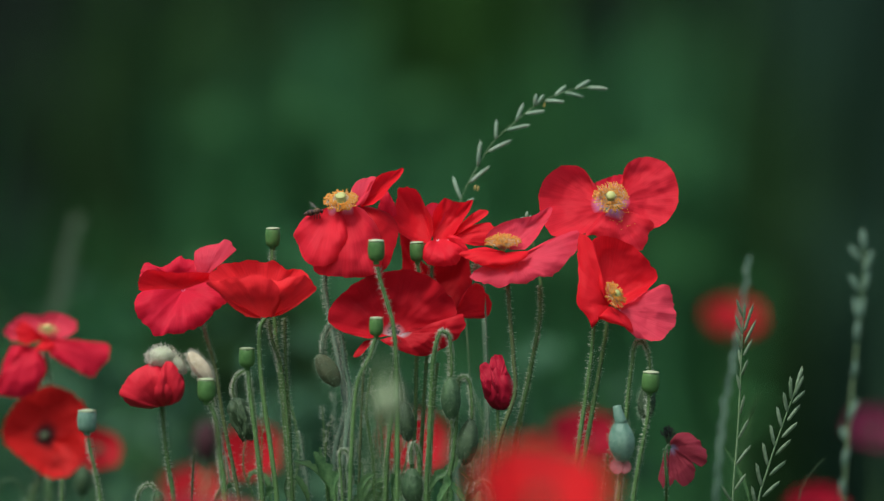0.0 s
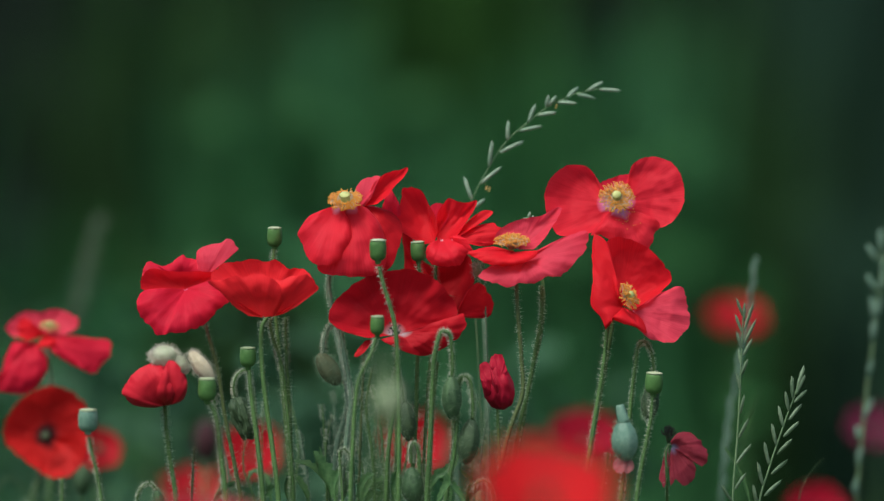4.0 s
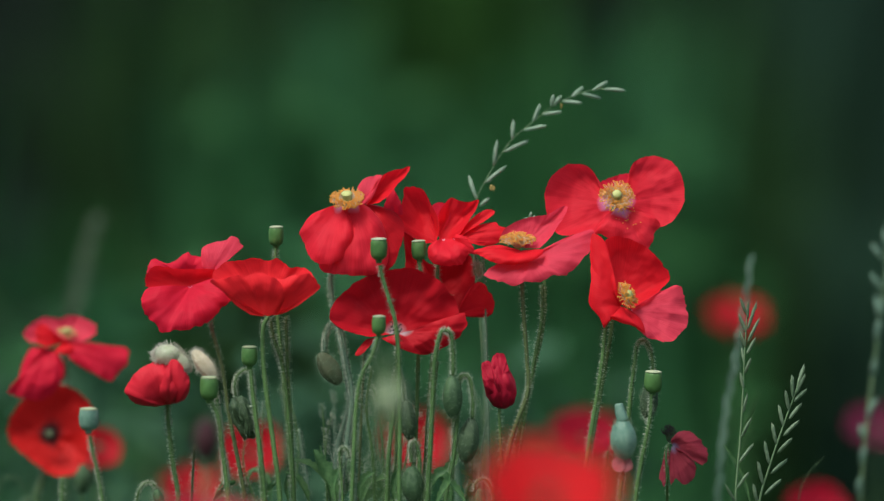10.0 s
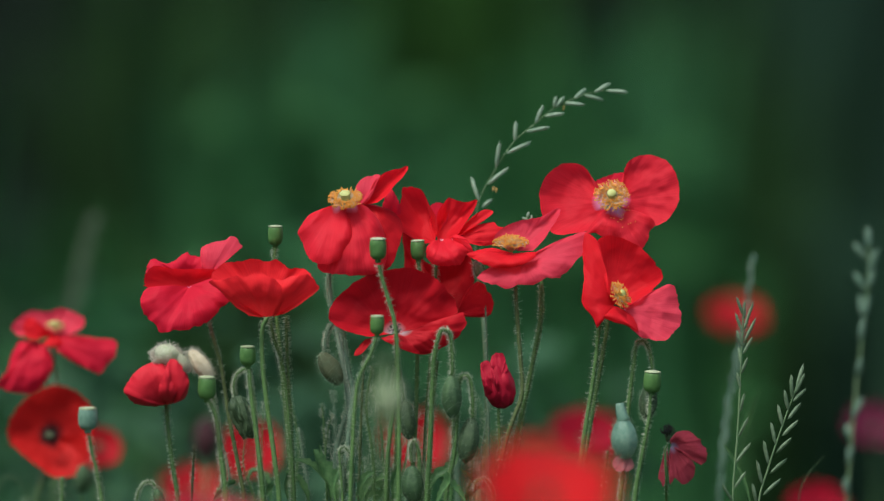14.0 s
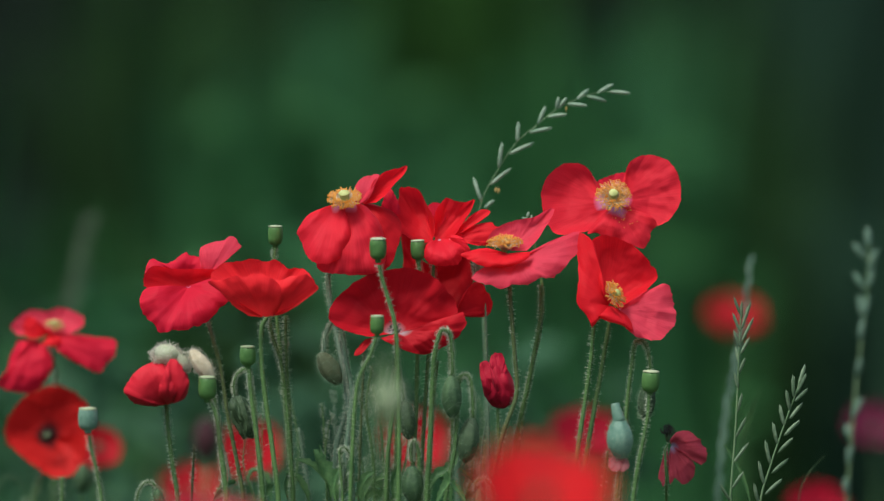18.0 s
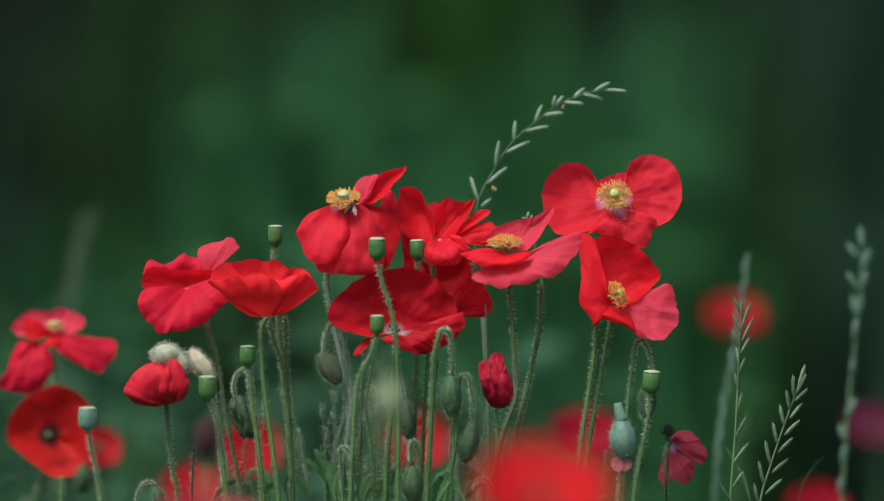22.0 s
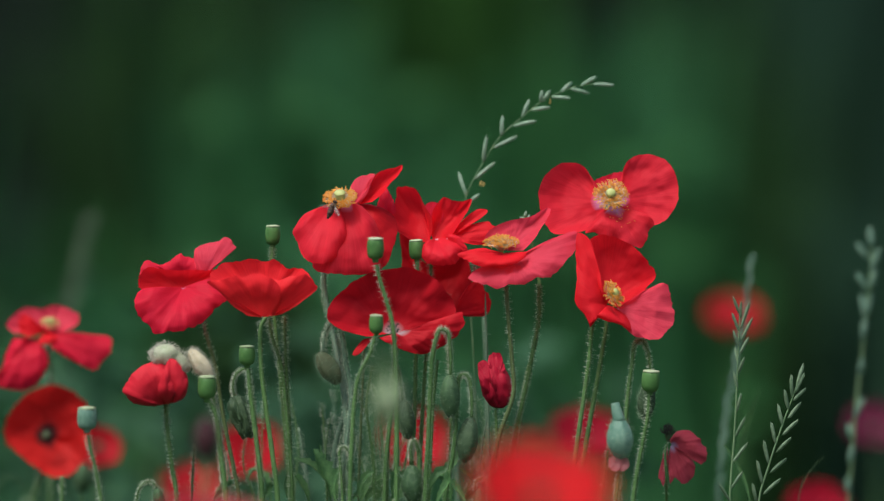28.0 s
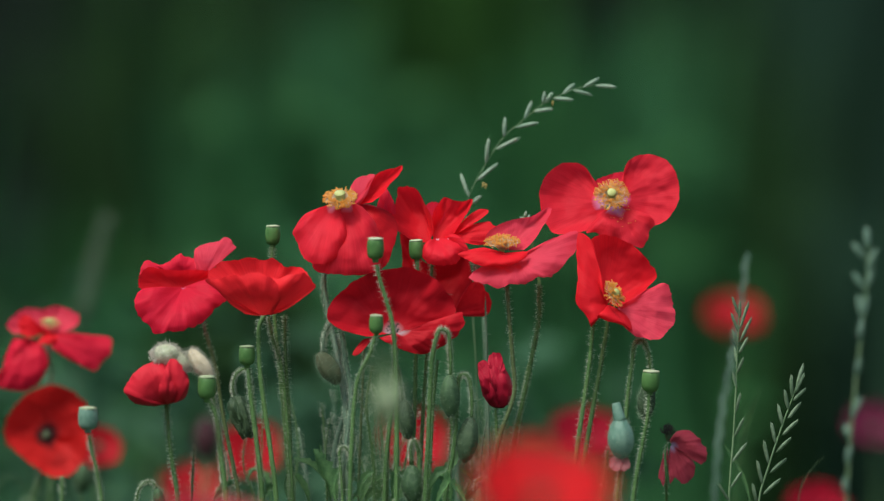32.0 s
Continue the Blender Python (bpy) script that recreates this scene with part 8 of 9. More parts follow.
    walk(HEADS["bud_2"][0], sway("bud_2", [(0, 0, -0.6), (0.5, 0, -0.6), (1, 0, -0.5), (1.5, 1.5, -0.5), (2, 1.5, -2.7), (2.5, 0, -2.5), (3, 0, -2.4), (3.5, 1.5, -2.1), (5.5, 1.5, -0.5), (6, 1.5, -0.4), (6.5, 1.5, -0.3), (7, 1.5, -0.2), (7.5, 3, -0.8), (8, 3, -0.1), (8.5, 1.5, -0.7), (9, 0, 0), (9.5, 0, 0), (10, 3, -0.5), (10.5, 1.5, -0.5), (11, 1.5, 0.2), (11.5, 1.5, 0.2), (12, 1.5, -0.3), (12.5, 1.5, 0.3), (13, 1.5, -0.2), (13.5, 1.5, -0.2), (14, 1.5, -0.2), (14.5, 1.5, -0.2), (16.5, 1.5, -0.2), (17, 1.5, -0.2), (17.5, 0, -0.2), (18, 1.5, -0.2), (18.5, 1.5, -0.2), (19, 0, -0.2), (19.5, 1.5, -0.2), (20, 1.5, -0.1), (20.5, 1.5, -0.1), (21, 1.5, -0.1), (21.5, 1.5, -0.1), (22, 1.5, -0.1), (22.5, 1.5, -0.1), (23, 1.5, -0), (23.5, 1.5, -0), (24, 0, -0), (24.5, 0, -0), (25, 0, 0), (25.5, 0, 0), (27.5, 0, 0.1), (28, 0, 0.1), (28.5, 0, 0.1), (29, 0, 0.1), (29.5, 0, 0.1), (30, 0, 0.1), (30.5, 0, 0.1), (31, 0, 0.1), (31.5, 0, 0.1), (32, 0, 0.1)]))
    walk(HEADS["bud_3"][0], sway("bud_3", [(0, -3.1, -0.7), (0.5, -4.6, -0.6), (1, -3.1, -0.6), (1.5, -1.5, -0.5), (2, -1.5, -0.5), (2.5, -1.5, -0.4), (3, -1.5, -0.4), (3.5, -1.5, -0.3), (5.5, -1.5, -0.5), (6, 0, 0.2), (6.5, 0, 0.3), (7, 0, -0.2), (7.5, 0, 0.4), (8, 1.5, 0.5), (8.5, 0, -0.1), (9, 0, 0), (9.5, -1.5, 0), (10, 0, 0.1), (10.5, 1.5, 0.1), (11, 0, 0.2), (11.5, -1.5, 0.2), (12, -3.1, 0.3), (12.5, -1.5, 0.3), (13, -1.5, 0.4), (13.5, -1.5, 0.4), (14, -1.5, 0.4), (14.5, 0, 0.4), (16.5, -3.1, 0.4), (17, -1.5, 0.4), (17.5, -1.5, 0.4), (18, -1.5, 0.4), (18.5, 0, 0.4), (19, -1.5, 0.4), (19.5, -1.5, 0.4), (20, -1.5, 0.5), (20.5, -1.5, 0.5), (21, -1.5, 0.5), (21.5, -1.5, 0.5), (22, -1.5, 0.5), (22.5, -3.1, 0.5), (23, -3.1, 0.6), (23.5, -3.1, 0.6), (24, -3.1, 0.6), (24.5, -4.6, -0), (25, -3.1, -0), (25.5, -4.6, -0), (27.5, -4.6, 0), (28, -4.6, 0), (28.5, -4.6, 0), (29, -4.6, 0), (29.5, -4.6, 0), (30, -4.6, 0), (30.5, -4.6, 0), (31, -3.1, 0), (31.5, -4.6, 0), (32, -4.6, 0)]))
    walk(HEADS["bud_4"][0], sway("bud_4", [(0, -1.5, -0.7), (0.5, -1.5, -0.6), (1, -1.5, -0.6), (1.5, 0, -0.5), (2, 0, -0.5), (2.5, 0, -0.4), (3, 0, -0.4), (3.5, 0, -0.3), (5.5, 0, 0.1), (6, 0, 0.2), (6.5, 0, 0.3), (7, 0, -0.2), (7.5, 1.6, -0.2), (8, 3.1, -0.1), (8.5, 1.6, -0.1), (9, 0, 0), (9.5, 3.1, 0), (10, 0, 0.1), (10.5, 0, 0.1), (11, 1.6, 0.2), (11.5, 0, 0.2), (12, 0, 0.3), (12.5, 0, 0.3), (13, -1.5, 0.4), (13.5, 0, 0.4), (14, 0, 0.4), (14.5, 0, 0.4), (16.5, 0, -0.3), (17, 0, -0.2), (17.5, 0, -0.2), (18, 0, -0.2), (18.5, 0, 0.4), (19, 0, 0.4), (19.5, 0, 0.4), (20, 0, 0.5), (20.5, 0, 0.5), (21, 0, 0.5), (21.5, 0, 0.5), (22, 0, 0.5), (22.5, 0, -0.1), (23, 0, -0.1), (23.5, 0, -0.1), (24, 0, -0.1), (24.5, -1.5, -0), (25, -1.5, -0), (25.5, -1.5, -0), (27.5, -1.5, 0), (28, -1.5, 0), (28.5, -1.5, 0), (29, -1.5, 0), (29.5, -1.5, 0), (30, -1.5, 0), (30.5, -1.5, 0), (31, -1.5, 0), (31.5, -1.5, 0), (32, -1.5, 0)]))
    walk(HEADS["bud_5"][0], sway("bud_5", [(0, -1.6, -0.7), (0.5, -1.6, -0.6), (1, -1.6, -0.6), (1.5, 0, -0.5), (2, 0, -0.5), (2.5, 0, -0.4), (3, 0, -0.4), (3.5, 0, -0.3), (5.5, 0, -0.5), (6, 0, -0.4), (6.5, 0, -0.3), (7, 1.5, -0.2), (7.5, 1.5, -0.2), (8, 1.5, -0.1), (8.5, 1.5, -0.1), (9, 0, 0), (9.5, 0, 0), (10, 1.5, 0.1), (10.5, 1.5, 0.1), (11, 0, 0.2), (11.5, 0, 0.2), (12, 0, 0.3), (12.5, 0, 0.3), (13, 0, 0.4), (13.5, 1.5, 0.4), (14, 0, 0.4), (14.5, 1.5, 0.4), (16.5, 0, 0.4), (17, 0, 0.4), (17.5, 0, 0.4), (18, 0, 0.4), (18.5, 0, 0.4), (19, 0, 0.4), (19.5, 0, 0.4), (20, 0, 0.5), (20.5, 0, 0.5), (21, 0, 0.5), (21.5, 0, 0.5), (22, 0, 0.5), (22.5, 0, 0.5), (23, 0, 0.6), (23.5, 0, 0.6), (24, 0, 0.6), (24.5, -1.6, 0.6), (25, -1.6, 0.6), (25.5, -1.6, 0.6), (27.5, -1.6, 0.7), (28, -1.6, 0.7), (28.5, -1.6, 0.7), (29, -1.6, 0.7), (29.5, -1.6, 0.7), (30, -1.6, 0.7), (30.5, -1.6, 0.7), (31, -1.6, 0.7), (31.5, -1.6, 0.7), (32, -1.6, 0.7)]))
    walk(HEADS["bud_6"][0], sway("bud_6", [(0, -3, -3.2), (0.5, 1.6, -3.1), (1, -1.5, -0.6), (1.5, 3.1, -0.5), (2, 0, -0.5), (2.5, 0, -2.5), (3, 0, -0.4), (3.5, 3.1, -0.3), (5.5, 3.1, 0.1), (6, 4.6, 2.2), (6.5, 6.2, -0.3), (7, 1.6, -0.2), (7.5, 3.1, 0.4), (8, 4.6, 0.5), (8.5, 3.1, 0.5), (9, 0, 0), (9.5, 1.6, -0.6), (10, 1.6, -0.5), (10.5, 1.6, 0.1), (11, 3.1, 0.2), (11.5, 4.6, 0.2), (12, 0, 2.2), (12.5, 0, 0.3), (13, 0, -0.2), (13.5, -1.5, 0.4), (14, 0, 0.4), (14.5, 0, 0.4), (16.5, -1.5, 0.4), (17, -1.5, 0.4), (17.5, -3, -0.2), (18, -3, -0.2), (18.5, -1.5, 0.4), (19, 0, 0.4), (19.5, -1.5, 2.6), (20, -1.5, 0.5), (20.5, -1.5, 0.5), (21, -3, -0.1), (21.5, -1.5, 0.5), (22, -1.5, 0.5), (22.5, -1.5, 0.5), (23, -1.5, 0.6), (23.5, -3, -0), (24, -3, -0), (24.5, -3, 0.6), (25, -3, 0), (25.5, -3, 0), (27.5, -3, 0.1), (28, -3, 0.1), (28.5, -3, 0.1), (29, -3, 0.1), (29.5, -3, 0.1), (30, -3, 0.1), (30.5, -3, 0.1), (31, -3, 0.1), (31.5, -3, 0.1), (32, -3, 0.1)]))
    walk(HEADS["pod_pale"][0], sway("pod_pale", [(0, 0, 0), (0.5, 6.1, 0), (1, 0, 0), (1.5, 6.1, 0), (2, -1.5, 0), (2.5, 1.5, 0), (3, 1.5, 0), (3.5, 4.6, 0), (5.5, 6.1, 0), (6, 10.7, 0), (6.5, 10.7, 0), (7, 3.1, 0), (7.5, 3.1, 0), (8, 7.7, 0), (8.5, 3.1, 0), (9, 0, 0), (9.5, 3.1, 0), (10, 3.1, 0), (10.5, 3.1, 0), (11, 7.7, 0), (11.5, 9.2, 0), (12, 1.5, 0), (12.5, 3.1, 0), (13, 3.1, 0), (13.5, 4.6, 0), (14, 4.6, 0), (14.5, 3.1, 0), (16.5, 1.5, 0), (17, 1.5, 0), (17.5, -1.5, 0), (18, -3.1, 0), (18.5, -1.5, 0), (19, 1.5, 0), (19.5, 1.5, 0), (20, 1.5, 0), (20.5, 0, 0), (21, -3.1, 0), (21.5, -1.5, 0), (22, 1.5, 0), (22.5, 0, 0), (23, 0, 0), (23.5, -1.5, 0), (24, -1.5, 0), (24.5, -1.5, 0), (25, -1.5, 0), (25.5, -1.5, 0), (27.5, -1.5, 0), (28, -3.1, 0), (28.5, -3.1, 0), (29, -3.1, 0), (29.5, -3.1, 0), (30, -1.5, 0), (30.5, -1.5, 0), (31, -3.1, 0), (31.5, -3.1, 0), (32, -1.5, 0)]))
    walk(HEADS["bud_pale"][0], sway("bud_pale", [(0, -1.6, -0.7), (0.5, -1.6, -0.6), (1, -1.6, -0.6), (1.5, 0, -0.5), (2, 0, -0.5), (2.5, 0, -0.4), (3, 0, -0.4), (3.5, 0, -0.3), (5.5, 0, -0.5), (6, 0, -0.4), (6.5, 0, -0.3), (7, 1.5, -0.2), (7.5, 1.5, -0.2), (8, 1.5, -0.1), (8.5, 1.5, -0.1), (9, 0, 0), (9.5, 0, 0), (10, 1.5, 0.1), (10.5, 1.5, 0.1), (11, 0, 0.2), (11.5, 0, 0.2), (12, 0, 0.3), (12.5, 0, 0.3), (13, 0, 0.4), (13.5, 1.5, 0.4), (14, 0, 0.4), (14.5, 1.5, 0.4), (16.5, 0, 0.4), (17, 0, 0.4), (17.5, 0, 0.4), (18, 0, 0.4), (18.5, 0, 0.4), (19, 0, 0.4), (19.5, 0, 0.4), (20, 0, 0.5), (20.5, 0, 0.5), (21, 0, 0.5), (21.5, 0, 0.5), (22, 0, 0.5), (22.5, 0, 0.5), (23, 0, 0.6), (23.5, 0, 0.6), (24, 0, 0.6), (24.5, -1.6, 0.6), (25, -1.6, 0.6), (25.5, -1.6, 0.6), (27.5, -1.6, 0.7), (28, -1.6, 0.7), (28.5, -1.6, 0.7), (29, -1.6, 0.7), (29.5, -1.6, 0.7), (30, -1.6, 0.7), (30.5, -1.6, 0.7), (31, -1.6, 0.7), (31.5, -1.6, 0.7), (32, -1.6, 0.7)]))
    walk(HEADS["bud_pale_b"][0], sway("bud_pale_b", [(0, -3, -0.7), (0.5, -3, -0.6), (1, -3, -0.6), (1.5, -1.5, -0.5), (2, 0, -0.5), (2.5, -3, -2.5), (3, -3, -2.4), (3.5, -1.5, -0.3), (5.5, 0, -0.5), (6, 1.6, -0.4), (6.5, 1.6, -0.3), (7, 3.1, -2.1), (7.5, 4.6, -0.8), (8, 4.6, -0.7), (8.5, 3.1, -0.1), (9, 0, 0), (9.5, 1.6, 0), (10, 4.6, -0.5), (10.5, 3.1, 0.1), (11, 1.6, -0.4), (11.5, 1.6, -2.5), (12, 3.1, -0.3), (12.5, 3.1, -0.3), (13, 0, -0.2), (13.5, 0, -0.2), (14, -1.5, -0.2), (14.5, 0, 0.4), (16.5, 0, -0.2), (17, -1.5, -0.2), (17.5, 0, -0.2), (18, 0, -0.2), (18.5, 0, -0.2), (19, 0, -0.2), (19.5, 0, -0.2), (20, 0, -0.1), (20.5, 1.6, -0.1), (21, 0, -0.1), (21.5, 0, -0.1), (22, 0, -0.1), (22.5, 0, -0.1), (23, 0, -0), (23.5, 0, -0), (24, 0, -0), (24.5, -1.5, -0), (25, -1.5, 0), (25.5, -1.5, 0), (27.5, -1.5, 0.1), (28, -1.5, 0.1), (28.5, -1.5, 0.1), (29, -1.5, 0.1), (29.5, -1.5, 0.1), (30, -1.5, 0.1), (30.5, -1.5, 0.1), (31, -1.5, 0.1), (31.5, -1.5, 0.1), (32, -1.5, 0.1)]))
    walk(HEADS["gr_top"][0], sway("gr_top", [(0, -38.3, -13.9), (0.5, -21.5, -12.3), (1, -13.8, -7.5), (1.5, -15.3, -4.3), (2, -3.1, 0.4), (2.5, -9.2, -2.5), (3, -1.6, 2.2), (3.5, -12.3, -5.2), (5.5, -19.9, -11.8), (6, -3.1, 0.7), (6.5, 1.5, -2.2), (7, 1.5, -0.6), (7.5, 3, 1.1), (8, 19.9, 18.1), (8.5, 12.2, 7.6), (9, 0, 0), (9.5, -7.7, 4.7), (10, -7.7, -7.4), (10.5, 7.6, 1.9), (11, -12.3, -4.1), (11.5, -1.6, 0.6), (12, 7.6, 6.9), (12.5, -4.6, -5.3), (13, 6.1, -0.6), (13.5, 7.6, 0.9), (14, -3.1, -3.7), (14.5, 1.5, -2.1), (16.5, -3.1, -5.1), (17, 3, -0.5), (17.5, -4.6, -3.6), (18, 1.5, -2), (18.5, -10.7, -8.2), (19, -1.6, -0.4), (19.5, 4.6, 2.7), (20, -15.3, -9.5), (20.5, -7.7, -8), (21, -1.6, -0.3), (21.5, -1.6, -1.7), (22, -4.6, -4.8), (22.5, -4.6, -4.7), (23, -7.7, -6.2), (23.5, -7.7, -6.2), (24, -15.3, -10.7), (24.5, -16.9, -9.2), (25, -15.3, -7.7), (25.5, -21.5, -13.7), (27.5, -23, -13.6), (28, -27.6, -15.1), (28.5, -27.6, -13.6), (29, -24.5, -12.1), (29.5, -26.1, -13.6), (30, -24.5, -12.1), (30.5, -19.9, -10.5), (31, -19.9, -10.5), (31.5, -16.9, -9), (32, -23, -12.1)]))
    walk(HEADS["gr_a"][0], sway("gr_a", [(5.5, 1.5, 0), (6, 1.5, 0), (6.5, 1.5, 0), (7, 4.6, 0), (7.5, 6.1, 0), (8, 3, 0), (8.5, -1.6, 0), (9, 0, 0), (9.5, 1.5, 0), (10, 7.6, 0), (10.5, 6.1, 0), (11, 3, 0), (11.5, 9.2, 0), (12, 3, 0), (12.5, -3.1, 0), (13, 0, 0), (13.5, 3, 0), (14, 1.5, 0), (14.5, 0, 0), (16.5, -1.6, 0), (17, -1.6, 0), (17.5, -3.1, 0), (18, -3.1, 0), (18.5, -1.6, 0), (19, -3.1, 0), (19.5, -3.1, 0), (20, -1.6, 0), (20.5, -1.6, 0), (21, -1.6, 0), (21.5, -1.6, 0), (22, -3.1, 0), (22.5, -3.1, 0), (23, -3.1, 0), (23.5, -4.6, 0), (24, -3.1, 0), (24.5, -3.1, 0), (25, -4.6, 0), (25.5, -3.1, 0), (27.5, -6.2, 0), (28, -4.6, 0), (28.5, -4.6, 0), (29, -6.2, 0), (29.5, -6.2, 0), (30, -6.2, 0), (30.5, -4.6, 0), (31, -4.6, 0), (31.5, -6.2, 0), (32, -6.2, 0)]))
    walk(HEADS["gr_b"][0], sway("gr_b", [(0, 3.1, -0.1), (0.5, -6.1, -0.6), (1, 1.6, -0.6), (1.5, 9.2, 0.1), (2, 15.3, 0.1), (2.5, 21.5, 2.1), (3, 38.3, 9.8), (3.5, 21.5, 2.4), (5.5, 9.2, 0.1), (6, 4.6, -0.4), (6.5, 26.1, 3.8), (7, 24.5, 2.4), (7.5, 10.8, -0.2), (8, 7.7, -0.1), (8.5, 0, -0.1), (9, 0, 0), (9.5, 3.1, 0), (10, 7.7, 0.7), (10.5, 15.3, 0.7), (11, 23, 0.8), (11.5, 30.7, 5.2), (12, 26.1, 5.3), (12.5, 13.8, 0.3), (13, 12.3, 0.4), (13.5, 15.3, 0.4), (14, 10.8, 0.4), (14.5, 9.2, -0.2), (16.5, 16.9, -0.2), (17, 10.8, 0.4), (17.5, -1.5, -0.2), (18, 7.7, 2.5), (18.5, 12.3, 0.4), (19, 3.1, -0.2), (19.5, 4.6, -0.8), (20, 4.6, -0.1), (20.5, 0, -0.1), (21, 1.6, -0.1), (21.5, 1.6, -0.1), (22, 0, -0.1), (22.5, 1.6, -0.7), (23, 0, -0.7), (23.5, 1.6, -0), (24, 10.8, -0.7), (24.5, 15.3, 0.6), (25, 9.2, 0.6), (25.5, 9.2, 0.6), (27.5, 1.6, 0.7), (28, 9.2, 0.7), (28.5, 4.6, 0.1), (29, 0, 0.1), (29.5, -1.5, 0.1), (30, -1.5, 0.1), (30.5, 3.1, 0.1), (31, 3.1, 0.1), (31.5, 1.6, 0.1), (32, 0, 0.1)]))
    walk(HEADS["gr_c"][0], sway("gr_c", [(0, -8.3, 0), (0.5, -1.3, 0), (1, 23.7, 0), (1.5, 18.7, 0), (2, 28.7, 0), (2.5, 45.7, 0), (3, 31.7, 0), (3.5, 22.7, 0), (5.5, 25.7, 0), (6, 20.7, 0), (6.5, 10.7, 0), (7, -10.3, 0), (8, -7.3, 0), (9, 0, 0), (10, 31.7, 0), (11, 26.7, 0), (12, 21.7, 0), (13, 15.7, 0), (14, 0.7, 0), (14.5, 25.7, 0), (16.5, 30.6, 0), (17, 30.6, 0), (17.5, 15.3, 0), (18, 0, 0), (18.5, 9.2, 0), (19, 12.3, 0), (19.5, 0, 0), (20, -9.2, 0), (20.5, -10.7, 0), (21, -9.2, 0), (21.5, -15.3, 0), (22, -12.2, 0), (22.5, -15.3, 0), (23, -13.8, 0), (23.5, -7.6, 0), (24, 0, 0), (24.5, -6.1, 0), (25, 1.5, 0), (25.5, -12.2, 0), (27.5, -4.6, 0), (28, 4.6, 0), (28.5, -4.6, 0), (29, 0, 0), (29.5, 9.2, 0), (30, -6.1, 0), (30.5, 0, 0), (31, 21.5, 0), (31.5, -10.7, 0), (32, -1.5, 0)]))
    walk(HEADS["gr_d"][0], sway("gr_d", [(0, -1.6, -0), (0.5, 1.5, 0), (1, -1.6, 0.1), (1.5, 1.5, 0.1), (2, 6.1, 0.2), (2.5, 3, 0.2), (3, 1.5, -0.4), (3.5, 1.5, -0.3), (5.5, 0, 0.1), (6, 0, 0.2), (6.5, 1.5, 0.3), (7, 3, 0.4), (7.5, 3, 0.4), (8, 1.5, -0.1), (8.5, 1.5, -0.1), (9, 0, 0), (9.5, 0, 0), (10, 1.5, 0.1), (10.5, 3, 0.7), (11, 3, 0.8), (11.5, 0, 0.2), (12, 0, 0.3), (12.5, 0, 0.3), (13, 1.5, 0.4), (13.5, 1.5, 0.4), (14, 0, 0.4), (14.5, 0, 0.4), (16.5, 1.5, 0.4), (17, 3, 0.4), (17.5, 1.5, 0.4), (18, 3, 0.4), (18.5, 1.5, 0.4), (19, 1.5, 0.4), (19.5, 1.5, 0.4), (20, 3, 0.5), (20.5, 1.5, 0.5), (21, 3, 0.5), (21.5, 1.5, 0.5), (22, 3, 0.5), (22.5, 1.5, 0.5), (23, 1.5, 0.6), (23.5, 0, 0.6), (24, 1.5, 0.6), (24.5, 0, 0.6), (25, 0, 0.6), (25.5, 0, 0.6), (27.5, 0, 0.1), (28, 0, 0.1), (28.5, 0, 0.1), (29, 0, 0.1), (29.5, 0, 0.1), (30, 0, 0.1), (30.5, 0, 0.1), (31, 0, 0.1), (31.5, 0, 0.1), (32, 0, 0.1)]))
    walk(HEADS["gr_far"][0], sway("gr_far", [(0, -24, 0), (1, -10, 0), (2, 0, 0), (3, 10, 0), (6, 18, 0), (7, -8, 0), (8, 2, 0), (9, 0, 0), (10.5, 14, 0), (12, 8, 0), (13, 38, 0), (14, 6, 0), (17, 8, 0), (18, 0, 0), (19, 4, 0), (20, 0, 0), (23, -6, 0), (25, 2, 0), (28, 0, 0), (30, 10, 0), (32, 28, 0)]))
    walk(HEADS["stem0"][0], sway("stem0", [(0, -4.5, -3.2), (0.5, -4.5, -3.1), (1, -4.5, -2.9), (1.5, -3, -2.8), (2, -3, -2.7), (2.5, -3, -2.5), (3, -3, -2.4), (3.5, -1.5, -2.1), (5.5, -1.5, -0.5), (6, -1.5, -0.4), (6.5, -3, -2.2), (7, -1.5, -0.2), (7.5, 0, -0.2), (8, 0, -0.1), (8.5, 1.6, -0.1), (9, 0, 0), (9.5, 0, 0), (10, 0, -0.5), (10.5, -1.5, -0.5), (11, -3, -0.4), (11.5, -4.5, -0.4), (12, -3, -0.3), (12.5, -3, -0.3), (13, -3, -0.2), (13.5, -3, -0.2), (14, -3, -0.2), (14.5, -1.5, 0.4), (16.5, -3, -0.2), (17, -3, -0.2), (17.5, -3, -0.2), (18, -3, -0.2), (18.5, -1.5, -0.2), (19, -1.5, -0.2), (19.5, -1.5, -0.2), (20, -3, -0.1), (20.5, -3, -0.1), (21, -3, -0.1), (21.5, -3, -0.1), (22, -3, -0.1), (22.5, -3, -0.1), (23, -3, -0), (23.5, -4.5, -0), (24, -4.5, -0), (24.5, -4.5, -0), (25, -4.5, 0), (25.5, -4.5, -0.6), (27.5, -6.1, -0.6), (28, -6.1, -0.6), (28.5, -6.1, -0.6), (29, -6.1, -0.6), (29.5, -6.1, -0.6), (30, -4.5, -0.6), (30.5, -4.5, -0.6), (31, -4.5, -0.6), (31.5, -6.1, -0.6), (32, -6.1, -0.6)]))
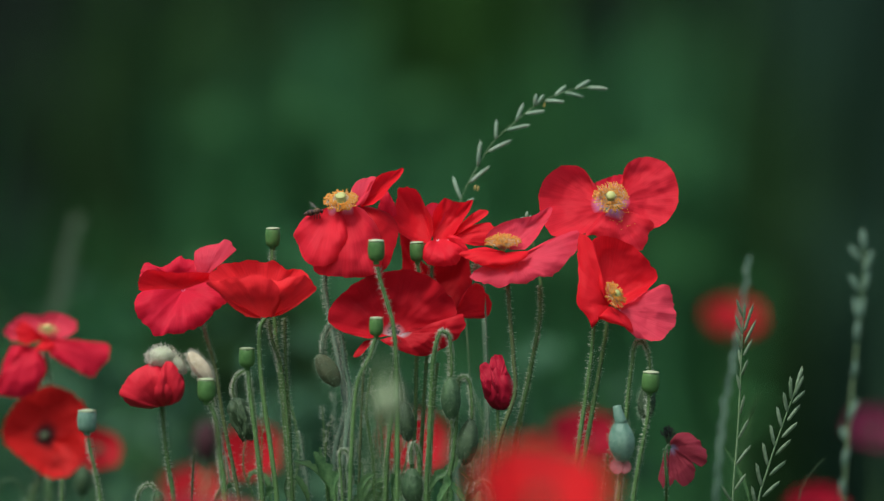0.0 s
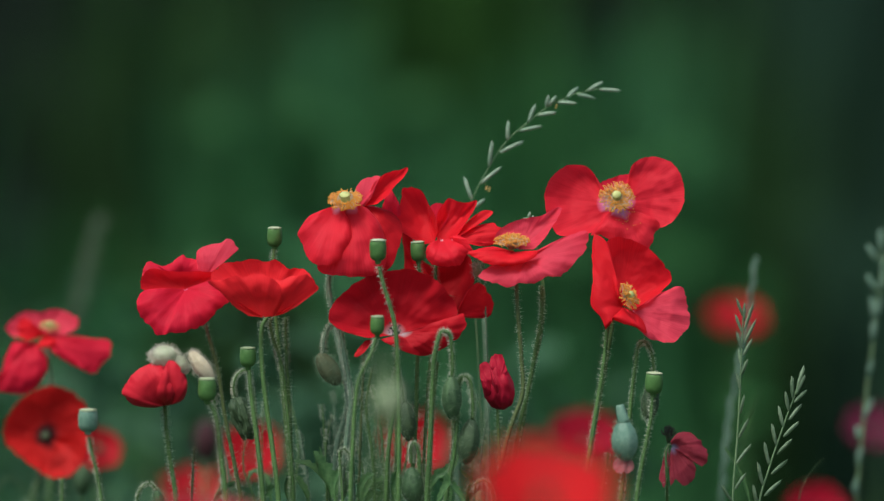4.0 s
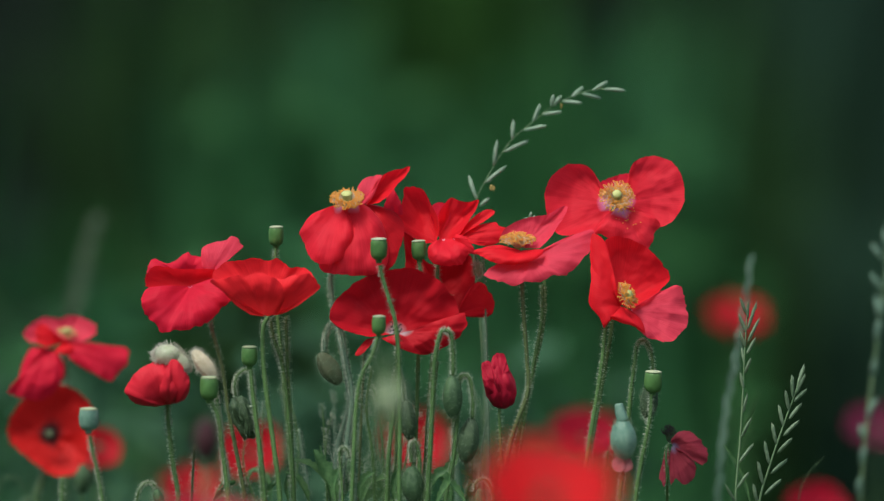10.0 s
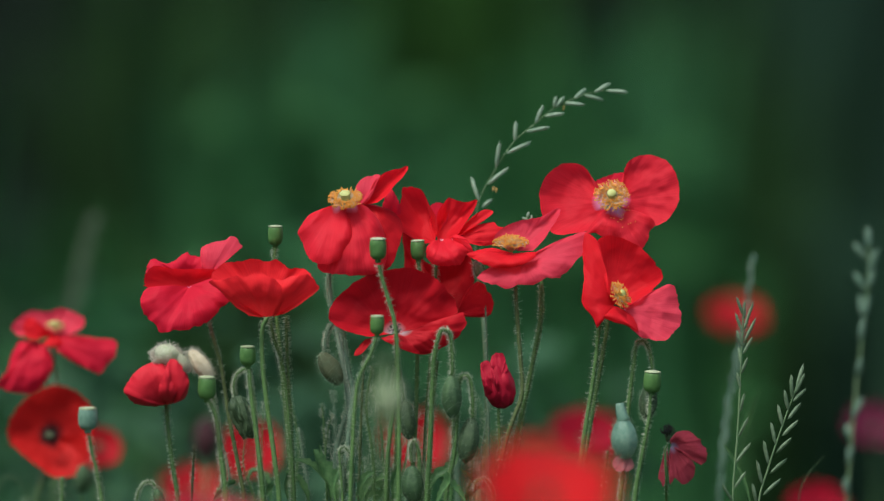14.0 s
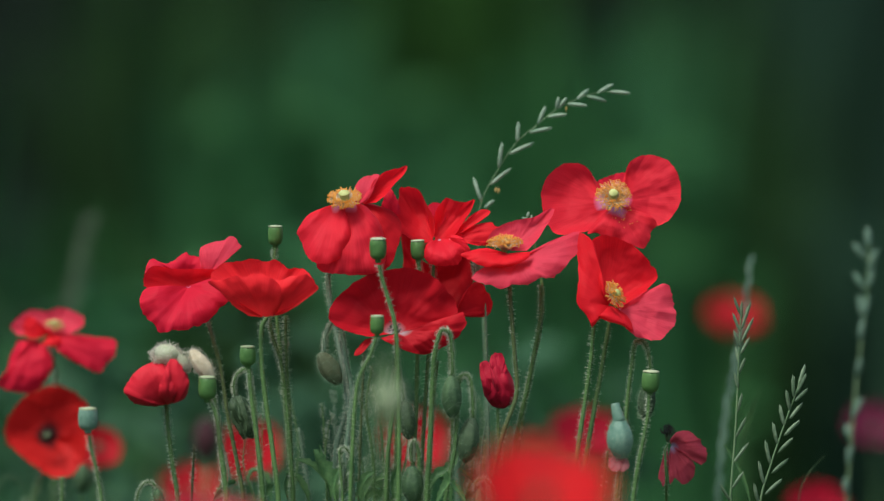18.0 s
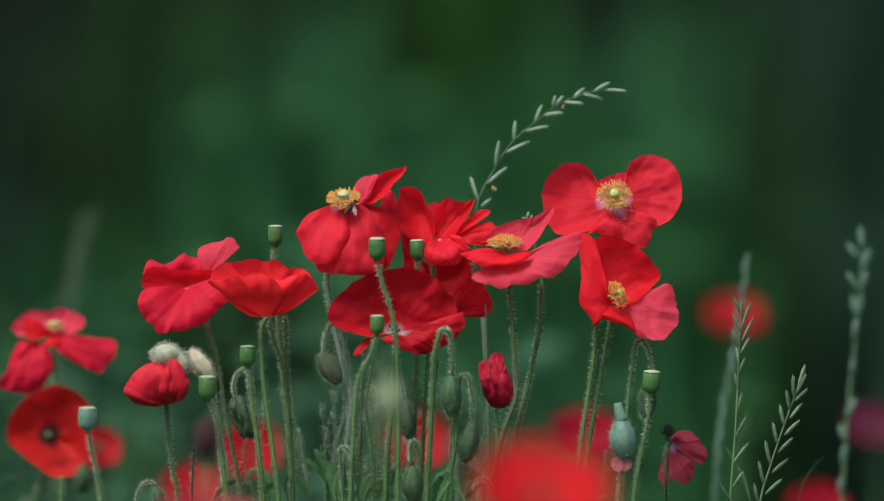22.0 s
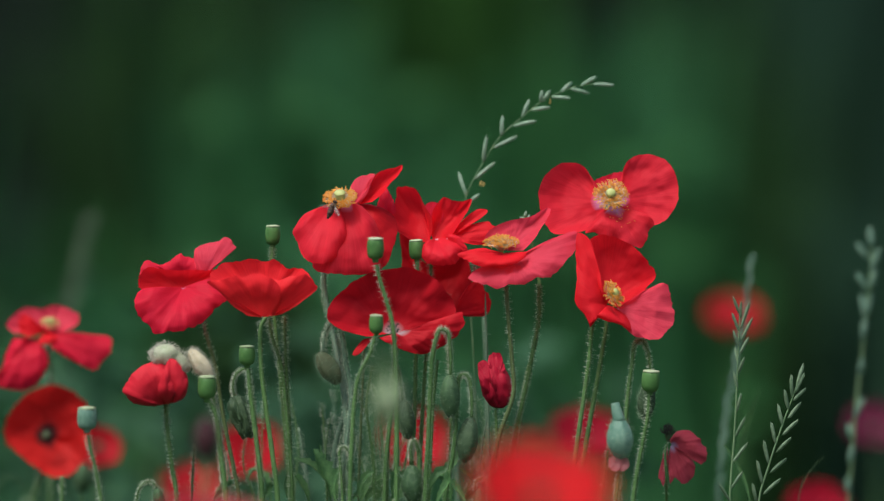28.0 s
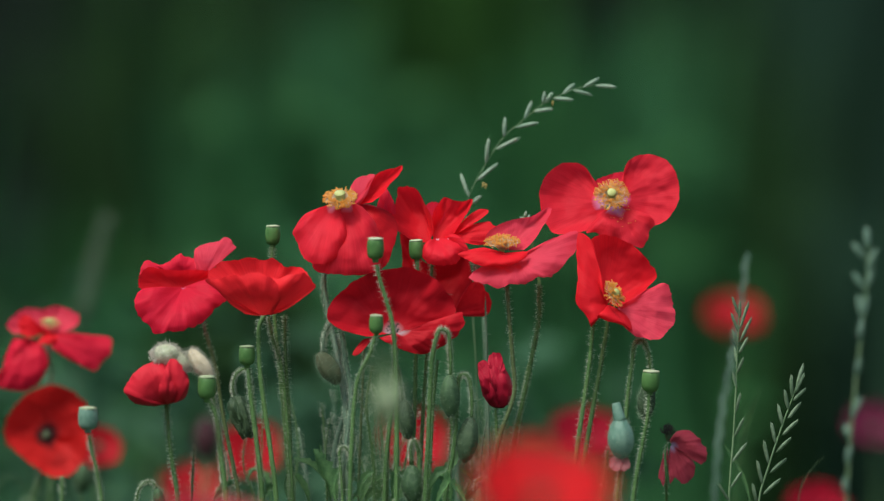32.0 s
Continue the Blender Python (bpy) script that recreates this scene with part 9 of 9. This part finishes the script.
    walk(HEADS["stem1"][0], sway("stem1", [(0, -1.5, -0.6), (0.5, -1.5, -0.6), (1, -1.5, -0.5), (1.5, 0, -0.5), (2, 0, -0.4), (2.5, 0, -0.4), (3, 0, -0.3), (3.5, 0, -0.2), (5.5, 1.5, -0.5), (6, 1.5, -0.4), (6.5, 1.5, -0.3), (7, 1.5, -0.2), (7.5, 1.5, -0.2), (8, 1.5, -0.1), (8.5, 1.5, -0.1), (9, 0, 0), (9.5, 0, 0), (10, 1.5, 0.1), (10.5, 1.5, 0.1), (11, 0, 0.2), (11.5, 0, 0.2), (12, 1.5, 0.3), (12.5, 0, 0.3), (13, 1.5, 0.4), (13.5, 1.5, 0.4), (14, 1.5, 0.4), (14.5, 3, 0.4), (16.5, 1.5, 0.4), (17, 0, 0.4), (17.5, 0, 0.4), (18, 0, 0.4), (18.5, 0, 0.4), (19, 0, 0.4), (19.5, 1.5, 0.4), (20, 1.5, 0.5), (20.5, 1.5, 0.5), (21, 0, 0.5), (21.5, 1.5, 0.5), (22, 0, 0.5), (22.5, 0, 0.5), (23, 0, 0.6), (23.5, 0, 0.6), (24, 0, 0.6), (24.5, 0, 0.6), (25, 0, 0.6), (25.5, 0, 0.6), (27.5, -1.5, 0.7), (28, -1.5, 0.7), (28.5, -1.5, 0.7), (29, -1.5, 0.7), (29.5, -1.5, 0.7), (30, -1.5, 0.7), (30.5, -1.5, 0.7), (31, 0, 0.1), (31.5, 0, 0.7), (32, -1.5, 0.1)]))
    walk(HEADS["stem2"][0], sway("stem2", [(0, -1.5, -0.6), (0.5, -1.5, -0.6), (1, -1.5, -0.5), (1.5, 0, -0.5), (2, 0, -0.4), (2.5, 0, -0.4), (3, 0, -0.3), (3.5, 0, -0.2), (5.5, 1.5, -0.5), (6, 1.5, -0.4), (6.5, 1.5, -0.3), (7, 1.5, -0.2), (7.5, 1.5, -0.2), (8, 1.5, -0.1), (8.5, 1.5, -0.1), (9, 0, 0), (9.5, 0, 0), (10, 1.5, 0.1), (10.5, 1.5, 0.1), (11, 0, 0.2), (11.5, 0, 0.2), (12, 1.5, 0.3), (12.5, 0, 0.3), (13, 1.5, 0.4), (13.5, 1.5, 0.4), (14, 1.5, 0.4), (14.5, 3, 0.4), (16.5, 1.5, 0.4), (17, 0, 0.4), (17.5, 0, 0.4), (18, 0, 0.4), (18.5, 0, 0.4), (19, 0, 0.4), (19.5, 1.5, 0.4), (20, 1.5, 0.5), (20.5, 1.5, 0.5), (21, 0, 0.5), (21.5, 1.5, 0.5), (22, 0, 0.5), (22.5, 0, 0.5), (23, 0, 0.6), (23.5, 0, 0.6), (24, 0, 0.6), (24.5, 0, 0.6), (25, 0, 0.6), (25.5, 0, 0.6), (27.5, -1.5, 0.7), (28, -1.5, 0.7), (28.5, -1.5, 0.7), (29, -1.5, 0.7), (29.5, -1.5, 0.7), (30, -1.5, 0.7), (30.5, -1.5, 0.7), (31, 0, 0.1), (31.5, 0, 0.7), (32, -1.5, 0.1)]))
    walk(HEADS["stem3"][0], sway("stem3", [(0, -4.6, -0), (0.5, -4.6, 0), (1, -4.6, 0.1), (1.5, -3.1, -0.5), (2, -3.1, -0.5), (2.5, -3.1, 0.2), (3, -3.1, -0.4), (3.5, -3.1, -0.3), (5.5, -3.1, 0.1), (6, -1.5, 0.2), (6.5, -1.5, 0.3), (7, 0, -0.2), (7.5, 0, 0.4), (8, 0, 0.5), (8.5, 0, 3), (9, 0, 0), (9.5, -1.5, 0), (10, 0, 0.1), (10.5, 0, 0.1), (11, 0, 0.2), (11.5, -3.1, 2.1), (12, -3.1, 2.2), (12.5, -3.1, 2.3), (13, -1.5, 2.4), (13.5, -1.5, 0.4), (14, -1.5, 0.4), (14.5, -1.5, 2.4), (16.5, -3.1, 2.5), (17, -3.1, 2.5), (17.5, -3.1, 2.5), (18, -3.1, 2.5), (18.5, -1.5, 2.5), (19, -3.1, 2.6), (19.5, -3.1, 4.2), (20, -3.1, 2.7), (20.5, -3.1, 2.7), (21, -3.1, 2.7), (21.5, -3.1, 2.8), (22, -3.1, 2.8), (22.5, -3.1, 2.9), (23, -3.1, 2.9), (23.5, -4.6, 2.9), (24, -4.6, 3), (24.5, -4.6, 3), (25, -4.6, 3), (25.5, -4.6, 3), (27.5, -6.1, 3.2), (28, -6.1, 3.2), (28.5, -6.1, 3.2), (29, -6.1, 3.2), (29.5, -6.1, 3.2), (30, -6.1, 3.2), (30.5, -6.1, 3.2), (31, -6.1, 3.2), (31.5, -6.1, 3.2), (32, -6.1, 3.2)]))
    walk(HEADS["back_right"][0], sway("back_right", [(0, -1.8, 0), (0.5, -1.8, 0), (1, 1, 0), (1.5, 2.8, 0), (2, 2.8, 0), (2.5, 4.6, 0), (3, 3.7, 0), (3.5, 2.8, 0), (5.5, 1.9, 0), (6, 1.9, 0), (6.5, 1, 0), (7, 3.7, 0), (7.5, 3.7, 0), (8, 2.8, 0), (8.5, 0, 0), (9, 0, 0), (9.5, 1, 0), (10, 3.7, 0), (10.5, 4.6, 0), (11, 4.6, 0), (11.5, 5.5, 0), (12, 1, 0), (12.5, -0.9, 0), (13, 1, 0), (13.5, 2.8, 0), (14, 1.9, 0), (14.5, 1, 0), (16.5, -0.9, 0), (17, 0, 0), (17.5, -0.9, 0), (18, -0.9, 0), (18.5, -0.9, 0), (19, 0, 0), (19.5, -0.9, 0), (20, 0, 0), (20.5, 0, 0), (21, 0, 0), (21.5, 0, 0), (22, -0.9, 0), (22.5, -0.9, 0), (23, -0.9, 0), (23.5, -1.8, 0), (24, -0.9, 0), (24.5, -1.8, 0), (25, -1.8, 0), (25.5, -0.9, 0), (27.5, -1.8, 0), (28, -1.8, 0), (28.5, -1.8, 0), (29, -2.8, 0), (29.5, -2.8, 0), (30, -2.8, 0), (30.5, -1.8, 0), (31, -1.8, 0), (31.5, -1.8, 0), (32, -1.8, 0)]))
    walk(HEADS["near_big"][0], sway("near_big", [(0, -7.6, -2.8), (0.5, -3.4, -2.1), (1, -6.9, -2), (1.5, 3.5, -1.9), (2, 0, -1.2), (2.5, 2.1, -1.1), (3, 2.8, -1.1), (3.5, -1.4, -2.3), (5.5, 3.5, -2.6), (6, 1.4, -0.2), (6.5, 1.4, -2.4), (7, 3.5, -2.3), (7.5, 5.5, -1.6), (8, 5.5, -0.3), (8.5, 6.2, 0.2), (9, 0, 0), (9.5, 1.4, -2), (10, 4.1, -2.6), (10.5, 2.8, -4), (11, 2.8, -1.9), (11.5, 4.1, -2.5), (12, 1.4, 0.1), (12.5, -2.1, 1), (13, -6.2, -0.1), (13.5, -4.8, -0.1), (14, -1.4, -0.1), (14.5, -2.1, 0.2), (16.5, -5.5, 0.2), (17, -5.5, 1.1), (17.5, -6.2, 0.2), (18, -6.2, -0.1), (18.5, -4.1, 0.2), (19, 0, -0.1), (19.5, -4.1, 0.2), (20, -4.1, 0.2), (20.5, -3.4, 0.2), (21, -3.4, 1.2), (21.5, -4.1, 0.2), (22, -6.2, -0), (22.5, -6.2, -0), (23, -5.5, 0.3), (23.5, -7.6, -0), (24, -6.9, -0), (24.5, -6.9, -0), (25, -8.2, 0), (25.5, -8.2, 0), (27.5, -9, 0), (28, -9, 0), (28.5, -9, -0.2), (29, -8.2, 0), (29.5, -8.2, -0.2), (30, -6.9, 0), (30.5, -7.6, 0), (31, -7.6, 0), (31.5, -8.2, 0), (32, -8.2, -0.2)]))
    walk(HEADS["gr_f"][0], sway("gr_f", [(0, -6.8, -4.8), (0.5, -6.8, -4.6), (1, -6.8, -4.4), (1.5, -4.5, -4.2), (2, -4.5, -4), (2.5, -4.5, -3.8), (3, -4.5, -3.6), (3.5, -2.2, -3.2), (5.5, -2.2, -0.7), (6, -2.2, -0.5), (6.5, -4.5, -3.4), (7, -2.2, -0.4), (7.5, 0, -0.3), (8, 0, -0.2), (8.5, 2.4, -0.1), (9, 0, 0), (9.5, 0, 0.1), (10, 0, -0.8), (10.5, -2.2, -0.7), (11, -4.5, -0.6), (11.5, -6.8, -0.6), (12, -4.5, -0.5), (12.5, -4.5, -0.4), (13, -4.5, -0.4), (13.5, -4.5, -0.4), (14, -4.5, -0.3), (14.5, -2.2, 0.6), (16.5, -4.5, -0.3), (17, -4.5, -0.3), (17.5, -4.5, -0.3), (18, -4.5, -0.3), (18.5, -2.2, -0.3), (19, -2.2, -0.3), (19.5, -2.2, -0.2), (20, -4.5, -0.2), (20.5, -4.5, -0.2), (21, -4.5, -0.2), (21.5, -4.5, -0.1), (22, -4.5, -0.1), (22.5, -4.5, -0.1), (23, -4.5, -0.1), (23.5, -6.8, -0), (24, -6.8, -0), (24.5, -6.8, -0), (25, -6.8, 0), (25.5, -6.8, -0.9), (27.5, -9.1, -0.9), (28, -9.1, -0.8), (28.5, -9.1, -0.8), (29, -9.1, -0.8), (29.5, -9.1, -0.8), (30, -6.8, -0.8), (30.5, -6.8, -0.8), (31, -6.8, -0.8), (31.5, -9.1, -0.8), (32, -9.1, -0.8)]))


motions()
